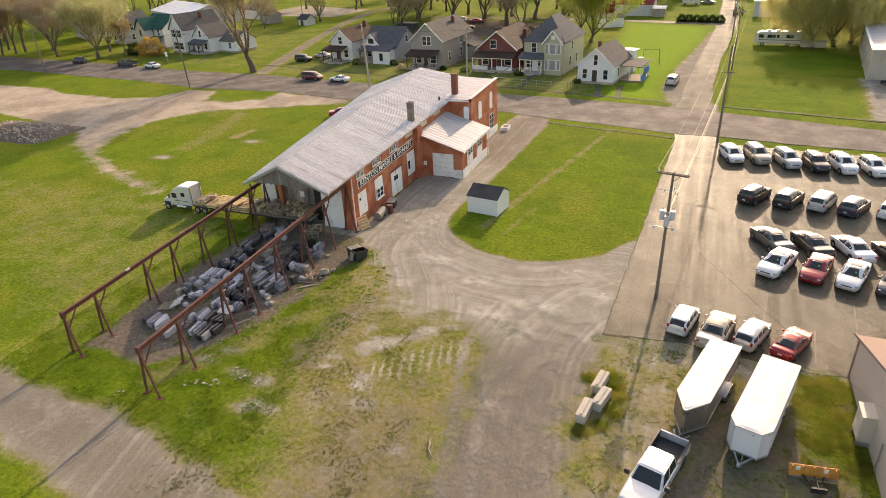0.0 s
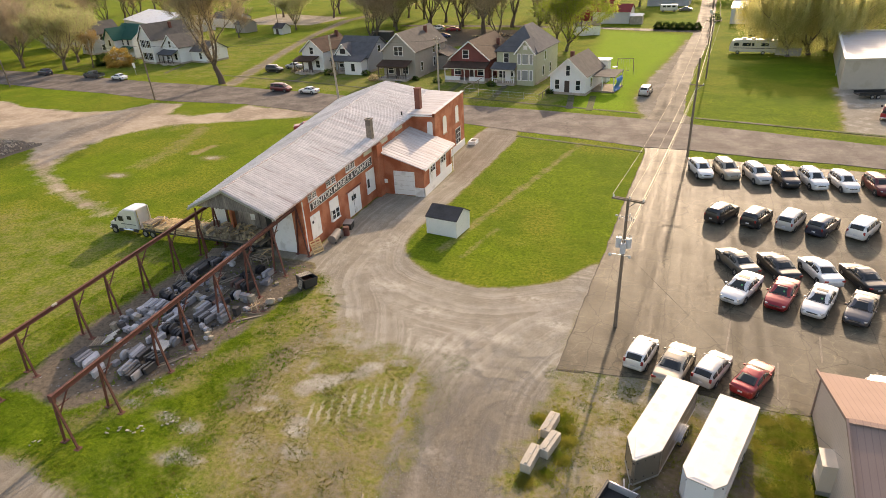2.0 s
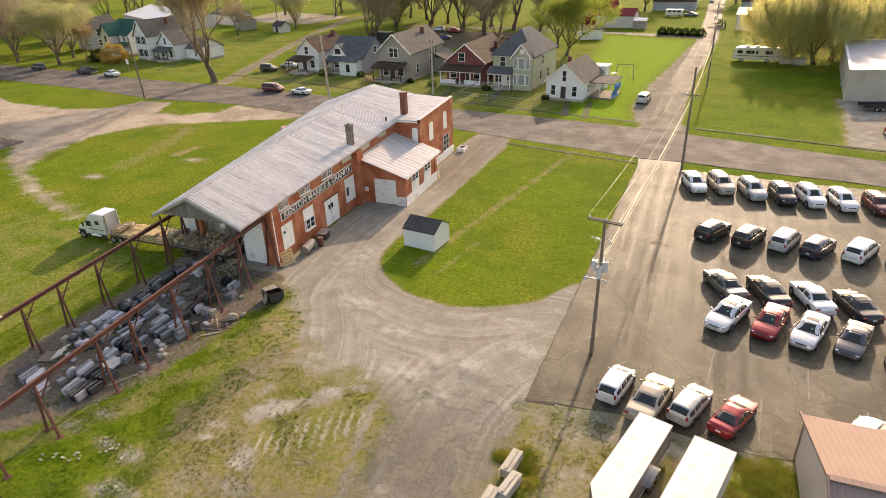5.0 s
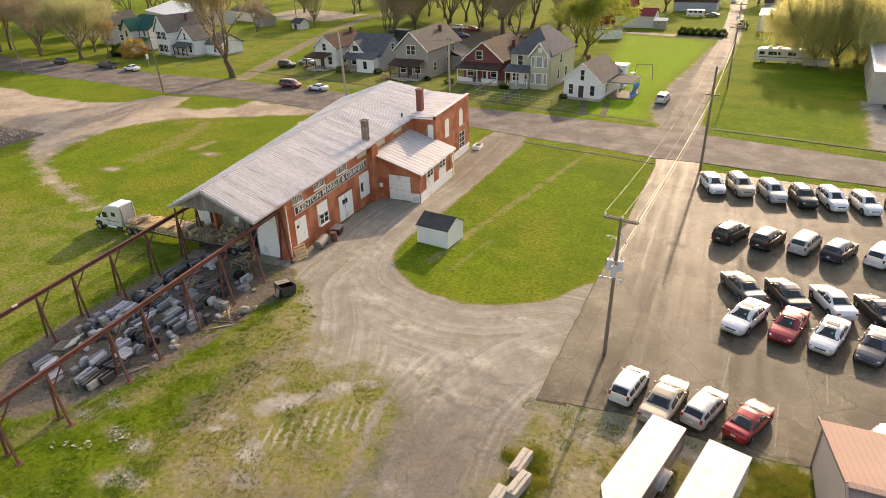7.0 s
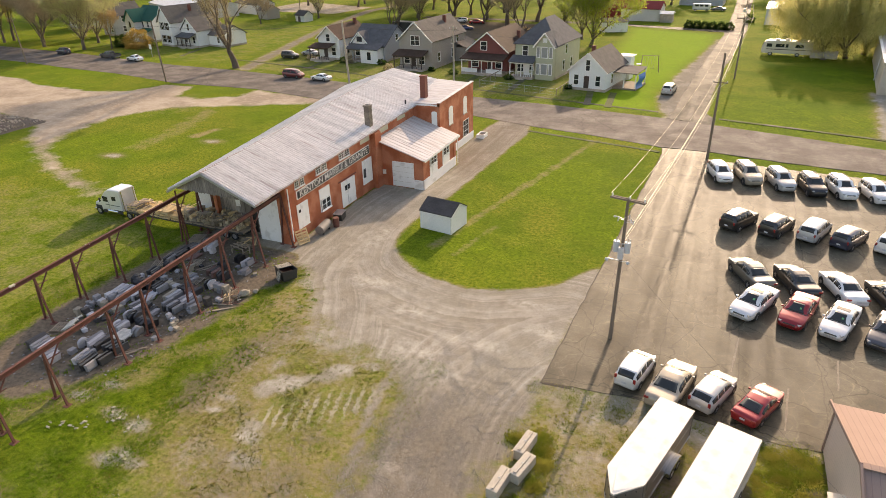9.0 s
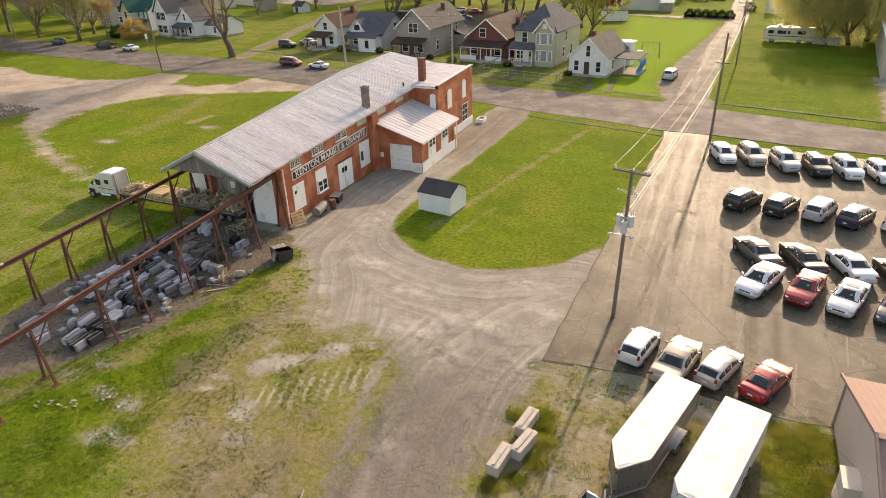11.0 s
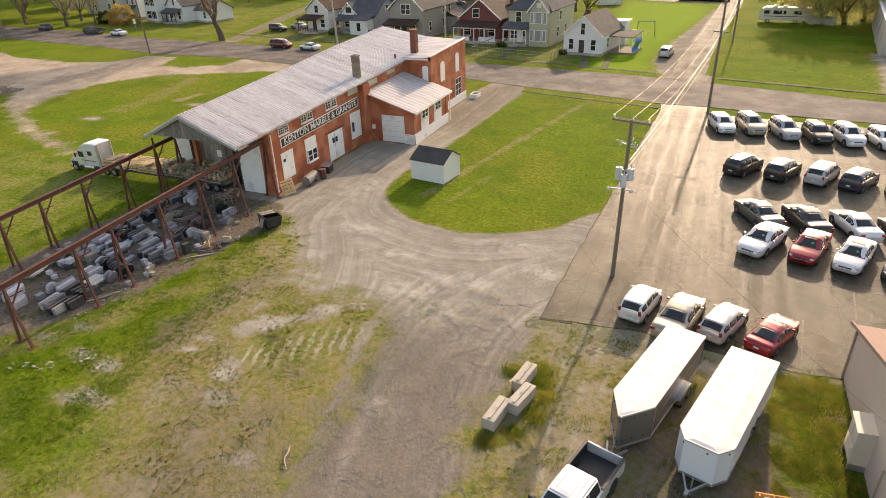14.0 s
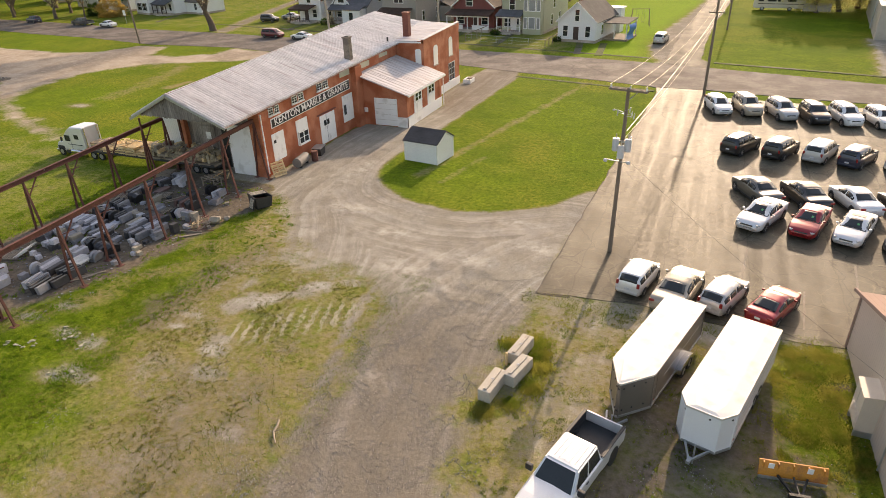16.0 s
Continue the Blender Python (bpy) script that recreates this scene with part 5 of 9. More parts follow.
def car(kind, colour, x, y, heading, label, category="car", group="cars in the car park", rack=False, sticker=False, sunroof=False, size=0.95):
    L, roof, W, belt, wb, wr, ws, rw, boxy = KINDS[kind]
    body_me, panes, section = hull(kind)
    c = thing("parked_car", pose(x, y, 0.01, 0, 0, heading) @ Matrix.Scale(size, 4), label, category, group)
    pm = P[colour]
    w = W / 2
    nose = at_x(roof, .46)
    if (kind, colour) not in CACHE:
        mine = body_me.copy()
        mine.materials.append(pm)
        CACHE[kind, colour] = mine
    body = new("body", CACHE[kind, colour])
    body.parent = c
    for name, me_ in panes:
        q = new(name, me_)
        q.parent = c
    for s in (1, -1):
        part("wing_mirror", box(0.10, 0.17, 0.11, (ws[0] - .07) * L, s * (w + 0.04), belt + 0.0, bevel=0.03), pm, c)
        part("headlight", box(0.26, 0.36, 0.13, 0.452 * L, s * w * 0.62, nose * 0.80, rz=-s * 30, bevel=0.05), M_LAMP, c, "clear headlight")
        part("tail_light", box(0.10, 0.30 if not boxy else 0.17, 0.14 if not boxy else 0.3, -0.483 * L, s * w * 0.74, .74 if not boxy else .82, bevel=0.03), M_TAIL, c, "red tail light")
        for xx in (wb / 2, -wb / 2):
            part("wheel_arch", tube((xx, s * (w - 0.14), wr + 0.02), (xx, s * (w + 0.004), wr + 0.02), wr + 0.05, sides=20), M_PLASTIC, c)
        for xx in (-0.02 * L, -0.19 * L):
            part("door_handle", box(0.16, 0.03, 0.03, xx, s * (w - 0.004), belt - 0.13), pm, c)
        part("sill_trim", box(wb - 2 * wr - 0.15, 0.03, 0.09, 0, s * (w - 0.02), 0.21), M_PLASTIC, c)
    grille = part("grille", box(0.08, W * 0.42, 0.15, 0.488 * L, 0, nose * 0.68, bevel=0.01), M_PLASTIC, c)
    part("grille_bar", box(0.03, W * 0.44, 0.025, 0.499 * L, 0, nose * 0.68 + 0.075), M_CHROME, grille, "bright grille bar")
    part("lower_grille", box(0.05, W * 0.5, 0.1, 0.492 * L, 0, 0.34, bevel=0.01), M_PLASTIC, c)
    part("rear_bumper", box(0.10, W * 0.78, 0.16, -0.492 * L, 0, 0.40, bevel=0.04), pm, c)
    part("number_plate", box(0.02, 0.32, 0.13, -0.503 * L, 0, 0.62), M_TAG, c)
    if rack:
        for s in (-1, 1):
            y_ = section(-.15)[7][0]
            part("roof_rail", beam((0.03 * L, s * y_, at_x(roof, 0.03) + 0.03), (-0.38 * L, s * y_, at_x(roof, -.38) + 0.03), 0.04, 0.05), M_PLASTIC, c)
    if sunroof:
        part("sunroof", box(0.42, 0.85, 0.02, -0.03 * L, 0, at_x(roof, -0.03) + 0.008, bevel=0.008), M_CARGLASS, c, "dark glass sunroof panel")
    if sticker:
        xx = ws[0] * .55 + ws[1] * .45
        part("price_sticker", box(0.16, 0.13, 0.012, m=pose(xx * L, 0.22, at_x(roof, xx) + 0.02, 0, 28, 0)), M_STICKER, c, "bright green windscreen sticker")
    add_wheels(c, (wb / 2, -wb / 2), wr, w - 0.1)
    return c


G1_ = "cars in the car park"
for k, (kind, colour, x, y, a, label, extra) in enumerate((
        ("hatch", "white", 30.81, -7.74, 76.6, "small white hatchback on the asphalt beside the grass", dict(size=0.905)),
        ("sedan", "champagne", 32.98, -8.45, 75.4, "champagne-coloured sedan parked behind the low trailer", dict(size=0.995)),
        ("wagon", "silver", 35.24, -8.16, 68.2, "silver five-door wagon parked by the trailers", dict(size=0.885)),
        ("coupe", "red", 37.62, -8.42, 64.7, "bright red two-door coupe at the end of the row", dict(size=0.865)),
        ("sedan", "white", 37.41, 3.05, -114.5, "white saloon with a broad grille, facing the yard", dict(size=1.008, sticker=True, sunroof=True)),
        ("sedan", "red", 40.23, 2.95, -108.2, "red sedan with a price sticker on its windscreen", dict(size=0.964, sticker=True)),
        ("sedan", "white", 42.71, 2.59, -110.2, "pearl-white sedan with a dark sunroof", dict(size=0.960, sticker=True, sunroof=True)),
        ("sedan", "darkgrey", 45.35, 2.25, -110, "dark grey sedan parked between paler cars", {}),
        ("sedan", "silver", 48.25, 1.9, -110, "silver sedan near the end of the row", {}),
        ("sedan", "olive", 37.20, 7.58, 116.9, "grey-green sedan parked nose to the street", dict(size=0.998)),
        ("sedan", "black", 40.31, 7.57, 111.6, "black sedan with red tail lights", dict(size=0.995)),
        ("sedan", "white", 43.36, 7.59, 109.8, "white sedan parked tail to tail with another", dict(size=0.977)),
        ("sedan", "black", 46.3, 7.3, 110, "black sedan with a long boot", {}),
        ("suv", "black", 36.24, 17.86, 60.2, "black sport utility with a pale shining roof", dict(size=0.955, rack=True)),
        ("suv", "black", 39.32, 17.58, 64.0, "black compact sport utility", dict(size=0.958)),
        ("minivan", "silver", 42.28, 17.74, 67.1, "silver minivan parked tail to the yard", dict(size=0.924)),
        ("suv", "navy", 44.87, 17.04, 60.4, "dark blue sport utility with red lamps", dict(size=0.942)),
        ("minivan", "white", 48.15, 17.3, 62, "white minivan parked in the second row", {}),
        ("suv", "grey", 51.3, 17.0, 61, "dark grey sport utility at the row's end", {}),
        ("wagon", "white", 34.15, 30.38, -71.1, "white wagon parked along the grass verge", dict(size=1.038)),
        ("suv", "champagne", 36.89, 30.56, -70.5, "tan sport utility with roof rails by the verge", dict(size=1.027, rack=True)),
        ("suv", "silver", 40.00, 29.77, -70.0, "silver sport utility parked by the verge", dict(size=0.995, rack=True)),
        ("suv", "black", 42.87, 29.27, -74.5, "black sport utility parked by the verge", dict(size=0.969, rack=True)),
        ("suv", "white", 45.50, 29.36, -73.6, "white sport utility with a dark roof rail", dict(size=0.993, rack=True)),
        ("suv", "white", 48.4, 29.2, -74, "large white sport utility by the verge", {}),
        ("suv", "maroon", 51.5, 29.0, -76, "maroon sport utility by the verge", dict(rack=True)),
        ("suv", "silver", 54.6, 28.7, -77, "silver-blue sport utility at the verge's end", {}),
        ("sedan", "white", 45.9, -7.9, 150, "white sedan half hidden behind the metal building", {}))):
    car(kind, colour, x, y, a, label, group=G1_, **extra)
G2_ = "cars parked along the street"
for kind, colour, x, y, a, label in (
        ("suv", "navy", -116.7, 67.9, 172, "dark blue sport utility parked at the far kerb"),
        ("sedan", "white", -90.7, 65.9, 172, "white sedan parked at the far kerb"),
        ("minivan", "maroon", -43.8, 61.3, -4, "dark red minivan parked at the kerb"),
        ("coupe", "white", -37.0, 60.6, 174, "white coupe parked behind the minivan"),
        ("suv", "black", -57.4, 79.0, -4, "black sport utility on a house drive"),
        ("sedan", "silver", -55.0, 83.5, 176, "silver sedan on a house drive"),
        ("sedan", "red", -23.0, 37.6, 30, "red car parked behind the workshop"),
        ("minivan", "silver", 24.9, 69.6, 84, "silver van parked beside the alley"),
        ("sedan", "grey", 27.8, 190, 175, "grey sedan far down the alley"),
        ("sedan", "blue", -35.5, 130.5, 20, "blue car in a back yard"),
        ("sedan", "red", -37, 143.5, 10, "orange-red old car in a back yard"),
        ("hatch", "white", -43, 146, 190, "white car in a back yard"),
        ("hatch", "white", 33.8, 236, 80, "white car at the far end of the alley")):
    car(kind, colour, x, y, a, label, group=G2_)


def pickup(x, y, heading, colour, label, L=5.6, W=1.98, group="", size=0.88):
    c = thing("pickup_truck", pose(x, y, 0.01, 0, 0, heading) @ Matrix.Scale(size, 4), label, "pickup truck", group)
    pm, w = P[colour], W / 2

    def sec(xx, ww, zb, zs, zt):
        return (xx, [(0, zb), (ww * w * 0.9, zb), (ww * w, zb + 0.15), (ww * w, zs - 0.2), (ww * w * 0.98, zs), (ww * w * 0.9, zt - 0.01), (0, zt + 0.02)])
    part("front_body", loft([sec(-1.3, 1, 0.42, 1.12, 1.18), sec(1.0, 1, 0.42, 1.12, 1.18), sec(2.0, 0.98, 0.42, 1.08, 1.16), sec(2.62, 0.95, 0.45, 1.02, 1.1), sec(2.78, 0.86, 0.5, 0.85, 0.98)]), pm, c, smooth=False)
    f0, f1, r0, r1 = 1.2, 0.5, -1.35, -1.22
    y0, y1, zb, zt = w * 0.93, w * 0.74, 1.14, 1.82
    bm = bmesh.new()
    vs = [bm.verts.new(p) for p in ((f0, y0, zb), (r0, y0, zb), (r0, -y0, zb), (f0, -y0, zb), (f1, y1, zt), (r1, y1, zt), (r1, -y1, zt), (f1, -y1, zt), (f1 - 0.3, 0, zt + 0.025), (r1 + 0.2, 0, zt + 0.025))]
    for f in ((0, 1, 5, 4), (2, 3, 7, 6), (3, 0, 4, 7), (1, 2, 6, 5), (4, 5, 9, 8), (6, 7, 8, 9), (7, 4, 8), (5, 6, 9)):
        bm.faces.new([vs[j] for j in f])
    bmesh.ops.recalc_face_normals(bm, faces=list(bm.faces))
    bmesh.ops.bevel(bm, geom=[e for e in bm.edges if e.is_manifold and e.calc_face_angle() > 0.4], offset=0.07, segments=2, affect='EDGES', clamp_overlap=True)
    part("cab", bm, pm, c)
    for q in range(5):
        part("roof_ridge", beam((f1 - 0.25, -0.45 + 0.225 * q, zt + 0.02), (r1 + 0.2, -0.45 + 0.225 * q, zt + 0.02), 0.03, 0.03), pm, c)
    quad_on("windscreen", ((f0, -y0, zb), (f0, y0, zb), (f1, y1, zt), (f1, -y1, zt)), ((0.06, 0.94), (0.05, 0.92)), M_CARGLASS, c)
    quad_on("rear_window", ((r0, y0, zb), (r0, -y0, zb), (r1, -y1, zt), (r1, y1, zt)), ((0.1, 0.9), (0.2, 0.88)), M_CARGLASS, c)
    for s in (1, -1):
        q = [(f0, s * y0, zb), (r0, s * y0, zb), (r1, s * y1, zt), (f1, s * y1, zt)]
        if s < 0:
            q = [q[1], q[0], q[3], q[2]]
            i1, i2 = ((0.52, 0.9), (0.08, 0.86)), ((0.07, 0.47), (0.08, 0.86))
        else:
            i1, i2 = ((0.1, 0.48), (0.08, 0.86)), ((0.53, 0.93), (0.08, 0.86))
        quad_on("side_window", q, i1, M_CARGLASS, c)
        quad_on("side_window", q, i2, M_CARGLASS, c)
        part("bed_side", span((-3.5, s * w - 0.08 if s > 0 else -w, 0.48), (-1.3, w if s > 0 else -w + 0.08, 1.22), bevel=0.02), pm, c)
        part("bed_rail", span((-3.5, (w - 0.13) if s > 0 else -w - 0.01, 1.215), (-1.32, (w + 0.01) if s > 0 else -w + 0.13, 1.26)), M_PLASTIC, c)
        part("wing_mirror", box(0.16, 0.3, 0.3, f0 - 0.2, s * (w + 0.18), 1.2, bevel=0.03), M_PLASTIC, c)
        part("headlight", box(0.12, 0.32, 0.26, 2.72, s * w * 0.74, 0.74, bevel=0.03), M_LAMP, c, "clear headlight")
        part("tail_light", box(0.06, 0.14, 0.4, -3.5, s * (w - 0.1), 0.7), M_TAIL, c, "red tail light")
        for xx in (1.85, -2.4):
            part("wheel_arch", tube((xx, s * (w - 0.15), 0.42), (xx, s * (w + 0.006), 0.42), 0.47, sides=20), M_PLASTIC, c)
        part("door_handle", box(0.18, 0.03, 0.04, 0.1, s * (w + 0.01), 1.0), M_PLASTIC, c)
    for s in (1, -1):
        part("bed_liner_side", span((-3.46, s * (w - 0.10) - 0.012, 0.64), (-1.34, s * (w - 0.10) + 0.012, 1.21)), M_PLASTIC, c)
    part("bed_floor", span((-3.48, -w + 0.09, 0.62), (-1.32, w - 0.09, 0.68)), M_PLASTIC, c, "black bed liner")
    part("bed_front", span((-1.42, -w + 0.09, 0.62), (-1.32, w - 0.09, 1.21)), M_PLASTIC, c)
    part("tailgate", span((-3.54, -w + 0.05, 0.52), (-3.46, w - 0.05, 1.2), bevel=0.02), pm, c)
    part("rear_bumper", box(0.2, W * 0.95, 0.2, -3.65, 0, 0.42, bevel=0.03), M_CHROME, c, "chrome rear bumper")
    part("front_bumper", box(0.18, W * 0.96, 0.26, 2.84, 0, 0.42, bevel=0.04), M_CHROME, c, "chrome front bumper")
    part("grille", box(0.06, W * 0.5, 0.3, 2.79, 0, 0.7), M_PLASTIC, c)
    add_wheels(c, (1.85, -2.4), 0.4, w - 0.13)
    return c


pickup(30.14, -23.32, -106.2, "white", "white crew-cab pickup with an empty black bed beside the trailers")
pickup(-100.0, 67.0, 176, "darkgrey", "dark grey pickup parked at the far kerb", group=G2_)
pickup(59.0, 61.0, 75, "red", "red pickup parked by the pale building")


def cargo_trailer(m, length, width, nose, side_mat, label, roof_z=2.15, chamfer=0.5, fenders=True):
    """A box trailer: origin under the middle, nose towards -y."""
    c = thing("cargo_trailer", m, label, "trailer", "trailers on the grass")
    w, l = width / 2, length / 2
    foot = [(-w, l), (w, l), (w, -l), (w * (1 - chamfer), -l - nose), (-w * (1 - chamfer), -l - nose), (-w, -l)]

    def ring(s, z):
        return [(x * s, y * (1 if abs(y) < l else 1) + 0, z) for x, y in foot]
    bm = bmesh.new()
    lo = [bm.verts.new((x, y, 0.42)) for x, y in foot]
    hi = [bm.verts.new((x, y, roof_z - 0.05)) for x, y in foot]
    k = len(foot)
    bm.faces.new(lo[::-1])
    bm.faces.new(hi)
    for j in range(k):
        bm.faces.new((lo[j], lo[(j + 1) % k], hi[(j + 1) % k], hi[j]))
    bmesh.ops.recalc_face_normals(bm, faces=list(bm.faces))
    body = part("box_body", bm, side_mat, c)
    # slightly crowned white roof
    bm = bmesh.new()
    edge = [bm.verts.new((x * 1.012, y * 1.004, roof_z - 0.05)) for x, y in foot]
    lip = [bm.verts.new((x * 1.012, y * 1.004, roof_z)) for x, y in foot]
    inn = [bm.verts.new((x * 0.55, y * 0.96, roof_z + 0.05)) for x, y in foot]
    for j in range(k):
        j2 = (j + 1) % k
        bm.faces.new((edge[j], edge[j2], lip[j2], lip[j]))
        bm.faces.new((lip[j], lip[j2], inn[j2], inn[j]))
    bm.faces.new(inn)
    bmesh.ops.recalc_face_normals(bm, faces=list(bm.faces))
    part("roof", bm, M_TRAILER_ROOF, c, "bright white trailer roof")
    for j in range(k):
        (x1, y1), (x2, y2) = foot[j], foot[(j + 1) % k]
        part("lower_rail", beam((x1, y1, 0.44), (x2, y2, 0.44), 0.05, 0.12), M_STEEL, body)
        part("corner_trim", beam((x1 * 1.004, y1 * 1.001, 0.42), (x1 * 1.004, y1 * 1.001, roof_z - 0.05), 0.035, 0.035, up=(1, 0, 0)), side_mat, body)
    for s in (-1, 1):
        part("seam", beam((s * (w + 0.003), -l, 1.3), (s * (w + 0.003), l, 1.3), 0.01, 0.015), M_STEEL, body)
        if fenders:
            arch = [(-0.35, 0.42), (1.35, 0.42)] + [(0.5 + 0.85 * math.cos(radians(a_)), 0.48 + 0.32 * math.sin(radians(a_)) ** 0.6) for a_ in range(15, 166, 15)]
            part("fender", prism(arch, s * w if s > 0 else -w - 0.27, w + 0.27 if s > 0 else -w, "x"), M_CHROME, c, "bright metal wheel fender")
        for yy in (0.12, 0.88):
            tyre, rim = wheel_meshes(0.325)
            wh = new("wheel", tyre)
            wh.parent, wh.location, wh.rotation_euler = c, (s * (w + (0.17 if fenders else -0.08)), yy, 0.325), (0, 0, math.pi / 2)
            q = new("rim", rim)
            q.parent = wh
        part("marker_lamp", box(0.03, 0.1, 0.05, s * w, -l + 0.3, 0.62), M_TAIL, c)
    part("rear_door_bar", beam((-w * 0.6, l + 0.02, 0.5), (-w * 0.6, l + 0.02, roof_z - 0.2), 0.03, 0.03, up=(1, 0, 0)), M_STEEL, c)
    part("side_door", span((w - 0.005, -l + 0.4, 0.6), (w + 0.012, -l + 1.15, 1.95)), side_mat, c)
    for j in range(k):
        (x1, y1), (x2, y2) = foot[j], foot[(j + 1) % k]
        part("roof_trim", beam((x1 * 1.016, y1 * 1.006, roof_z - 0.03), (x2 * 1.016, y2 * 1.006, roof_z - 0.03), 0.03, 0.09), M_TRIM, body, "greyed roof edge trim")
    for j, lights in ((2, (0.25, 0.6, 0.9)), (3, (0.3, 0.7)), (4, (0.1, 0.4, 0.75))):
        (x1, y1), (x2, y2) = foot[j], foot[(j + 1) % k]
        for u in lights if nose > 1 else lights[:1]:
            for zz in (0.75, 1.85) if nose > 1 else (1.9,):
                part("marker_lamp", ball(0.045, pose(x1 + (x2 - x1) * u, y1 + (y2 - y1) * u, zz)), M_PLASTIC, body, "small dark marker lamp")
    tip = (0, -l - nose - 0.95, 0.45)
    for s in (-1, 1):
        part("tongue_rail", beam((s * w * 0.5, -l - nose + 0.1, 0.42), tip, 0.07, 0.1), M_STEEL, c)
    part("coupler", box(0.14, 0.3, 0.12, 0, tip[1], 0.42), M_STEEL, c)
    part("jack", tube((0.05, tip[1] + 0.4, 0.02), (0.05, tip[1] + 0.4, 0.95), 0.035), M_STEEL, c)
    return c


M_TRIM = mat("greyed_aluminium_trim", (0.56, 0.55, 0.52), 0.5, 0.15, 3, metal=0.2)
M_TRAILER_ROOF = mat("white_trailer_roof", (0.74, 0.725, 0.68), 0.6, 0.08, 1.0, bump=0.02, spec=0.25, other=(0.62, 0.59, 0.52), mix=0.25)
M_TAN_METAL = mat("bronze_grey_trailer_skin", (0.17, 0.15, 0.125), 0.35, 0.08, 0.6, metal=0.3, bump=0.02)
M_WHITE_METAL = mat("white_trailer_skin", (0.74, 0.74, 0.75), 0.35, 0.05, 0.6, bump=0.02)
cargo_trailer(pose(32.55, -15.15, 0, 0, 0, -16), 6.15, 1.78, 1.35, M_TAN_METAL, "low bronze-grey cargo trailer with a white roof and wedge nose", chamfer=0.93)
cargo_trailer(pose(35.53, -16.25, 0, 0, 0, -16), 6.5, 2.04, 0.62, M_WHITE_METAL, "white cargo trailer with a blunt nose on the grass", chamfer=0.38, fenders=False)

# articulated lorry in the loading bay
tr = thing("flatbed_lorry", pose(-21.06, -0.42, 0, 0, 0, 180) @ Matrix.Scale(0.76, 4), "white sleeper-cab lorry with a loaded flatbed trailer", "lorry")
LW = 1.22


def lsec(x, w, zb, zt, r=0.12):
    return (x, [(0, zb), (w - 0.05, zb), (w, zb + 0.1), (w, zt - r), (w - r, zt), (0, zt + 0.02)])


part("hood", loft([lsec(0.9, 1.05, 0.6, 1.95), lsec(2.2, 0.98, 0.6, 1.75), lsec(2.75, 0.85, 0.55, 1.5), lsec(2.95, 0.7, 0.6, 1.2)]), P["white"], tr, smooth=False)
part("cab", loft([lsec(-2.55, LW, 0.95, 3.75), lsec(-2.2, LW, 0.95, 3.85), lsec(-0.6, LW, 0.9, 3.8), lsec(0.3, LW * 0.95, 0.85, 3.3), lsec(0.9, LW * 0.9, 0.85, 2.75), lsec(1.45, LW * 0.85, 0.85, 1.95)]), P["white"], tr, "white sleeper cab")
part("windscreen", slab([(0.98, -0.95, 2.7), (0.98, 0.95, 2.7), (1.42, 0.95, 2.05), (1.42, -0.95, 2.05)], -0.03), M_CARGLASS, tr)
for s in (-1, 1):
    part("side_window", box(0.85, 0.05, 0.72, 0.3, s * (LW - 0.04), 2.0), M_CARGLASS, tr)
    part("door_seam", box(0.02, 0.012, 1.9, -0.25, s * (LW + 0.006), 0.95), M_PLASTIC, tr)
    part("step_box", box(1.0, 0.12, 0.35, 0.5, s * (LW - 0.02), 0.5), M_PLASTIC, tr)
    part("side_fairing", box(1.5, 0.05, 0.5, -1.7, s * (LW - 0.02), 0.55), M_PLASTIC, tr)
    part("mud_guard", box(1.1, 0.1, 0.5, 1.95, s * 1.02, 0.75, bevel=0.04), M_PLASTIC, tr)
    part("sleeper_window", box(0.7, 0.04, 0.55, -1.35, s * (LW + 0.005), 2.35), M_CARGLASS, tr)
    part("side_stripe", box(2.6, 0.015, 0.08, -0.9, s * (LW + 0.004), 1.6), P["navy"], tr)
    part("fuel_tank", tube((-1.6, s * 1.05, 0.72), (0.1, s * 1.05, 0.72), 0.3, sides=16), M_CHROME, tr, "polished round fuel tank")
    part("mirror", box(0.08, 0.22, 0.55, 1.0, s * 1.45, 2.0, bevel=0.02), M_PLASTIC, tr)
    part("exhaust_pipe", tube((-2.62, s * 0.95, 1.0), (-2.62, s * 0.95, 3.7), 0.07), M_CHROME, tr)
    part("headlight", box(0.2, 0.3, 0.25, 2.75, s * 0.75, 0.85, bevel=0.03), M_LAMP, tr)
part("chassis", span((-5.2, -0.45, 0.65), (1.0, 0.45, 0.95)), M_PLASTIC, tr)
part("bumper", box(0.25, 2.2, 0.35, 2.85, 0, 0.4, bevel=0.05), M_CHROME, tr)
add_wheels(tr, (1.95, -3.4, -4.65), 0.5, 1.05)
fb = part("flatbed", span((-22.0, -1.3, 1.05), (-3.3, 1.3, 1.28), bevel=0.02), M_WOOD_G, tr, "long timber flatbed")
for s in (-1, 1):
    part("side_rail", span((-22.0, s * 1.3 - 0.03, 1.0), (-3.3, s * 1.3 + 0.03, 1.3)), M_PLASTIC, fb)
part("frame_rail", span((-21.8, -0.5, 0.7), (-4.0, 0.5, 1.05)), M_PLASTIC, fb)
add_wheels(tr, (-19.2, -20.5), 0.5, 1.05)
# loads on the flatbed
rnd = random.Random(11)


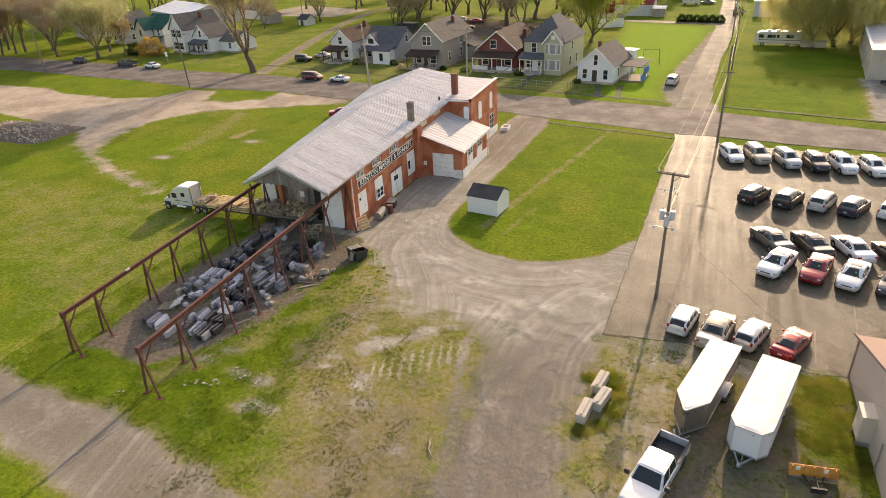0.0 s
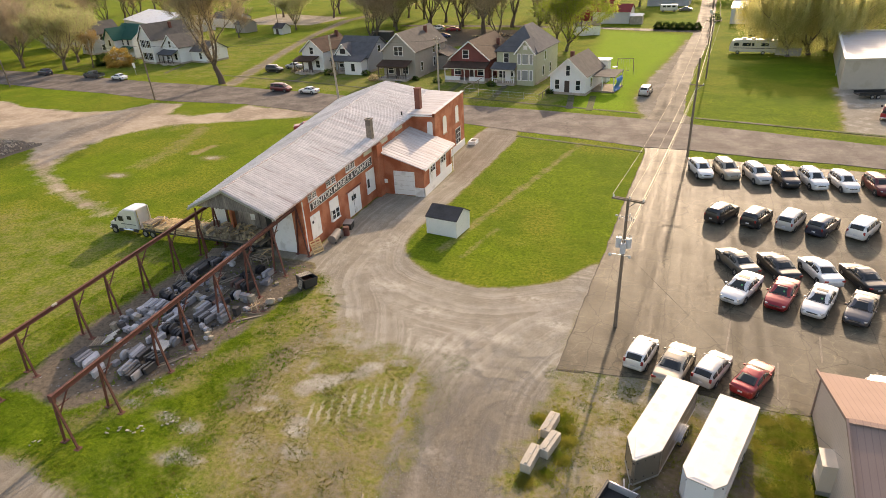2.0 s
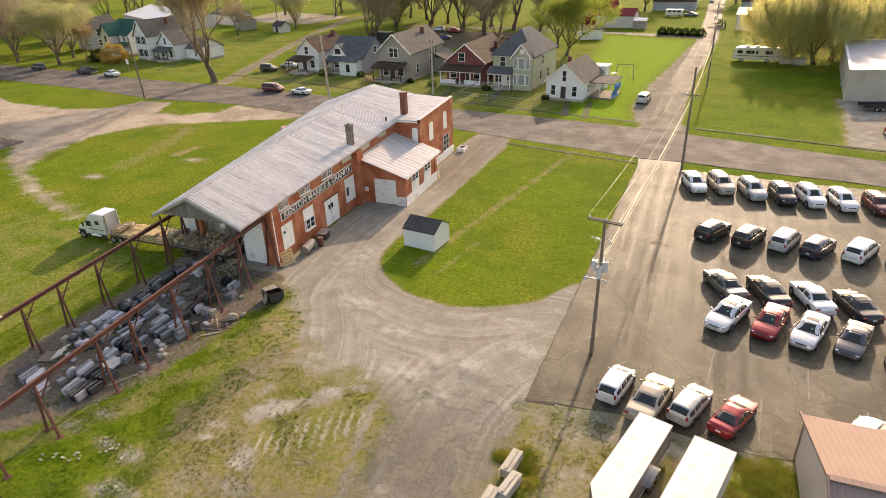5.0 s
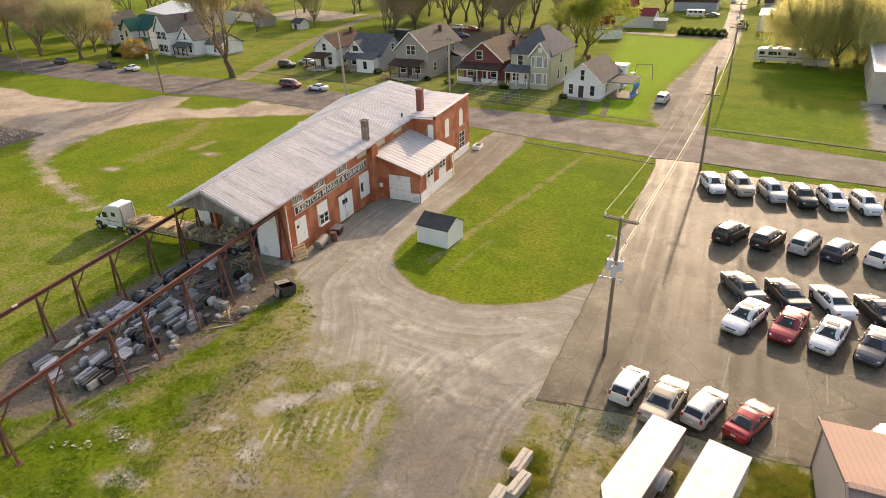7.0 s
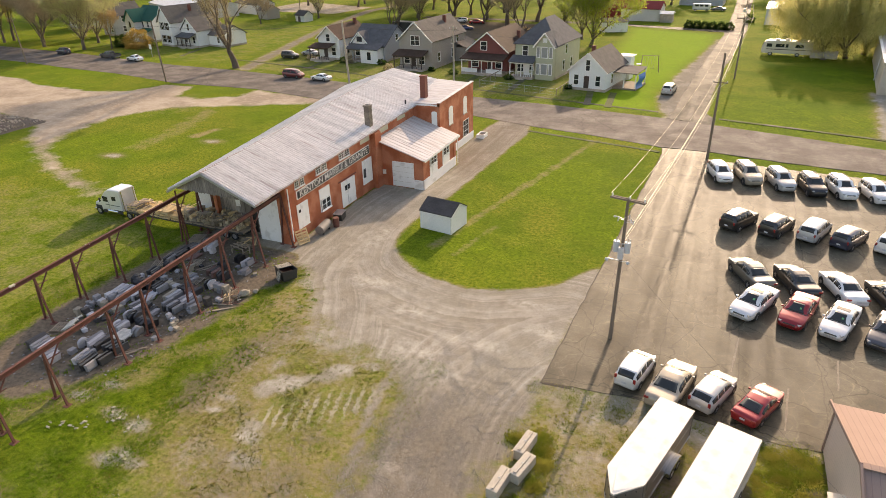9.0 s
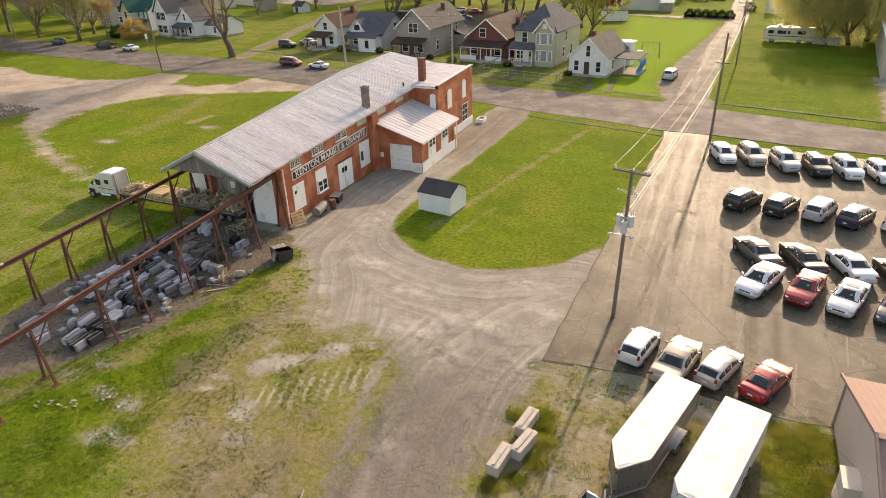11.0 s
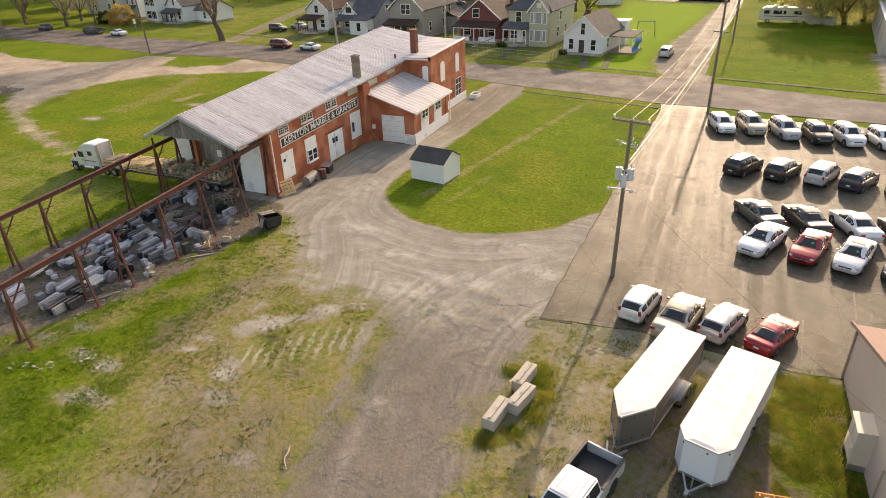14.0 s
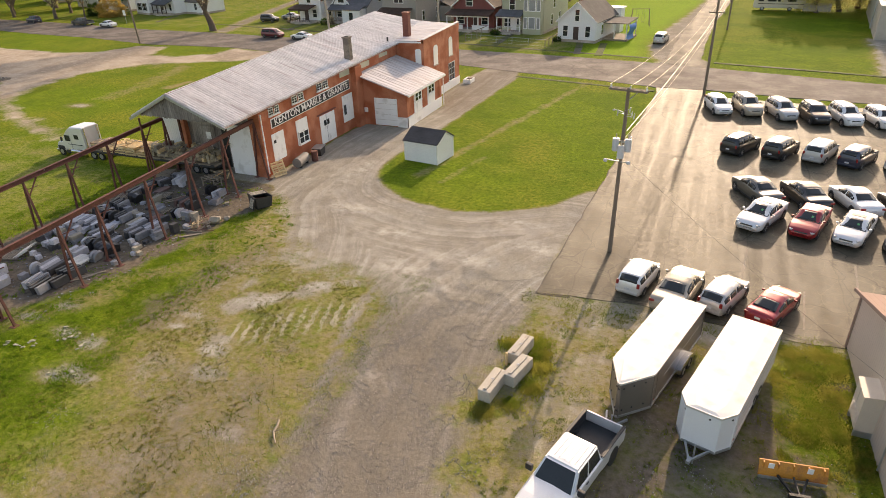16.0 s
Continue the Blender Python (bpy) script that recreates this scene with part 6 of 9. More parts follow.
def pallet(m, label, material=M_WOOD_Y, group="pallets", boards=7, name="pallet"):
    p = thing(name, m, label, "pallet", group)
    for yy in (-0.55, 0, 0.55):
        part("runner", box(1.2, 0.07, 0.1, 0, yy, 0), material, p)
    for j in range(boards):
        part("slat", box(0.1, 1.2, 0.022, -0.53 + 1.06 * j / (boards - 1), 0, 0.1), material, p)
    return p


def rough(bm, amp):
    """Corners pushed about, as on a slack wrapping."""
    for v_ in bm.verts:
        v_.co += Vector((rnd.uniform(-amp, amp), rnd.uniform(-amp, amp), rnd.uniform(-amp, amp)))
    return bm


M_BALE = mat("tan_wrapped_stone", (0.40, 0.33, 0.22), 0.9, 0.4, 2.5, other=(0.2, 0.16, 0.11), mix=0.4, rand=0.25)
x = -17.6
for j in range(10):
    xx = -17.6 + j * 1.37
    for s in (-0.5, 0.5):
        yy = -0.42 + s + rnd.uniform(-0.05, 0.05)
        kind = rnd.random()
        if j < 5:
            for lv in range(rnd.choice((4, 5, 6)) + (1 if j in (0, 3) else -1)):
                pallet(pose(xx + rnd.uniform(-0.05, 0.05), yy + rnd.uniform(-0.04, 0.04), 0.975 + 0.125 * lv, 0, 0, rnd.uniform(-4, 4) + 90 * (lv % 2)), "pale wooden pallet stacked on the flatbed", group="pallets on the flatbed", material=M_WOOD_Y if rnd.random() < 0.7 else M_WOOD_G)
        else:
            pallet(pose(xx, yy, 0.975, 0, 0, rnd.uniform(-3, 3)), "pallet under wrapped goods on the flatbed", group="pallets on the flatbed", material=M_WOOD_G)
            for q in range(4):
                for lv in range(3):
                    h = rnd.uniform(0.28, 0.4)
                    if lv and rnd.random() < 0.28 * lv:
                        continue
                    b = thing("wrapped_bundle", pose(xx - 0.47 + 0.31 * q, yy + rnd.uniform(-0.06, 0.06), 1.1 + 0.33 * lv, rnd.uniform(-9, 9), rnd.uniform(-12, 12), rnd.uniform(-34, 34)), "tan strapped bundle standing on a pallet", "bundle", "bundles on the flatbed")
                    part("bundle_body", rough(box(rnd.uniform(0.22, 0.34), rnd.uniform(0.5, 0.95), h if lv else 0.34, 0, 0, 0, bevel=0.06), 0.035), rnd.choice((M_BALE, M_BALE, M_WOOD_Y, M_WOOD_G)), b)
                    part("strap", box(0.29, 0.03, (h if lv else 0.34) + 0.008, 0, 0.2, 0), M_CONC, b)

for j in range(60):
    ob = link("loose_slat", box(rnd.uniform(0.6, 1.2), rnd.uniform(0.08, 0.14), 0.025, 0, 0, 0), M_WOOD_Y if j % 4 else M_WOOD_G)
    xx = rnd.uniform(-17.8, -5.0)
    ob.matrix_world = pose(xx, -0.42 + rnd.uniform(-0.75, 0.75), (1.62 if xx < -11.5 else 1.86) + rnd.uniform(-0.05, 0.16), rnd.uniform(-14, 14), rnd.uniform(-14, 14), rnd.uniform(0, 180))
    tagged(ob, "broken pale slat lying loose on the flatbed load", "slat", "slats on the load")

# ---- stone yard with its crane runway ----
def runway(pts, feet_dx, label):
    """A rail beam carried by pairs of splayed legs. pts: (x, y, z) of the beam over each support."""
    g = thing("crane_runway", pose(0, 0, 0), label, "gantry", "crane runways")
    for a, b in zip(pts, pts[1:]):
        a, b = Vector(a), Vector(b)
        seg = part("rail_beam", beam(a, b + (b - a).normalized() * 0.02, 0.06, 0.26), M_RUST, g, "rusty red steel rail beam")
        part("flange", beam(a + Vector((0, 0, 0.14)), b + Vector((0, 0, 0.14)), 0.2, 0.03), M_RUST, seg)
        part("flange", beam(a - Vector((0, 0, 0.14)), b - Vector((0, 0, 0.14)), 0.2, 0.03), M_RUST, seg)
    for k, (x, y, z) in enumerate(pts):
        top = Vector((x, y, z - 0.2))
        for s in (0, 1):
            foot = Vector((x + feet_dx[s], y + 0.12 * (1 - 2 * s), 0))
            leg = part("leg", beam(foot, top, 0.12, 0.12, up=(0, 1, 0)), M_RUST, g, "rusty splayed steel leg")
            part("foot_plate", box(0.4, 0.4, 0.04, foot.x, foot.y, -0.02), M_RUST, leg)
        if k + 1 < len(pts):
            part("brace", beam(top - Vector((0, 0, 1.2)), Vector((x, y + 1.0, z - 0.15)), 0.07, 0.07), M_RUST, g)
            part("tie", beam(top - Vector((0, 0, 0.55)), Vector((x, y + 0.9, z - 0.75)), 0.05, 0.05), M_RUST, g)
    part("end_stop", box(0.36, 0.2, 0.5, pts[0][0], pts[0][1], pts[0][2] - 0.3), M_RUST, g)
    return g


def along(y, y0, z0, y1, z1, x0, x1):
    t = (y - y0) / (y1 - y0)
    return (x0 + (x1 - x0) * t, y, z0 + (z1 - z0) * t)


runway([along(y, -26.2, 3.55, -0.4, 4.85, -0.45, -0.35) for y in (-26.2, -22.9, -18.5, -15.8, -11.9, -8.1, -4.3, -0.4)], (-0.6, 0.75), "rusty red crane runway on splayed legs over the stones")
runway([along(y, -24.5, 3.35, -0.8, 4.45, -9.2, -9.5) for y in (-24.5, -21.8, -17.0, -14.0, -10.5, -6.8, -3.2, -0.8)], (-0.55, 0.65), "dark rusted crane runway beside the lawn")
for x, y, z in ((-9.15, -18.6, 3.55), (-9.5, -12.3, 3.7)):
    tk = thing("rail_clamp", pose(x, y, z + 0.2, 0, 0, 10), "pale worn clamp on the runway beam", "clamp", "rail clamps")
    part("jaw", box(0.16, 0.42, 0.12, 0, 0, 0.0, bevel=0.02), M_CONC, tk)
    part("pin", tube((-0.2, 0, 0.06), (0.2, 0, 0.06), 0.03), M_STEEL, tk)

# grave-marker blanks and slabs, standing in rows and lying about
M_GRANITE = [mat("grey_granite", (0.25, 0.242, 0.252), 0.7, 0.2, 4, rand=0.18, bscale=60), mat("dark_granite", (0.022, 0.021, 0.023), 0.35, 0.2, 4, rand=0.2, bscale=60),
             mat("pale_granite", (0.47, 0.455, 0.475), 0.75, 0.2, 4, rand=0.15, bscale=60), mat("rose_granite", (0.17, 0.095, 0.08), 0.6, 0.2, 4, rand=0.15, bscale=60), mat("charcoal_granite", (0.05, 0.047, 0.048), 0.6, 0.2, 4, rand=0.25, bscale=60),
             mat("tan_limestone", (0.32, 0.28, 0.22), 0.85, 0.25, 3, rand=0.15, bscale=40)]
STONES = {}
SIZES = {"long": (0.26, 1.35, 0.46), "slab": (0.24, 1.0, 0.48), "base": (0.36, 0.8, 0.26), "block": (0.4, 0.48, 0.34), "flat": (0.62, 1.25, 0.14), "cube": (0.3, 0.32, 0.26), "serp": (0.2, 0.82, 0.62), "round": (0.2, 0.7, 0.66)}


def stone_mesh(kind, mi):
    if (kind, mi) in STONES:
        return STONES[kind, mi]
    a, b, c = SIZES[kind]
    if kind == "serp":
        pts = [(-b / 2, 0), (b / 2, 0), (b / 2, c * 0.82), (b * 0.34, c * 0.9), (b * 0.14, c), (-b * 0.14, c), (-b * 0.34, c * 0.9), (-b / 2, c * 0.82)]
        bm = prism(pts, -a / 2, a / 2, "x")
    elif kind == "round":
        pts = [(-b / 2, 0), (b / 2, 0)] + [(b / 2 * math.cos(math.pi * j / 8), c * 0.55 + c * 0.45 * math.sin(math.pi * j / 8)) for j in range(9)]
        bm = prism(pts, -a / 2, a / 2, "x")
    else:
        # rough-hewn edges: a box with uneven corners
        bm = box(a, b, c, bevel=0.014)
        rr = random.Random(mi * 7 + len(kind))
        for v_ in bm.verts:
            if v_.co.z > 0.02:
                v_.co += Vector((rr.uniform(-1, 1), rr.uniform(-1, 1), rr.uniform(-1, 1))) * 0.008
    me4 = bpy.data.meshes.new(kind)
    bm.to_mesh(me4)
    bm.free()
    me4.materials.append(M_GRANITE[mi])
    STONES[kind, mi] = me4
    return me4


NAMES = {"serp": "upright_marker", "slab": "granite_slab", "long": "long_slab", "base": "granite_base", "round": "round_top_marker", "block": "stone_block", "flat": "flat_marker", "cube": "stone_cube"}
TONES = ["grey granite", "black granite", "pale granite", "rose granite", "charcoal granite", "tan limestone"]
rnd = random.Random(21)


def stone(kind, mi, x, y, rz, z=0.0, ry=0.0):
    ob = new(NAMES[kind], stone_mesh(kind, mi))
    ob.matrix_world = pose(x, y, z, 0, ry, rz)
    tagged(ob, "%s %s in the stone yard" % (TONES[mi], NAMES[kind].replace("_", " ")), "stone", "stones in the yard")


# middle of each row, how many, kind, tones in order, lean in degrees
PILES = (
    (-6.7, -19.4, "long", (4, 4, 0, 0, 2, 2), 5), (-4.7, -20.2, "slab", (0, 2, 2), 6), (-4.1, -19.3, "block", (0,), 0), (-2.1, -19.5, "long", (2, 0, 4, 1, 0), -12), (-1.2, -19.1, "slab", (1, 4), -10), (-4.1, -18.4, "round", (2,), 8),
    (-3.4, -17.8, "long", (0, 2, 0, 4), 9), (-1.6, -17.8, "slab", (4, 1, 1, 4), -8), (-2.3, -16.5, "flat", (0,), 0), (-3.5, -15.9, "slab", (2, 0, 2), 6), (-1.8, -15.8, "round", (0, 0), 18),
    (-2.0, -14.8, "serp", (1, 1, 4, 1, 1), 10), (-3.5, -14.5, "serp", (2, 4, 1, 4), -6), (-0.7, -13.7, "cube", (0, 2, 5), 0), (-6.5, -15.5, "block", (0, 2, 0, 4), 0), (-7.7, -15.7, "block", (5,), 0), (-7.9, -14.6, "cube", (2, 0), 0),
    (-7.3, -14.1, "block", (0, 2, 5, 2), 0), (-6.7, -13.4, "block", (2, 2, 0, 2), 0), (-6.4, -12.9, "base", (0, 2), 0), (-5.7, -14.3, "base", (0, 5, 0), 0), (-7.1, -12.1, "long", (2, 2, 0, 2, 0), 4), (-5.7, -12.2, "slab", (0, 2, 4), 4), (-7.0, -10.6, "serp", (4, 1, 1, 4, 1, 1, 1, 4), 12), (-7.6, -10.2, "slab", (2, 0), 4),
    (-4.7, -12.5, "flat", (2,), 0), (-5.0, -11.4, "flat", (2,), 0), (-3.1, -13.3, "base", (0, 4, 0), 0), (-4.4, -13.4, "slab", (0, 4, 2), 6), (-5.0, -10.6, "slab", (4, 4, 0), -5), (-4.2, -9.9, "block", (5, 5, 2, 5), 0), (-3.0, -11.2, "long", (5, 2, 0), 3),
    (-2.0, -12.4, "slab", (0, 4, 0, 4, 0), 10), (-1.4, -11.3, "long", (0, 2, 0, 0), 6), (-0.4, -12.0, "base", (0, 0), 0), (-3.0, -9.9, "slab", (4, 1, 4), 8), (-2.1, -10.1, "slab", (3, 3, 4), 8), (-1.5, -8.8, "serp", (1, 2), -14), (-7.2, -8.9, "slab", (4, 1, 4, 0), -6), (-6.2, -9.4, "block", (4, 0), 0),
    (-7.0, -7.5, "serp", (1, 4, 1, 1), 8), (-8.0, -6.6, "slab", (4, 0), 4), (-7.9, -5.5, "long", (4, 1, 4), 6), (-7.6, -4.2, "slab", (4, 1, 0, 4), 8), (-6.5, -5.4, "flat", (3,), 0), (-7.3, -2.7, "block", (2, 0, 2, 0), 0), (-6.4, -3.3, "long", (2, 2), 0), (-5.6, -4.2, "block", (2,), 0), (-5.2, -7.3, "base", (0, 5), 0),
    (-2.8, -7.0, "slab", (3, 4, 3), 8), (-2.8, -5.9, "serp", (1, 1, 4), 10), (-1.5, -7.3, "serp", (1, 4, 1), -8), (-2.3, -4.5, "serp", (1, 1), 6), (-1.2, -4.7, "slab", (2, 0), 0), (-0.2, -9.1, "block", (5, 0, 5), 0), (0.2, -11.1, "block", (4,), 0), (0.6, -10.2, "cube", (2, 0), 0), (-0.1, -16.1, "cube", (0,), 0), (0.3, -14.5, "cube", (2, 5), 0), (-5.7, -17.0, "cube", (0, 2), 0), (-0.5, -6.0, "base", (0, 0), 0), (-4.0, -8.3, "base", (5, 0, 0), 0))
for x, y, kind, tones, lean_ in PILES:
    gap = SIZES[kind][0] + (0.09 if lean_ else 0.06)
    n = len(tones)
    a = radians(-9 + rnd.uniform(-5, 5))
    face = rnd.uniform(-7, 7)
    for j, mi in enumerate(tones):
        k = j - (n - 1) / 2
        px, py = x + k * gap * math.cos(a), y + k * gap * math.sin(a)
        stone(kind, mi, px + rnd.uniform(-0.025, 0.025), py + rnd.uniform(-0.16, 0.16), face + rnd.uniform(-5, 5), 0.0, lean_ + rnd.uniform(-3, 3) if lean_ else 0)
        if kind in ("block", "base", "flat", "cube") and rnd.random() < 0.45:
            stone(kind, tones[rnd.randrange(n)], px, py + rnd.uniform(-0.1, 0.1), face + rnd.uniform(-20, 20), SIZES[kind][2])
for j in range(26):
    stone("cube", rnd.choice((0, 2, 0, 4, 5)), rnd.uniform(-7.5, 1.2), rnd.uniform(-19.5, -4), rnd.uniform(0, 180), -0.1)
# stone chips and spalls trodden into the yard
bm = bmesh.new()
for j in range(300):
    s_ = rnd.uniform(0.03, 0.09)
    bmesh.ops.create_cube(bm, size=1, matrix=pose(rnd.uniform(-8.2, 1.6), rnd.uniform(-22.5, -2), 0.0, rnd.uniform(-20, 20), rnd.uniform(-20, 20), rnd.uniform(0, 90)) @ Matrix.Diagonal((s_ * 1.5, s_, s_ * 0.6, 1)))
tagged(link("stone_chips", bm, M_GRANITE[0]), "pale granite chips scattered over the yard soil", "stone chips", kind="stuff")
# pallets among the stones
pallet(pose(-6.9, -16.9, 0.25, 0, -28, 24), "whitish broken pallet tilted on its edge", M_WHITE_WOOD, "pallets in the yard")
for x, y, a, m_, lab in ((-7.5, -17.3, 20, M_WOOD_G, "grey pallet at the edge of the stones"), (-8.4, -7.3, 25, M_WOOD_G, "grey pallet among the stones"), (-8.4, -5.9, 12, M_WOOD_G, "grey pallet among the stones"), (-3.4, -8.6, 8, M_WOOD_G, "weathered pallet among the stones"), (-5.6, -6.2, 15, M_WOOD_G, "weathered pallet among the stones")):
    pallet(pose(x, y, 0.0, 0, 0, a), lab, m_, "pallets in the yard")
for z in (0, 0.125, 0.25, 0.375):
    pallet(pose(-8.4, -2.75, z, 0, 0, 5 + 30 * z), "stacked grey pallet beside the lorry", M_WOOD_G, "pallets in the yard")
pallet(pose(-2.35, -16.5, 0.145, 0, 0, 4), "pale slatted pallet lying on a slab", M_WHITE_WOOD, "pallets in the yard", 9)
for px, py, tilt, a, w_ in ((0.62, 0.72, 70, 72, 1.15), (0.92, 0.38, 60, 66, 1.05)):
    p = thing("pallet", pose(px, py, 0.0, tilt, 0, a), "yellow timber pallet leaning against the brick wall", "pallet", "pallets in the yard")
    for u in (-0.5, 0, 0.5):
        part("runner", box(0.075, w_, 0.09, u * w_, w_ / 2, 0.022), M_WOOD_Y, p)
    for v in (0.06, 0.35, 0.65, 0.94):
        part("slat", box(w_ * 1.06, 0.1, 0.022, 0, v * w_, 0.112), M_WOOD_Y, p)
    for v in (0.1, 0.5, 0.9):
        part("bottom_slat", box(w_ * 1.06, 0.1, 0.022, 0, v * w_, 0), M_WOOD_Y, p)
tb = thing("trestle", pose(-3.2, -3.2, 0, 0, 0, -12), "grey steel trestle frame standing in the yard", "trestle")
for sx in (-0.75, 0.75):
    for sy in (-0.35, 0.35):
        part("leg", box(0.07, 0.07, 0.7, sx, sy, 0), M_WOOD_G, tb)
    part("rung", box(0.06, 0.7, 0.06, sx, 0, 0.35), M_WOOD_G, tb)
for sy in (-0.35, 0, 0.35):
    part("rail", box(1.7, 0.07, 0.06, 0, sy, 0.7), M_WOOD_G, tb)
for x, y, ln, a, m_ in ((-4.1, -6.0, 2.6, 62, M_WOOD_G), (-3.8, -6.3, 2.2, 58, M_WOOD_G), (1.6, -11.1, 1.5, 40, M_WOOD_G), (-0.7, -18.1, 2.0, 55, M_WOOD_G), (-0.5, -17.5, 1.8, 48, M_WOOD_G), (1.0, -10.6, 1.9, 15, M_WOOD_G)):
    ob = link("plank", box(ln, 0.16, 0.045, 0, 0, 0, bevel=0.006), m_)
    ob.matrix_world = pose(x, y, 0.0, 0, 0, a)
    tagged(ob, "loose weathered plank lying between the stones", "plank", "loose planks")
# scrap heap and boulders by the drive
for j in range(22):
    s = tube((0, 0, 0), (rnd.uniform(0.5, 1.5), 0, 0), rnd.uniform(0.02, 0.05), rnd.uniform(0.015, 0.04), sides=6)
    ob = link("scrap_timber", s, M_RUST if j % 3 == 0 else M_WOOD_G if j % 4 else M_WOOD_Y)
    ob.matrix_world = pose(1.3 + rnd.uniform(-0.8, 0.6), -9.9 + rnd.uniform(-0.7, 0.7), 0.05 + 0.05 * (j % 5), 0, rnd.uniform(-14, 4), rnd.uniform(0, 180))
    tagged(ob, "short length of weathered scrap on the heap", "scrap", "scrap heap")
for x, y, r, h in ((1.9, -8.9, 0.5, 0.62), (2.35, -8.2, 0.3, 0.34), (1.5, -8.5, 0.26, 0.3), (2.0, -9.7, 0.2, 0.2)):
    bm = bmesh.new()
    bmesh.ops.create_icosphere(bm, subdivisions=2, radius=1)
    for v_ in bm.verts:
        f_ = 0.85 + 0.4 * noise.noise(v_.co * 1.6 + Vector((x * 3, y * 3, 0)))
        v_.co = Vector((v_.co.x * r * f_, v_.co.y * r * 0.8 * f_, max(-0.05, v_.co.z * h * 0.6 * f_ + h * 0.4)))
    ob = link("boulder", bm, M_GRANITE[5])
    ob.matrix_world = pose(x, y, 0, 0, 0, 30 * x)
    tagged(ob, "rough tan boulder beside the scrap heap", "boulder", "boulders")
# crooked dead branch on the yard
bm = bmesh.new()
ends_ = [Vector((18.1, -24.1, 0.05)), Vector((18.25, -24.4, 0.08)), Vector((18.3, -24.75, 0.07)), Vector((18.5, -25.0, 0.09)), Vector((18.75, -25.25, 0.05))]
for j, (a, b) in enumerate(zip(ends_, ends_[1:])):
    tube(a, b, 0.06 - 0.007 * j, 0.053 - 0.007 * j, bm, sides=7)
tube(ends_[2], ends_[2] + Vector((0.22, 0.1, 0.06)), 0.03, 0.012, bm, sides=5)
tagged(link("dead_branch", bm, M_WOOD_G), "crooked dead branch lying on the bare yard", "branch")

# loose timber and broken slats at the end of the flatbed
for j in range(22):
    ob = link("loose_slat", box(rnd.uniform(0.8, 1.5), rnd.uniform(0.07, 0.12), 0.03, 0, 0, 0), M_WOOD_G if j % 3 else M_WOOD_Y)
    ob.matrix_world = pose(-3.9 + rnd.uniform(-0.5, 0.7), -1.6 + rnd.uniform(-0.8, 0.6), 0.03 + 0.045 * (j // 2), rnd.uniform(-4, 4), rnd.uniform(-7, 7), rnd.uniform(0, 180))
    tagged(ob, "loose broken pallet slat on the heap by the flatbed", "slat", "loose slats")
# black refuse skip
M_TANK = mat("dull_grey_tank_paint", (0.17, 0.16, 0.15), 0.7, 0.25, 2)
dp = thing("refuse_skip", pose(3.2, -5.3, 0, 0, 0, -28) @ Matrix.Scale(0.8, 4), "open black refuse skip with worn slatted lids", "skip")
part("floor", box(1.8, 1.35, 0.05, 0, -0.08, 0.12), M_PLASTIC, dp)
for s in (-0.9, 0.87):
    part("end_wall", prism([(-0.75, 0.12), (0.6, 0.12), (0.8, 1.05), (-0.8, 1.2)], s, s + 0.03, "x"), M_PLASTIC, dp)
part("back_wall", slab([(-0.87, -0.75, 0.12), (0.87, -0.75, 0.12), (0.87, -0.8, 1.2), (-0.87, -0.8, 1.2)], 0.03), M_PLASTIC, dp)
part("front_wall", slab([(-0.87, 0.6, 0.12), (0.87, 0.6, 0.12), (0.87, 0.8, 1.05), (-0.87, 0.8, 1.05)], 0.03), M_PLASTIC, dp)
for y_, z_ in ((-0.8, 1.2), (0.8, 1.05)):
    part("rim", beam((-0.92, y_, z_), (0.92, y_, z_), 0.07, 0.06), M_PLASTIC, dp)
part("refuse", box(1.6, 1.3, 0.35, 0, 0, 0.3, bevel=0.1), M_RUST, dp, "dark rubbish inside the skip")
lid = part("lid", slab([(-0.9, -0.85, 1.25), (0.0, -0.85, 1.25), (0.0, 0.78, 1.11), (-0.9, 0.78, 1.11)], 0.04), M_PLASTIC, dp, "black plastic lid with pale worn ribs")
for q in range(6):
    part("lid_rib", beam((-0.8 + 0.14 * q, -0.75, 1.265), (-0.8 + 0.14 * q, 0.66, 1.145), 0.06, 0.02), M_CONC, lid)
back_lid = part("lid", slab([(0.05, -0.92, 1.22), (0.9, -0.92, 1.22), (0.9, -1.25, 0.2), (0.05, -1.25, 0.2)], 0.04), M_PLASTIC, dp, "lid hanging open behind the skip")
for q in range(5):
    part("lid_rib", beam((0.2 + 0.14 * q, -0.97, 1.15), (0.2 + 0.14 * q, -1.25, 0.3), 0.06, 0.02), M_CONC, back_lid)
for s in (-0.7, 0.7):
    for q in (-0.4, 0.4):
        part("caster", tube((s - 0.04, q, 0.07), (s + 0.04, q, 0.07), 0.07), M_RUBBER, dp)
# tank, drum and sacks by the wall
tk = thing("oil_tank", pose(1.15, 3.2, 0, 0, 0, 8), "grey cylindrical oil tank lying by the brick wall", "tank")
part("shell", tube((0, -0.9, 0.5), (0, 0.9, 0.5), 0.42, sides=18), M_TANK, tk)
for q in (-0.6, 0.6):
    part("saddle", box(0.6, 0.12, 0.3, 0, q, 0), M_PLASTIC, tk)
dr = thing("oil_drum", pose(1.6, 4.6, 0), "dark rusty oil drum standing by the wall", "drum")
part("shell", tube((0, 0, 0), (0, 0, 0.9), 0.29, sides=18), M_RUST, dr)
for q in (0.3, 0.6):
    part("hoop", tube((0, 0, q), (0, 0, q + 0.03), 0.305, sides=18), M_RUST, dr)
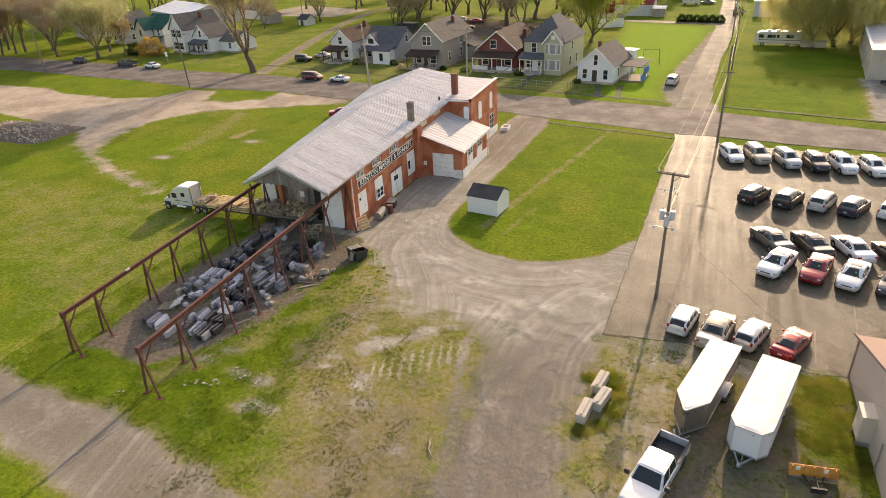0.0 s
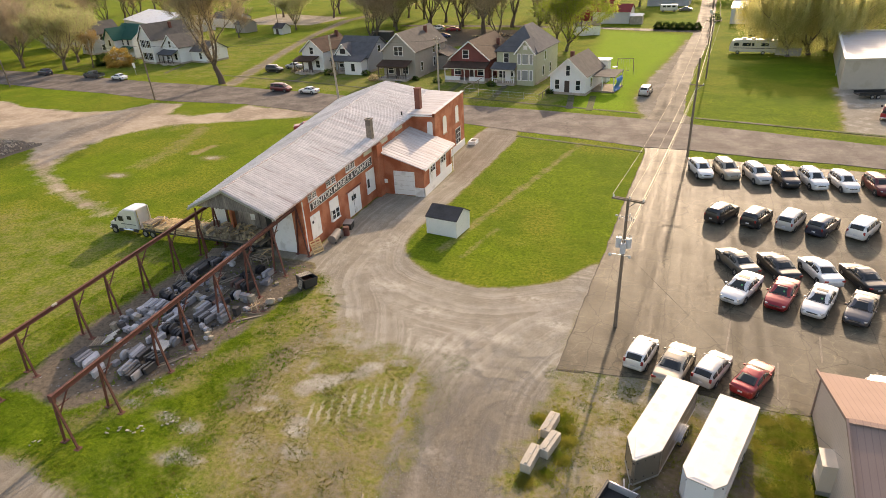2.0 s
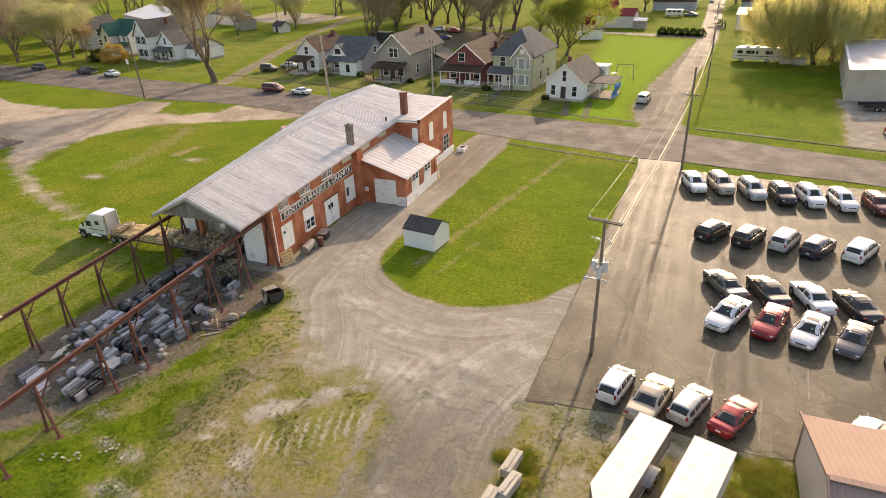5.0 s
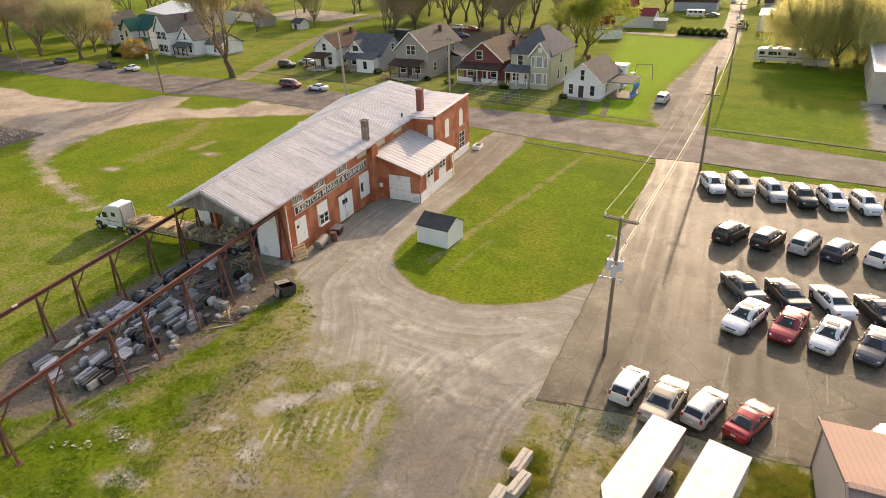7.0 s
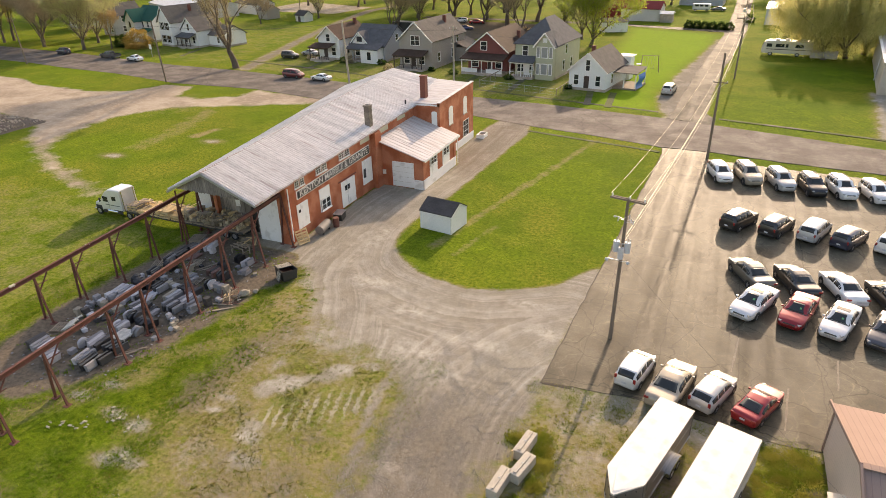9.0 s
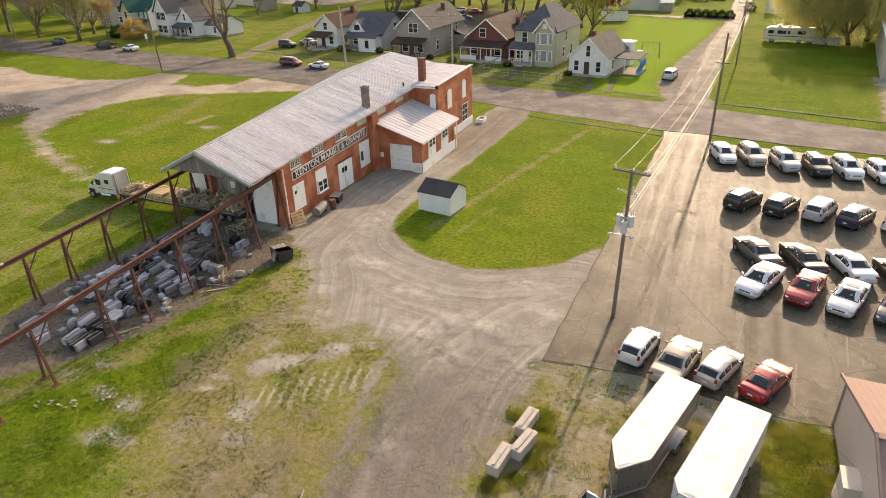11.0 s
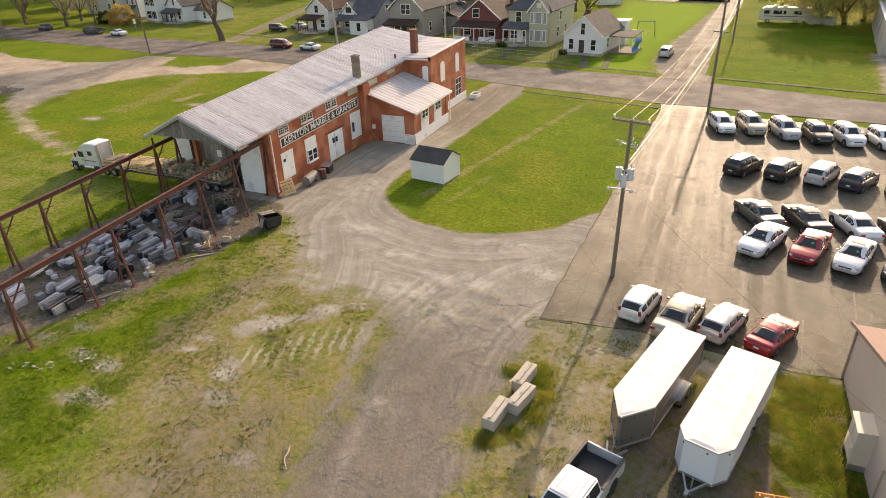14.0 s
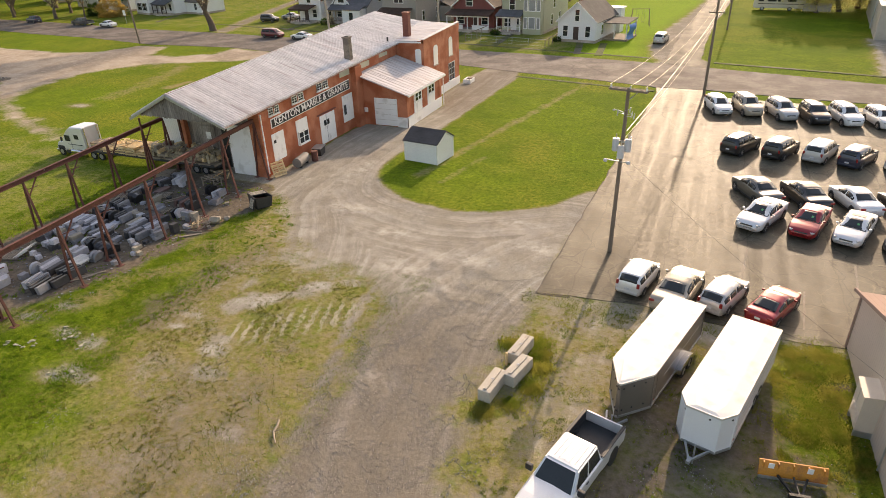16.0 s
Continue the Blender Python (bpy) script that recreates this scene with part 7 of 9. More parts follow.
bx = thing("scrap_bin", pose(1.0, 6.2, 0, 0, 0, 12), "dark open scrap bin against the brick wall", "bin")
part("tub", prism([(-0.5, 0), (0.5, 0), (0.62, 0.7), (-0.62, 0.7)], -0.4, 0.4, "x"), M_PLASTIC, bx)
part("rim", box(0.9, 1.3, 0.06, 0, 0, 0.68), M_STEEL, bx)

# three concrete blocks with weeds
for x, y, a in ((26.4, -16.2, 80), (26.72, -17.75, 76), (25.95, -19.1, 82)):
    cb = thing("concrete_block", pose(x, y, -0.02, 0, 0, a), "long pale cast concrete block on the weedy verge", "block", "concrete blocks")
    part("casting", box(1.75, 0.6, 0.6, 0, 0, 0, bevel=0.035), M_CONC, cb)
    part("key_ridge", box(1.5, 0.16, 0.06, 0, 0, 0.6, bevel=0.02), M_CONC, cb)
    part("lifting_eye", tube((0, -0.05, 0.64), (0, 0.05, 0.64), 0.05), M_STEEL, cb)
part_post = thing("marker_post", pose(26.0, -17.2, 0), "short weathered yellow post among the blocks", "post")
part("post", box(0.1, 0.1, 0.7, 0, 0, 0), M_WOOD_Y, part_post)

# tan metal building with its cooling unit
M_TAN = lined(mat("tan_metal_siding", (0.62, 0.51, 0.435), 0.55, 0.08, 0.5, metal=0.1), "Y", 0.23, 0.025, 0.72)
M_PINKROOF = lined(mat("salmon_metal_roof", (0.33, 0.235, 0.195), 0.9, 0.08, 0.5, spec=0.12), "X", 0.3, 0.03, 0.75)
mb = thing("metal_building", pose(0, 0, 0), "tan ribbed metal building with a salmon metal roof", "building")
EZ, RZ, YN, YR, YS = 2.95, 4.95, -10.35, -16.85, -23.4
part("wall", prism([(YN, -0.2), (YN, EZ), (YR, RZ), (YS, EZ), (YS, -0.2)], 40.75, 62, "x"), M_TAN, mb)
part("roof", slab([(40.5, YN + 0.25, EZ - 0.06), (62.3, YN + 0.25, EZ - 0.06), (62.3, YR, RZ + 0.03), (40.5, YR, RZ + 0.03)], 0.08), M_PINKROOF, mb, "salmon ribbed roof slope in the sun")
part("roof", slab([(40.5, YR, RZ + 0.03), (62.3, YR, RZ + 0.03), (62.3, YS - 0.25, EZ - 0.06), (40.5, YS - 0.25, EZ - 0.06)], 0.08), M_PINKROOF, mb, "salmon ribbed roof slope in shade")
part("ridge_cap", beam((40.45, YR, RZ + 0.06), (62.3, YR, RZ + 0.06), 0.35, 0.05), M_PINKROOF, mb)
for a, b in (((40.47, YN + 0.28, EZ), (40.47, YR, RZ + 0.08)), ((40.47, YR, RZ + 0.08), (40.47, YS - 0.28, EZ))):
    part("gable_trim", beam(a, b, 0.1, 0.16), M_PINKROOF, mb)
part("corner_trim", beam((40.72, YN - 0.05, 0), (40.72, YN - 0.05, EZ), 0.12, 0.12, up=(1, 0, 0)), M_PINKROOF, mb)
part("conduit", tube((40.68, -18.6, 0.1), (40.68, -18.6, 1.9), 0.04), M_STEEL, mb)
ac = thing("cooling_unit", pose(40.35, -16.2, 0.0) @ Matrix.Scale(0.84, 4), "beige wall-mounted cooling unit on the metal building", "cooling unit")
M_BEIGE = mat("beige_sheet_metal", (0.62, 0.55, 0.46), 0.5, 0.08, 1.0)
part("casing", box(0.95, 1.5, 2.0, 0.18, 0, 0.35, bevel=0.03), M_BEIGE, ac)
part("hood", slab([(-0.35, -0.8, 2.36), (0.7, -0.8, 2.46), (0.7, 0.8, 2.46), (-0.35, 0.8, 2.36)], 0.06), M_BEIGE, ac)
for j in range(7):
    part("louvre", box(0.03, 1.2, 0.04, -0.31, 0, 0.6 + 0.1 * j), M_BEIGE, ac)
part("door_panel", box(0.02, 0.55, 0.8, -0.305, 0.35, 1.4), M_BEIGE, ac)
for s in (-0.7, 0.7):
    part("stand", box(0.9, 0.08, 0.36, 0.15, s, 0), M_STEEL, ac)
# orange snow plough blade
sp = thing("snow_plough", pose(37.75, -20.05, 0, 0, 0, 8), "orange snow plough blade with a black push frame on the grass", "plough")
M_ORANGE = mat("worn_orange_paint", (0.62, 0.25, 0.03), 0.55, 0.2, 2.0, other=(0.35, 0.13, 0.04))
arc = [(-0.10 + 0.28 * (1 - math.cos(radians(a))), 0.05 + 0.62 * a / 75) for a in range(0, 76, 15)]
bm = prism([(u, z) for u, z in arc] + [(u + 0.05, z) for u, z in arc[::-1]], -1.15, 1.15, "x")
part("blade", bm, M_ORANGE, sp, "curved orange blade")
part("cutting_edge", box(2.3, 0.04, 0.12, 0, -0.12, 0.0), M_STEEL, sp)
for j in range(5):
    part("blade_rib", box(0.05, 0.14, 0.6, -1.0 + 0.5 * j, 0.05, 0.06), M_ORANGE, sp)
for s in (-1, 1):
    part("push_arm", beam((s * 0.5, -0.1, 0.2), (0, -1.2, 0.15), 0.07, 0.08), M_BLACK, sp)
part("lift_frame", box(0.7, 0.12, 0.3, 0, -1.1, 0.1), M_BLACK, sp)
part("ram", tube((0, -0.2, 0.3), (0, -1.1, 0.35), 0.04), M_PLASTIC, sp)
for s in (-0.75, 0.55):
    part("decal", box(0.2, 0.012, 0.24, s, -0.02, 0.42), M_WHITE, sp)


# ---- poles and cables ----
def pole(x, y, h, r, label, arm=None, arm_turn=0, lean=(0, 0), cans=0, wood=None):
    p = thing("utility_pole", pose(x, y, 0), label, "utility pole", "utility poles")
    top = Vector((lean[0], lean[1], h))
    part("shaft", tube((0, 0, -0.2), top, r, r * 0.68, sides=12), wood or M_POLE, p)
    if arm:
        for q, (len_, dz) in enumerate(arm):
            c, s = math.cos(radians(arm_turn)), math.sin(radians(arm_turn))
            at = top + Vector((0, 0, -dz))
            for sy in ((0.1, -0.1) if len_ > 2 else (0.1,)):
                o = Vector((-s * sy, c * sy, 0))
                part("cross_arm", beam(at + o - Vector((c, s, 0)) * len_ / 2, at + o + Vector((c, s, 0)) * len_ / 2, 0.09, 0.11), M_POLE, p)
            for u in (-0.46, 0.04, 0.46):
                i0 = at + Vector((c, s, 0)) * len_ * u + Vector((0, 0, 0.06))
                part("insulator", tube(i0, i0 + Vector((0, 0, 0.18)), 0.05, 0.035, sides=8), M_WHITE, p)
            part("arm_brace", beam(at + Vector((c, s, 0)) * 0.6, at - Vector((0, 0, 0.6)), 0.03, 0.05), M_STEEL, p)
    for j in range(cans):
        a = radians(200 + 70 * j)
        cx, cy = 0.36 * math.cos(a), 0.36 * math.sin(a)
        zz = h - 3.55 - 0.35 * (j % 2)
        t = part("transformer", tube((lean[0] * 0.6 + cx, lean[1] * 0.6 + cy, zz), (lean[0] * 0.6 + cx, lean[1] * 0.6 + cy, zz + 0.72), 0.19, sides=16), M_TRANS, p, "pale grey transformer can")
        part("bushing", tube((lean[0] * 0.6 + cx, lean[1] * 0.6 + cy, zz + 0.72), (lean[0] * 0.6 + cx, lean[1] * 0.6 + cy, zz + 0.98), 0.04, 0.025), M_CONC, t)
        part("can_bracket", box(0.4, 0.08, 0.1, cx * 0.5, cy * 0.5, zz + 0.5), M_STEEL, t)
    return p


M_TRANS = mat("pale_grey_enamel", (0.55, 0.56, 0.58), 0.4, 0.06, 3)
main_pole = pole(28.7, -4.3, 10.1, 0.135, "tall wooden utility pole with transformers at the car park edge", [(2.2, 0.12)], -14, (0.12, 0.1), 3)
part("street_light_arm", tube((0.1, 0.1, 8.7), (-0.5, -0.2, 8.95), 0.02), M_STEEL, main_pole)
part("lamp_head", ball(0.08, pose(-0.52, -0.2, 8.92) @ Matrix.Diagonal((1.2, 1, 0.8, 1))), M_TRANS, main_pole, "round pale lamp head", True)
for q, (dx, dz) in enumerate(((-0.75, 6.0), (0.55, 5.95))):
    part("lamp_arm", tube((0, 0, dz - 0.1), (dx, -0.15, dz), 0.03), M_STEEL, main_pole)
    part("lamp_head", ball(0.13, pose(dx, -0.2, dz - 0.04)), M_TRANS, main_pole, "round pale lamp head", True)
for dx, dz in ((0.42, 8.5), (0.55, 8.4), (0.3, 8.75), (-0.35, 8.55), (0.34, 6.9), (0.5, 7.1), (0.45, 6.6)):
    part("fuse_bracket", tube((0.05, 0, dz + 0.1), (dx, 0.03, dz + 0.2), 0.012, sides=6), M_STEEL, main_pole)
    part("cutout_fuse", tube((dx, 0.05, dz), (dx + 0.04, 0, dz + 0.32), 0.03), M_TRANS, main_pole)
pole(32.6, 36.9, 12.0, 0.16, "wooden utility pole at the street corner", [(1.6, 3.2)], -10)
pole(34.6, 84.0, 10.5, 0.15, "wooden utility pole beside the alley", [(2.6, 0.3)], -6)
pole(35.0, 124.0, 10.5, 0.15, "wooden utility pole beside the alley", [(2.6, 0.3)], -6, cans=2)
pole(35.6, 160.0, 10.5, 0.15, "wooden utility pole beside the alley", [(2.6, 0.3)], -6)
pole(-65.7, 50.3, 11.2, 0.17, "leaning wooden pole on the grass island", None, 0, (-0.9, 0.3))
pole(-113.1, 55.6, 10.0, 0.16, "wooden pole by the far road", [(1.8, 0.4)], 20, (-0.8, 0.2))
pole(-27.4, 55.2, 11.6, 0.2, "pale utility pole at the kerb", None, 0, (-0.5, 0), wood=M_POLE_PALE)
pole(-12.2, 66.4, 9.8, 0.19, "pale utility pole before the red house", [(1.4, 0.5)], 0, wood=M_POLE_PALE)
pole(-96.5, 139.0, 9.0, 0.14, "wooden pole beyond the lawns", None)


def cable(a, b, sag, r=0.02, material=None, label="overhead cable between the poles"):
    """A hanging line of round section."""
    a, b = Vector(a), Vector(b)
    pts = [a.lerp(b, t / 16) - Vector((0, 0, sag * 4 * (t / 16) * (1 - t / 16))) for t in range(17)]
    bm = bmesh.new()
    prev = None
    for j, p in enumerate(pts):
        dirn = (pts[min(j + 1, 16)] - pts[max(j - 1, 0)]).normalized()
        x = dirn.cross(Vector((0, 0, 1))).normalized()
        z = x.cross(dirn)
        ring = [bm.verts.new(p + x * (r * math.cos(a_)) + z * (r * math.sin(a_))) for a_ in (0.5, 1.77, 3.0, 4.2, 5.4)]
        if prev:
            for i_ in range(5):
                bm.faces.new((prev[i_], prev[(i_ + 1) % 5], ring[(i_ + 1) % 5], ring[i_]))
        prev = ring
    tagged(link("overhead_cable", bm, material or M_WIRE), label, "cable", "overhead cables")


bright = "sunlit bare cable strung between the poles"
cable((27.75, -3.95, 10.2), (33.3, 84.0, 10.4), 2.2, 0.009, M_WIRE_L, bright.replace("sunlit bare", "thin"))
cable((28.9, -4.3, 10.2), (34.7, 84.0, 10.4), 2.4, 0.009, M_WIRE_L, bright.replace("sunlit bare", "thin"))
cable((29.7, -4.5, 10.2), (35.8, 84.0, 10.4), 2.2, 0.009, M_WIRE_L, bright.replace("sunlit bare", "thin"))
cable((28.95, -4.2, 7.7), (32.6, 36.9, 8.6), 0.35, 0.03, M_WIRE_L, "thick sunlit cable strung along the alley")
cable((32.6, 36.9, 8.6), (34.6, 84.0, 8.2), 0.5, 0.03, M_WIRE_L, "thick sunlit cable strung along the alley")
cable((34.6, 84.0, 8.2), (35.0, 124.0, 8.2), 0.5, 0.02, M_WIRE_L, "thick sunlit cable strung along the alley")
cable((35.0, 124.0, 8.2), (35.6, 160.0, 8.2), 0.5, 0.02, M_WIRE_L, "thick sunlit cable strung along the alley")
cable((28.9, -4.2, 7.3), (32.6, 36.9, 7.9), 0.5, 0.012, M_WIRE_L, bright)
for u in (-1.2, 0.1, 1.2):
    cable((34.6 + u, 84.0, 10.4), (35.0 + u, 124.0, 10.4), 0.7, 0.02)
    cable((35.0 + u, 124.0, 10.4), (35.6 + u, 160.0, 10.4), 0.7, 0.02)
cable((28.85, -4.4, 6.35), (40.66, -17.2, 3.0), 0.25, 0.005, M_WIRE, "dark service cable from the pole to the metal building")
cable((-27.8, 55.2, 10.8), (-12.2, 66.4, 9.2), 0.4, 0.02)
cable((-12.2, 66.4, 9.2), (2.0, 74.0, 7.0), 0.3, 0.015)
cable((-65.9, 50.4, 10.2), (-113.5, 55.6, 9.4), 0.9, 0.02)
cable((-65.9, 50.4, 10.2), (-27.8, 55.2, 11.2), 0.8, 0.02)

# ---- houses across the street ----
def house(x, y, turn, w, d, eave, ridge, wall_m, roof_m, label, gable="front", porch=None, wins=(), side_wins=(), chimney=None, hip=False, trim=M_WHITE, over=0.4, door=None, rail=None):
    """A house whose front wall lies along local x at y = 0, with the street towards -y. gable front: the ridge runs back; side: along x."""
    h = thing("house", pose(x, y, 0, 0, 0, turn), label, "house", "houses along the street")
    if gable == "front" and not hip:
        part("wall", prism([(-w / 2, -0.2), (w / 2, -0.2), (w / 2, eave), (0, ridge - 0.12), (-w / 2, eave)], 0, d), wall_m, h)
        k = (ridge - eave) / (w / 2)
        for s in (-1, 1):
            part("roof", slab([(s * (w / 2 + over), -over, eave - k * over + 0.1), (s * (w / 2 + over), d + over, eave - k * over + 0.1), (0, d + over, ridge + 0.02), (0, -over, ridge + 0.02)], 0.14), roof_m, h)
            part("bargeboard", beam((s * (w / 2 + over), -over - 0.02, eave - k * over), (0, -over - 0.02, ridge - 0.06), 0.05, 0.22), trim, h)
    elif hip:
        part("wall", span((-w / 2, 0, -0.2), (w / 2, d, eave)), wall_m, h)
        o = over
        A, B, C, D = (-w / 2 - o, -o, eave - 0.05), (w / 2 + o, -o, eave - 0.05), (w / 2 + o, d + o, eave - 0.05), (-w / 2 - o, d + o, eave - 0.05)
        E, F2 = (0, w / 2, ridge), (0, d - w / 2, ridge)
        for pts in ((A, B, E), (B, C, F2, E), (C, D, F2), (D, A, E, F2)):
            part("roof", slab(pts, 0.12), roof_m, h)
    else:
        part("wall", prism([(0, -0.2), (d, -0.2), (d, eave), (d / 2, ridge - 0.12), (0, eave)], -w / 2, w / 2, "x"), wall_m, h)
        k = (ridge - eave) / (d / 2)
        for ya, yb in ((-over, d / 2), (d + over, d / 2)):
            part("roof", slab([(-w / 2 - over, ya, eave - k * over + 0.1), (w / 2 + over, ya, eave - k * over + 0.1), (w / 2 + over, yb, ridge + 0.02), (-w / 2 - over, yb, ridge + 0.02)], 0.14), roof_m, h)
    part("foundation", span((-w / 2 - 0.04, -0.04, -0.2), (w / 2 + 0.04, d + 0.04, 0.4)), M_CONC2, h)
    for (wx, wz, ww, wh) in wins:
        win = part("window", span((wx - ww / 2, -0.05, wz), (wx + ww / 2, 0.02, wz + wh)), M_GLASS, h)
        bm = bmesh.new()
        f = 0.11
        for lo, hi in (((wx - ww / 2 - f, wz - f), (wx + ww / 2 + f, wz)), ((wx - ww / 2 - f, wz + wh), (wx + ww / 2 + f, wz + wh + f)), ((wx - ww / 2 - f, wz), (wx - ww / 2, wz + wh)), ((wx + ww / 2, wz), (wx + ww / 2 + f, wz + wh)), ((wx - ww / 2, wz + wh / 2 - 0.03), (wx + ww / 2, wz + wh / 2 + 0.03))):
            span((lo[0], -0.08, lo[1]), (hi[0], 0.02, hi[1]), bm)
        if ww > 1.3:
            span((wx - 0.06, -0.08, wz), (wx + 0.06, 0.0, wz + wh), bm)
        part("frame", bm, trim, win)
    for (sx, wy, wz, ww, wh) in side_wins:
        xw = sx * w / 2
        win = part("window", span((xw - 0.04, wy - ww / 2, wz), (xw + 0.04, wy + ww / 2, wz + wh)), M_GLASS, h)
        bm = bmesh.new()
        f = 0.11
        for lo, hi in (((wy - ww / 2 - f, wz - f), (wy + ww / 2 + f, wz)), ((wy - ww / 2 - f, wz + wh), (wy + ww / 2 + f, wz + wh + f)), ((wy - ww / 2 - f, wz), (wy - ww / 2, wz + wh)), ((wy + ww / 2, wz), (wy + ww / 2 + f, wz + wh)), ((wy - ww / 2, wz + wh / 2 - 0.03), (wy + ww / 2, wz + wh / 2 + 0.03))):
            span((xw - 0.07, lo[0], lo[1]), (xw + 0.07, hi[0], hi[1]), bm)
        part("frame", bm, trim, win)
    if door:
        dx, dm = door
        dd_ = part("door", span((dx - 0.45, -0.06, 0.4), (dx + 0.45, 0.02, 2.4)), dm, h, "front door")
        part("frame", span((dx - 0.56, -0.04, 0.4), (dx + 0.56, 0.01, 2.52)), trim, dd_)
    if porch:
        rail = rail or trim
        px0, px1, pd, pz0, pz1, pm = porch
        part("porch_roof", slab([(px0 - 0.2, -pd - 0.3, pz0), (px1 + 0.2, -pd - 0.3, pz0), (px1 + 0.2, 0, pz1), (px0 - 0.2, 0, pz1)], 0.12), pm, h, "sloping porch roof")
        part("porch_floor", span((px0, -pd, -0.1), (px1, 0, 0.42)), M_CONC2, h)
        part("porch_beam", span((px0, -pd - 0.02, pz0 - 0.34), (px1, -pd + 0.14, pz0 - 0.1)), rail, h)
        n = max(2, round((px1 - px0) / 2.2) + 1)
        for j in range(n):
            xx = px0 + 0.1 + (px1 - px0 - 0.2) * j / (n - 1)
            part("porch_post", box(0.15, 0.15, pz0 - 0.7, xx, -pd + 0.08, 0.4), rail, h)
        part("railing", span((px0, -pd + 0.04, 1.1), (px0 + (px1 - px0) * 0.4, -pd + 0.1, 1.18)), rail, h)
        part("railing", span((px1 - (px1 - px0) * 0.4, -pd + 0.04, 1.1), (px1, -pd + 0.1, 1.18)), rail, h)
        for j in range(12):
            xx = px0 + 0.15 + (px1 - px0 - 0.3) * j / 11
            if not 0.4 < j / 11 < 0.6:
                part("baluster", box(0.05, 0.05, 0.7, xx, -pd + 0.07, 0.42), rail, h)
        part("step", span(((px0 + px1) / 2 - 0.8, -pd - 0.7, -0.1), ((px0 + px1) / 2 + 0.8, -pd, 0.2)), M_CONC, h)
    if chimney:
        cx, cy, cz = chimney
        part("chimney", box(0.6, 0.6, 1.5, cx, cy, cz), M_BRICK_DARK, h, "brick chimney")
    return h


M_GREY_W = lined(mat("taupe_siding", (0.36, 0.33, 0.29), 0.7, 0.08, 0.8), "Z", 0.14, 0.012, 0.8)
M_BLUE_W = lined(mat("pale_blue_grey_siding", (0.40, 0.42, 0.45), 0.7, 0.08, 0.8), "Z", 0.14, 0.012, 0.8)
M_GREEN_W = lined(mat("pale_sage_siding", (0.46, 0.47, 0.33), 0.7, 0.08, 0.8), "Z", 0.14, 0.012, 0.8)
M_RED_W = lined(mat("barn_red_siding", (0.21, 0.065, 0.055), 0.7, 0.12, 0.8), "Z", 0.14, 0.012, 0.8)
M_BROWN_TIN = lined(mat("brown_standing_seam", (0.07, 0.042, 0.029), 0.8, 0.15, 0.8, spec=0.15), "Y", 0.45, 0.04, 0.6)
M_BROWN_TIN_X = lined(mat("brown_seamed_tin", (0.075, 0.046, 0.032), 0.7, 0.2, 0.8, spec=0.25), "X", 0.45, 0.04, 0.6)
M_GREEN_TIN = lined(mat("dark_green_metal_roof", (0.03, 0.12, 0.09), 0.8, 0.12, 0.6, spec=0.15), "Y", 0.4, 0.03, 0.7)
M_BLIND = mat("pane_with_pale_blind", (0.33, 0.34, 0.33), 0.15, 0.2, 1.0, bump=0.0)
M_DOOR = mat("dark_door", (0.06, 0.04, 0.035), 0.5, 0.2, 2)

house(-47.6, 80.2, -4, 5.6, 11, 4.6, 7.0, M_SIDING, M_SHINGLE_B, "white gabled house with a brown roof and dark porch", porch=(-3.4, 1.6, 2.8, 2.9, 3.5, M_SHINGLE_B), rail=M_DOOR, wins=((-0.1, 3.9, 0.9, 1.4), (1.2, 1.0, 1.0, 1.5)), door=(-1.0, M_DOOR), chimney=(0.6, 9.5, 6.2), side_wins=((1, 3, 1.1, 0.9, 1.5), (1, 7, 1.1, 0.9, 1.5)))
house(-38.3, 80.8, -5, 8.6, 10.5, 3.4, 7.0, M_BLUE_W, M_SHINGLE_G, "blue-grey house with a steep grey roof and gable", gable="side", porch=(-4.2, -0.6, 1.8, 2.7, 3.4, M_SHINGLE_G), rail=M_WOOD_G, wins=((2.3, 1.1, 1.2, 1.7), (-2.6, 1.1, 1.1, 1.4)), door=(-0.9, M_DOOR), side_wins=((1, 5, 3.8, 1.0, 1.3),))
wing = thing("house_wing", pose(-36.7, 78.4, 0, 0, 0, -5), "low white front wing of the blue-grey house", "house wing")
part("wall", span((-2.2, 0, -0.1), (2.2, 3.0, 2.9)), M_SIDING, wing)
part("roof", slab([(-2.4, -0.3, 2.85), (2.4, -0.3, 2.85), (2.4, 3.0, 3.9), (-2.4, 3.0, 3.9)], 0.1), M_SHINGLE_G, wing)
w_ = part("window", span((-0.45, -0.04, 0.7), (0.45, 0.02, 2.3)), M_GLASS, wing)
part("frame", span((-0.57, -0.03, 0.58), (0.57, 0.01, 2.42)), M_WHITE, w_)
dg = thing("gable_dormer", pose(-40.3, 81.0, 0, 0, 0, -5), "front gable with a wide window on the blue-grey house", "dormer")
part("wall", prism([(-1.9, 3.2), (1.9, 3.2), (1.9, 3.9), (0, 5.9), (-1.9, 3.9)], 0, 3.5), M_SIDING, dg)
for s in (-1, 1):
    part("roof", slab([(s * 2.2, -0.3, 3.68), (s * 2.2, 3.6, 3.68), (0, 3.6, 6.02), (0, -0.3, 6.02)], 0.12), M_SHINGLE_G, dg)
    part("bargeboard", beam((s * 2.22, -0.32, 3.6), (0, -0.32, 5.94), 0.05, 0.2), M_WHITE, dg)
w_ = part("window", span((-0.7, -0.04, 3.9), (0.7, 0.02, 5.0)), M_GLASS, dg)
part("frame", span((-0.82, -0.03, 3.78), (0.82, 0.01, 5.12)), M_WHITE, w_)
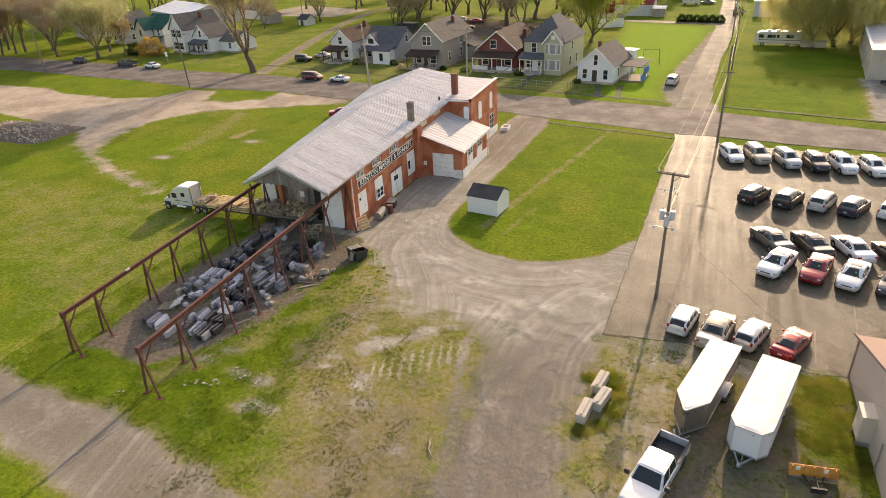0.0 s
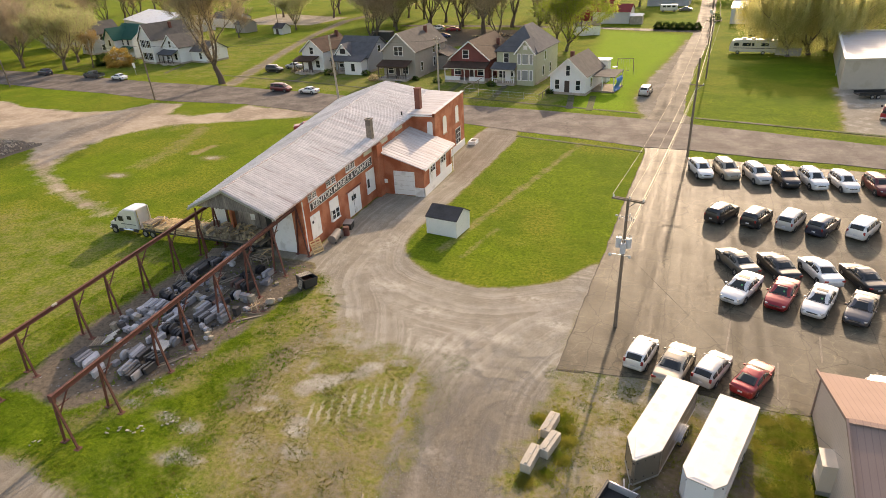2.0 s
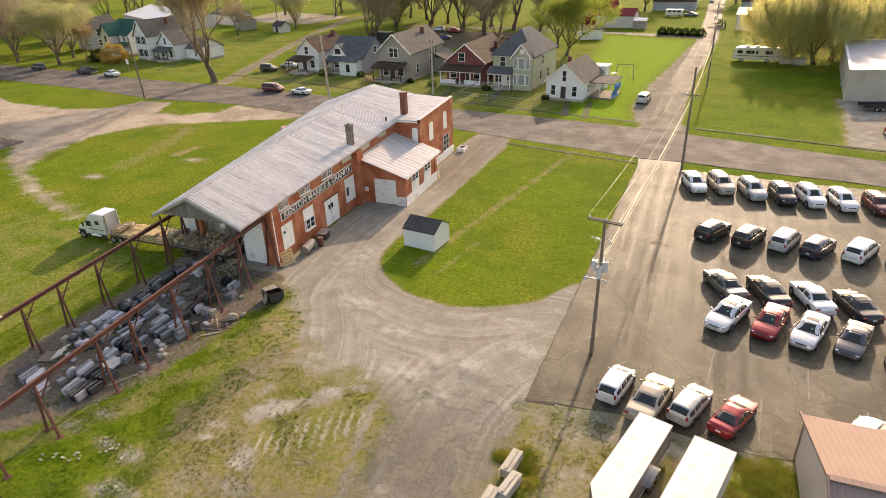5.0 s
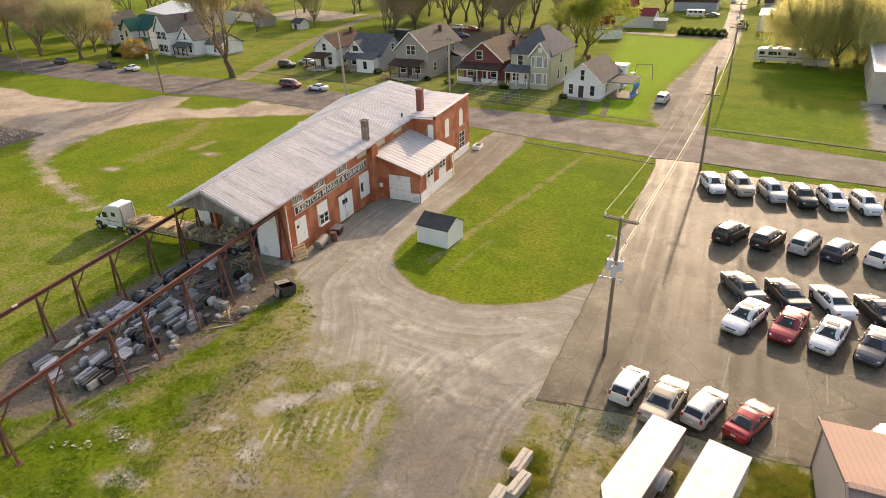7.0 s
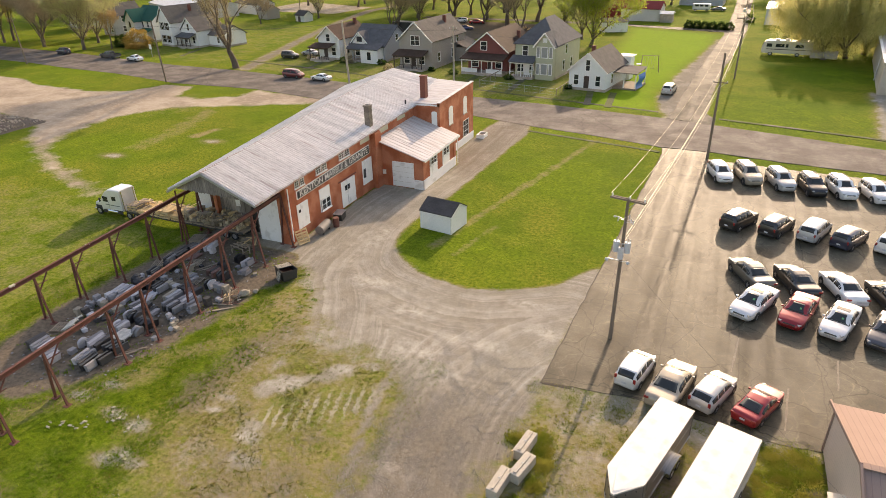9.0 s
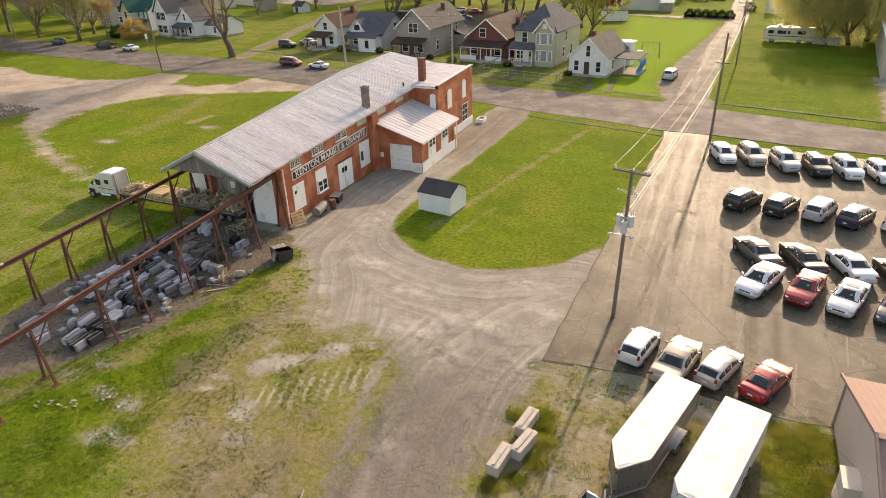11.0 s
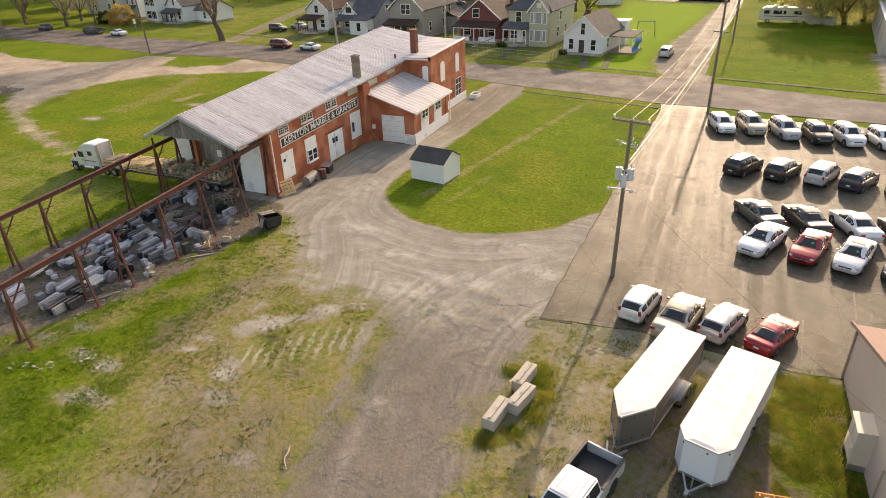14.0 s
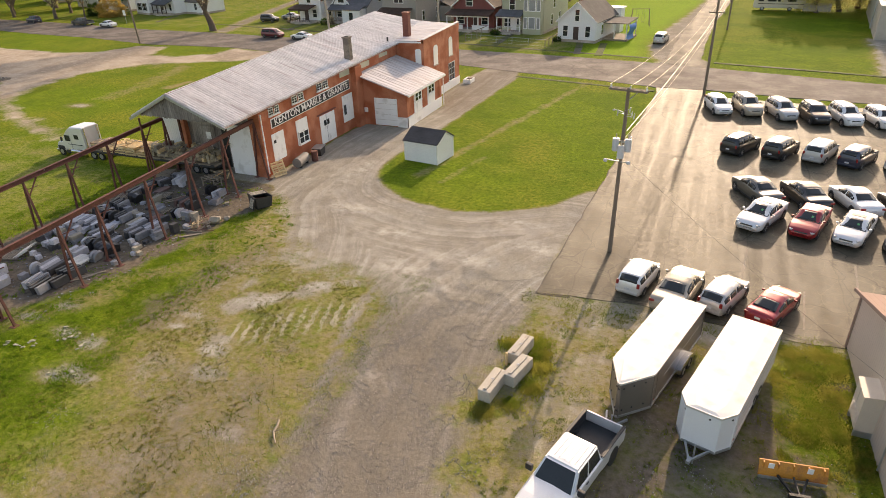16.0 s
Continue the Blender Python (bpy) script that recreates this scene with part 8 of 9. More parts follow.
house(-24.6, 76.2, -4, 7.4, 15, 5.6, 9.0, M_GREY_W, M_SHINGLE_T, "tall taupe gabled house with a deep front porch", porch=(-3.7, 2.8, 2.6, 2.9, 3.7, M_SHINGLE_B), rail=M_DOOR, wins=((0.0, 4.6, 1.9, 1.7), (1.4, 1.0, 1.2, 1.5), (-2.0, 1.0, 1.2, 1.5)), door=(-0.4, M_DOOR), side_wins=((1, 3, 1.2, 0.9, 1.7), (1, 9, 1.2, 0.9, 1.7), (1, 9, 3.9, 0.9, 1.6), (1, 11.5, 3.9, 0.9, 1.6)), chimney=(1.2, 10.5, 7.6))
rear = thing("rear_wing", pose(-19.8, 86.4, 0, 0, 0, -4), "low rear wing of the taupe house", "house wing")
part("wall", span((-1.2, 0, -0.1), (2.0, 6.5, 2.9)), M_GREY_W, rear)
part("roof", slab([(-1.2, -0.3, 4.2), (-1.2, 6.8, 4.2), (2.4, 6.8, 2.85), (2.4, -0.3, 2.85)], 0.1), M_SHINGLE_T, rear)
house(-9.5, 76.8, -4, 8.2, 14, 4.2, 7.5, M_RED_W, M_BROWN_TIN, "barn-red house with a brown metal roof and white porch", porch=(-4.3, 4.2, 2.8, 2.9, 3.6, M_SHINGLE_B), wins=((-0.8, 4.2, 1.2, 1.5), (-2.6, 1.0, 1.3, 1.5), (2.4, 1.0, 1.3, 1.5)), door=(0.5, M_DOOR), chimney=(2.6, 9.5, 5.2))
for q in (-2.6, 2.5):
    hw = thing("porch_wall", pose(-9.5, 76.8, 0, 0, 0, -4), "white boarded half wall of the red porch", "porch wall", "porch walls")
    part("boards", span((q - 1.6, -2.74, 0.4), (q + 1.6, -2.66, 1.12)), M_SIDING, hw)
    part("cap", span((q - 1.65, -2.8, 1.12), (q + 1.65, -2.6, 1.18)), M_WHITE, hw)
cross = thing("cross_gable", pose(-5.9, 83.5, 0, 0, 0, -4), "low brown metal side gable of the red house", "house wing")
part("wall", prism([(-3.2, 0), (3.2, 0), (3.2, 2.9), (0, 5.4), (-3.2, 2.9)], -2, 2.0, "x"), M_RED_W, cross)
for s in (-1, 1):
    part("roof", slab([(-2.4, s * 3.6, 2.6), (2.4, s * 3.6, 2.6), (2.4, 0, 5.5), (-2.4, 0, 5.5)], 0.1), M_BROWN_TIN_X, cross)
house(0.6, 74.6, -7, 8.0, 12.5, 6.0, 10.2, M_GREEN_W, M_SHINGLE_G, "pale sage two-storey house with a hipped slate-grey roof", hip=True, porch=(-4.3, 0.3, 1.9, 3.0, 3.9, M_SHINGLE_G), wins=((-2.0, 3.9, 0.95, 1.7), (-2.9, 1.0, 1.2, 1.4), (-0.7, 1.4, 0.7, 1.2)), door=(-1.7, M_WHITE), side_wins=((1, 4, 1.1, 0.9, 1.7), (1, 8, 1.1, 0.9, 1.7), (1, 5, 3.9, 0.9, 1.6)), chimney=(-2.0, 10.0, 8.0))
bay = thing("bay_front", pose(2.75, 73.9, 0, 0, 0, -7), "two-storey bay with a steep gable on the sage house", "bay")
part("wall", prism([(-1.7, -0.1), (1.7, -0.1), (1.7, 6.1), (0, 8.1), (-1.7, 6.1)], -0.7, 2.5), M_GREEN_W, bay)
for s in (-1, 1):
    part("roof", slab([(s * 2.1, -1.1, 5.75), (s * 2.1, 4.0, 5.75), (0, 4.0, 8.3), (0, -1.1, 8.3)], 0.12), M_SHINGLE_G, bay)
    part("bargeboard", beam((s * 2.12, -1.12, 5.66), (0, -1.12, 8.2), 0.05, 0.24), M_WHITE, bay)
for wx, ww in ((-1.2, 0.5), (0, 1.1), (1.2, 0.5)):
    for wz in (1.0, 3.95):
        w_ = part("window", span((wx - ww / 2, -0.76, wz), (wx + ww / 2, -0.68, wz + 1.75)), M_BLIND, bay)
        part("frame", span((wx - ww / 2 - 0.12, -0.74, wz - 0.12), (wx + ww / 2 + 0.12, -0.7, wz + 1.87)), M_WHITE, w_)
part("window", span((-0.4, -0.74, 6.5), (0.4, -0.68, 7.3)), M_WHITE, bay)
house(11.8, 67.2, -9, 6.5, 10.5, 3.3, 6.2, M_SIDING, M_SHINGLE_T, "small white gabled cottage with a taupe roof", wins=((0.0, 3.3, 0.65, 1.7), (-1.9, 0.9, 0.75, 1.6), (1.9, 0.9, 0.75, 1.6)), door=(-0.1, M_DOOR), side_wins=((1, 3, 1.0, 0.8, 1.5),), chimney=(-1.2, 5.5, 5.0), over=0.3)
lean = thing("lean_to_porch", pose(17.4, 72.2, 0, 0, 0, -9), "side porch of the cottage with a blue tarpaulin", "porch")
part("roof", slab([(-1.9, -2.4, 2.75), (2.6, -2.4, 2.75), (2.6, 3.4, 3.0), (-1.9, 3.4, 3.0)], 0.12), M_SHINGLE_T, lean)
for px, py in ((-1.6, -2.2), (0.4, -2.2), (2.4, -2.2), (2.4, 3.2)):
    part("post", box(0.14, 0.14, 2.7, px, py, 0), M_WHITE, lean)
part("floor", span((-1.9, -2.4, -0.05), (2.6, 3.4, 0.25)), M_WOOD_G, lean)
M_TARP = mat("blue_tarpaulin", (0.02, 0.16, 0.50), 0.5, 0.2, 1.5)
bm = bmesh.new()
bmesh.ops.create_grid(bm, x_segments=8, y_segments=8, size=1.0)
for v_ in bm.verts:
    u, q = v_.co.x, v_.co.y
    v_.co = Vector((2.75 + 0.25 * math.sin(3 * q) + 0.1 * u, -0.6 + 1.5 * u, 1.35 + 1.2 * q))
part("tarpaulin", bm, M_TARP, lean, "hanging blue tarpaulin")
tw = thing("well_house", pose(16.3, 79.0, 0, 0, 0, -9), "small white box-shaped outhouse with a flat roof", "outhouse")
part("wall", box(2.2, 2.2, 4.0, 0, 0, 0), M_SIDING, tw)
part("roof", box(2.7, 2.7, 0.16, 0, 0, 4.0), M_WHITE, tw)
part("window", box(0.7, 0.06, 1.0, 0, -1.1, 2.3), M_GLASS, tw)
sw = thing("swing_set", pose(19.6, 86.5, 0, 0, 0, 10), "grey garden swing set with a slide on the lawn", "swing set")
for s in (-1.7, 1.7):
    for q in (-1, 1):
        part("leg", tube((s, q * 1.1, 0), (s * 0.85, 0, 2.9), 0.05), M_WOOD_G, sw)
part("top_bar", tube((-1.6, 0, 2.9), (1.6, 0, 2.9), 0.05), M_WOOD_G, sw)
for s in (-0.6, 0.5):
    part("seat", box(0.5, 0.25, 0.05, s, 0, 0.6), M_PLASTIC, sw)
    for q in (-0.22, 0.22):
        part("chain", tube((s + q, 0, 0.62), (s + q, 0, 2.9), 0.012, sides=5), M_STEEL, sw)
part("platform", box(1.0, 1.0, 0.08, -1.9, 0, 1.3), M_WHITE, sw)
# houses further along
house(-99.6, 84.8, -14, 5.6, 12, 6.1, 9.6, M_SIDING, M_SHINGLE_T, "white two-storey house with dark shutters", wins=((-1.1, 4.0, 0.8, 1.7), (1.1, 4.0, 0.8, 1.7), (-1.1, 1.0, 0.9, 1.6), (1.1, 1.0, 0.9, 1.6)), chimney=(1.4, 7.0, 8.0))
for sx in (-1.78, -0.42, 0.42, 1.78):
    ob = thing("shutter", pose(-99.6, 84.8, 0, 0, 0, -14), "narrow black window shutter on the white house", "shutter", "shutters")
    part("leaf", span((sx - 0.18, -0.08, 3.95), (sx + 0.18, -0.03, 5.75)), M_BLACK, ob)
    part("leaf", span((sx - 0.18, -0.08, 0.95), (sx + 0.18, -0.03, 2.65)), M_BLACK, ob)
house(-92.4, 85.4, -12, 6.4, 8, 4.2, 7.0, M_SIDING, M_SHINGLE_T, "low white wing with a grey porch roof", porch=(-3.0, 2.6, 2.0, 2.6, 3.4, M_SHINGLE_G), rail=M_DOOR, wins=((0, 4.0, 0.7, 1.5), (-1.6, 1.0, 0.9, 1.5), (1.6, 1.0, 0.9, 1.5)))
house(-86.2, 87.4, -12, 6.6, 7, 2.9, 5.0, M_SIDING, M_SHINGLE_T, "low white rear wing behind the street tree", gable="side", wins=((1.4, 1.0, 0.9, 1.4),))
house(-113.4, 90.4, -12, 9.4, 9, 5.4, 8.6, M_SIDING, M_GREEN_TIN, "white house with a dark green metal roof", gable="side", wins=((-3.0, 1.0, 0.9, 1.6), (-3.0, 3.6, 0.8, 1.4), (0.3, 3.6, 0.8, 1.4), (2.8, 3.6, 0.8, 1.4)), porch=(0.2, 4.6, 2.0, 2.6, 3.4, M_GREEN_TIN))
gg = thing("front_gable", pose(-115.6, 90.2, 0, 0, 0, -12), "white front gable of the green-roofed house", "gable")
part("wall", prism([(-2.2, -0.1), (2.2, -0.1), (2.2, 5.4), (0, 8.0), (-2.2, 5.4)], -1.6, 3.5), M_SIDING, gg)
for s in (-1, 1):
    part("roof", slab([(s * 2.6, -2.0, 5.05), (s * 2.6, 4.0, 5.05), (0, 4.0, 8.15), (0, -2.0, 8.15)], 0.12), M_GREEN_TIN, gg)
w_ = part("window", span((-0.4, -1.66, 3.6), (0.4, -1.58, 5.1)), M_GLASS, gg)
part("frame", span((-0.52, -1.64, 3.48), (0.52, -1.6, 5.22)), M_WHITE, w_)
house(-132.4, 95.4, -14, 6.6, 9, 5.6, 8.6, M_BLUE_W, M_SHINGLE_T, "pale grey house half hidden by trees", wins=((1.9, 3.9, 0.9, 1.6), (1.9, 1.0, 0.9, 1.6), (-1.5, 1.0, 0.9, 1.6)), side_wins=((1, 3, 3.8, 0.9, 1.5), (1, 3, 1.0, 0.9, 1.5)))
house(-158, 104, -25, 11, 12, 4.0, 7.0, M_BLUE_W, M_SHINGLE_T, "low grey house behind bare trees", gable="side", wins=((-3, 1.0, 1.2, 1.4), (2, 1.0, 1.2, 1.4)))
# outbuildings
M_SHEDW = lined(mat("white_board_outbuilding", (0.66, 0.65, 0.62), 0.7, 0.08, 0.8), "X", 0.25, 0.012, 0.8)


def outbuilding(x, y, turn, w, d, eave, ridge, wall_m, roof_m, label, name="outbuilding", door=True):
    h = thing(name, pose(x, y, 0, 0, 0, turn), label, "outbuilding", "outbuildings")
    part("wall", prism([(0, -0.1), (d, -0.1), (d, eave), (d / 2, ridge - 0.08), (0, eave)], -w / 2, w / 2, "x"), wall_m, h)
    k = (ridge - eave) / (d / 2)
    for ya in (-0.3, d + 0.3):
        part("roof", slab([(-w / 2 - 0.25, ya, eave - k * 0.3 + 0.08), (w / 2 + 0.25, ya, eave - k * 0.3 + 0.08), (w / 2 + 0.25, d / 2, ridge), (-w / 2 - 0.25, d / 2, ridge)], 0.1), roof_m, h)
    if door:
        part("door", span((-w * 0.2, -0.05, 0), (w * 0.08, 0.02, eave * 0.8)), M_DOOR if door is True else door, h)
    return h


outbuilding(-94.5, 135.5, -15, 4.2, 3.6, 2.0, 3.3, M_SHEDW, M_SHINGLE, "small white barn-roofed shed on the lawn", "garden_shed")
outbuilding(-111.5, 138.5, -18, 5.2, 5, 2.8, 4.3, M_GREY_W, M_SHINGLE_T, "grey shed beyond the lawn", "garage_shed", False)
outbuilding(-129, 151, -18, 14, 8, 3.2, 5.0, M_SHEDW, M_SHINGLE_T, "long pale outbuilding beyond the lawn", "garage_shed", False)
outbuilding(-151, 134.9, -27.7, 34, 20, 4.0, 6.6, M_SHEDW, M_WHITE, "long white-roofed hall in the distance", "hall", False)
M_REDROOF = lined(mat("red_metal_roof", (0.26, 0.05, 0.05), 0.9, 0.1, 0.5, spec=0.12), "X", 0.4, 0.03, 0.75)
outbuilding(7.5, 160.0, -4, 11, 8, 3.4, 5.2, M_SHEDW, M_REDROOF, "white shed with a red metal roof by the lane", "barn", False)
outbuilding(-1.0, 166.0, -4, 11, 16, 4.5, 9.5, M_REDROOF, M_REDROOF, "large red barn by the lane", "barn", False)
outbuilding(4.6, 136.0, 20, 6.5, 4.5, 2.6, 3.4, M_WHITE, M_SHINGLE_T, "low white garage behind the tree", "garage_shed", False)
outbuilding(15.0, 158.0, -4, 3.4, 3.0, 2.4, 3.0, M_CONC2, M_WHITE, "small grey pump house by the lane", "pump_house", False)
outbuilding(45.0, 158.5, -6, 9, 12, 4.2, 5.4, M_SHEDW, M_WHITE, "white garage with a pale metal roof", "garage_shed", False)
outbuilding(21.5, 205, -4, 14, 10, 3.2, 6.5, M_BLUE_W, M_SHINGLE_B, "grey house with a wooden deck in the distance", "far_house", False)
outbuilding(49, 205, -6, 12, 10, 3.2, 6.0, M_BLUE_W, M_SHINGLE_B, "grey house at the lane's end in the distance", "far_house", False)
# pale flat-roofed building
pbd = thing("flat_roofed_building", pose(0, 0, 0), "pale cream flat-roofed building with a metal parapet", "building")
M_CREAMW = mat("cream_stucco", (0.50, 0.44, 0.36), 0.85, 0.12, 0.4, other=(0.42, 0.36, 0.28))
FP = [(55.4, 77.6), (80, 84.5), (86, 112), (59.2, 110.2)]
bm = bmesh.new()
lo = [bm.verts.new((x, y, -0.2)) for x, y in FP]
hi = [bm.verts.new((x, y, 4.7)) for x, y in FP]
bm.faces.new(hi)
for j in range(4):
    bm.faces.new((lo[j], lo[(j + 1) % 4], hi[(j + 1) % 4], hi[j]))
bmesh.ops.recalc_face_normals(bm, faces=list(bm.faces))
part("wall", bm, M_CREAMW, pbd)
part("roof", slab([(x * 0.985 + 1.05, y * 0.985 + 1.4, 4.75) for x, y in FP], 0.06), M_ROOF_B, pbd, "bright metal roof")
for j in range(4):
    (x1, y1), (x2, y2) = FP[j], FP[(j + 1) % 4]
    part("parapet", beam((x1, y1, 4.8), (x2, y2, 4.8), 0.35, 0.4), M_CREAMW, pbd)
    part("coping", beam((x1, y1, 5.02), (x2, y2, 5.02), 0.42, 0.06), M_WHITE, pbd)
part("drain_pipe", tube((56.6, 89.5, 0), (56.9, 90.2, 4.6), 0.07), M_STEEL, pbd)
part("door", span((66, 80.2, 0), (67, 80.6, 2.1)), M_DOOR, pbd)
ft = thing("flat_trailer", pose(59.0, 72.5, 0, 0, 0, 15), "black flat utility trailer beside the pale building", "trailer")
part("bed", box(4.6, 1.9, 0.15, 0, 0, 0.55), M_BLACK, ft)
for s in (-1, 1):
    part("rail", box(4.6, 0.06, 0.35, 0, s * 0.95, 0.7), M_BLACK, ft)
add_wheels(ft, (-0.4, 0.5), 0.325, 1.05)
# motor home
rv = thing("motor_home", pose(43.9, 111.2, 0, 0, 0, 176), "long cream motor home with roof vents on the verge", "motor home")
M_RV = mat("cream_fibreglass", (0.66, 0.60, 0.48), 0.4, 0.06, 0.8)
part("body", loft([(-4.6, [(0, 0.5), (1.15, 0.5), (1.2, 0.8), (1.2, 2.7), (1.05, 3.0), (0, 3.05)]), (3.6, [(0, 0.5), (1.15, 0.5), (1.2, 0.8), (1.2, 2.7), (1.05, 3.0), (0, 3.05)]), (4.3, [(0, 0.5), (1.1, 0.5), (1.15, 0.8), (1.1, 2.3), (1.0, 2.7), (0, 2.75)]), (4.75, [(0, 0.55), (1.0, 0.55), (1.05, 0.8), (1.0, 1.4), (0.9, 1.6), (0, 1.65)])]), M_RV, rv)
part("windscreen", slab([(4.42, -0.95, 2.55), (4.42, 0.95, 2.55), (4.78, 0.95, 1.75), (4.78, -0.95, 1.75)], -0.04), M_CARGLASS, rv)
for s in (-1, 1):
    for xx, ww in ((3.4, 1.0), (1.4, 1.6), (0.1, 0.5), (-2.2, 1.5)):
        part("side_window", box(ww, 0.03, 0.65, xx, s * 1.2, 1.75), M_CARGLASS, rv)
    part("side_stripe", box(8.6, 0.02, 0.12, -0.4, s * 1.205, 1.25), M_SHINGLE_B, rv)
for xx in (-2.6, 0.2, 2.0):
    part("roof_unit", box(0.9, 0.8, 0.28, xx, 0, 3.03, bevel=0.05), M_WHITE, rv, "white roof vent")
add_wheels(rv, (3.0, -2.0), 0.4, 1.08)
cv = thing("white_van", pose(22.7, 188.8, 0, 0, 0, 178), "white passenger van parked on far grass", "van")
part("body", box(5.4, 2.0, 1.9, 0, 0, 0.4, bevel=0.25), P["white"], cv)
for s in (-1, 1):
    for xx in (-1.5, 0, 1.4):
        part("side_window", box(1.1, 0.03, 0.6, xx, s * 1.0, 1.45), M_CARGLASS, cv)
add_wheels(cv, (1.7, -1.7), 0.36, 0.92)
cw2 = thing("covered_boat", pose(50.5, 108.6, 0, 0, 0, 172), "low trailer under a pale cover behind the motor home", "trailer")
part("cover", prism([(-1.0, 0.3), (1.0, 0.3), (0.95, 1.3), (0, 1.7), (-0.95, 1.3)], -2.4, 2.4, "x"), M_CONC, cw2)
add_wheels(cw2, (0.0,), 0.325, 0.9)
bt = thing("box_trailer", pose(-50.0, 121.5, 0, 0, 0, -6), "dark box trailer with a pale top in a back yard", "trailer")
part("body", box(6.0, 2.4, 2.2, 0, 0, 0.7, bevel=0.05), M_PLASTIC, bt)
part("roof", box(6.05, 2.45, 0.12, 0, 0, 2.9, bevel=0.03), M_CONC, bt)
add_wheels(bt, (-1.6, -0.8), 0.4, 1.05)
wp = thing("wood_pile", pose(-20.5, 133.5, 0, 0, 0, 12), "long heap of cut pale firewood in a back yard", "wood pile")
rw_ = random.Random(77)
for j in range(90):
    a_ = rw_.uniform(0, 180)
    xx, yy = rw_.gauss(0, 3.0), rw_.gauss(0, 1.0)
    part("log", tube((xx - 0.4 * math.cos(a_), yy - 0.4 * math.sin(a_), 0.15), (xx + 0.4 * math.cos(a_), yy + 0.4 * math.sin(a_), 0.2 + max(0, 0.9 - abs(xx) * 0.2) * rw_.random()), 0.13, sides=7), M_WOOD_Y if j % 3 else M_BARK, wp)
sgn = thing("street_sign", pose(-91.0, 71.2, 0, 0, 0, -8), "white rectangular street sign on a thin post", "sign")
part("post", box(0.07, 0.07, 2.6, 0, 0, 0), M_STEEL, sgn)
part("plate", box(0.9, 0.03, 1.1, 0, -0.05, 1.7), M_WHITE, sgn)
# chain-link fence in front of the sage house
fn = thing("wire_fence", pose(0, 0, 0), "low wire fence with round posts along the front gardens", "fence")
FPTS = [(-6.5, 64.5), (-3.6, 64.0), (-0.7, 63.4), (2.2, 62.9), (5.1, 62.3), (8.0, 61.7)]
for a, b in zip(FPTS, FPTS[1:]):
    part("top_rail", tube((*a, 1.15), (*b, 1.15), 0.025, sides=6), M_STEEL, fn)
    part("bottom_wire", tube((*a, 0.15), (*b, 0.15), 0.012, sides=5), M_STEEL, fn)
    part("mid_wire", tube((*a, 0.65), (*b, 0.65), 0.012, sides=5), M_STEEL, fn)
for a in FPTS:
    part("post", tube((*a, 0), (*a, 1.25), 0.035, sides=8), M_STEEL, fn)
for s, (a, b) in enumerate((((8.0, 61.7), (8.5, 70.0)), ((-6.5, 64.5), (-5.9, 74.0)))):
    part("side_rail", beam((*a, 1.1), (*b, 1.1), 0.08, 0.1), M_WOOD_G, fn)
    for j in range(5):
        p_ = Vector(a).lerp(Vector(b), j / 4)
        part("post", box(0.1, 0.1, 1.15, p_.x, p_.y, 0), M_WOOD_G, fn)

# ---- trees, bushes, weeds ----
def leaf_mat(name, a, b):
    m = mat(name, a, 0.7, 0.35, 0.7, bump=0.0, other=b, mix=0.5, rand=0.12, spec=0.2)
    n, l = m.node_tree.nodes, m.node_tree.links
    p = n["Principled BSDF"]
    tr_ = n.new("ShaderNodeBsdfTranslucent")
    mx = n.new("ShaderNodeMixShader")
    mx.inputs[0].default_value = 0.62
    l.new(p.inputs["Base Color"].links[0].from_socket, tr_.inputs["Color"])
    l.new(p.outputs[0], mx.inputs[1])
    l.new(tr_.outputs[0], mx.inputs[2])
    l.new(mx.outputs[0], n["Material Output"].inputs["Surface"])
    return m


M_LEAF = {"lime": leaf_mat("young_lime_leaves", (0.38, 0.47, 0.06), (0.48, 0.52, 0.09)), "yellow": leaf_mat("yellow_green_buds", (0.40, 0.36, 0.17), (0.46, 0.40, 0.22)),
          "olive": leaf_mat("olive_spring_leaves", (0.42, 0.45, 0.18), (0.48, 0.49, 0.23)), "rust": leaf_mat("rusty_brown_buds", (0.40, 0.34, 0.22), (0.45, 0.39, 0.26)), "orange": leaf_mat("golden_shrub_leaves", (0.42, 0.28, 0.07), (0.38, 0.30, 0.10)),
          "copper": leaf_mat("coppery_buds", (0.46, 0.29, 0.10), (0.50, 0.36, 0.14)), "hedge": leaf_mat("dark_green_hedge_leaves", (0.05, 0.09, 0.02), (0.08, 0.13, 0.03)), "weed": leaf_mat("bright_weed_leaves", (0.185, 0.24, 0.028), (0.29, 0.275, 0.055)), "willow": leaf_mat("hanging_willow_leaves", (0.60, 0.57, 0.21), (0.68, 0.62, 0.28)), "straw": leaf_mat("olive_dry_grass", (0.17, 0.175, 0.035), (0.23, 0.20, 0.06)), "litter": leaf_mat("brown_leaf_litter", (0.17, 0.10, 0.055), (0.24, 0.16, 0.085)), "grass": leaf_mat("grass_blades", (0.125, 0.225, 0.012), (0.18, 0.255, 0.022))}


M_TWIG = mat("fine_brown_twigs", (0.40, 0.31, 0.21), 0.9, 0.3, 0.8, bump=0.0, spec=0.1, other=(0.48, 0.38, 0.25), mix=0.5, rand=0.1)


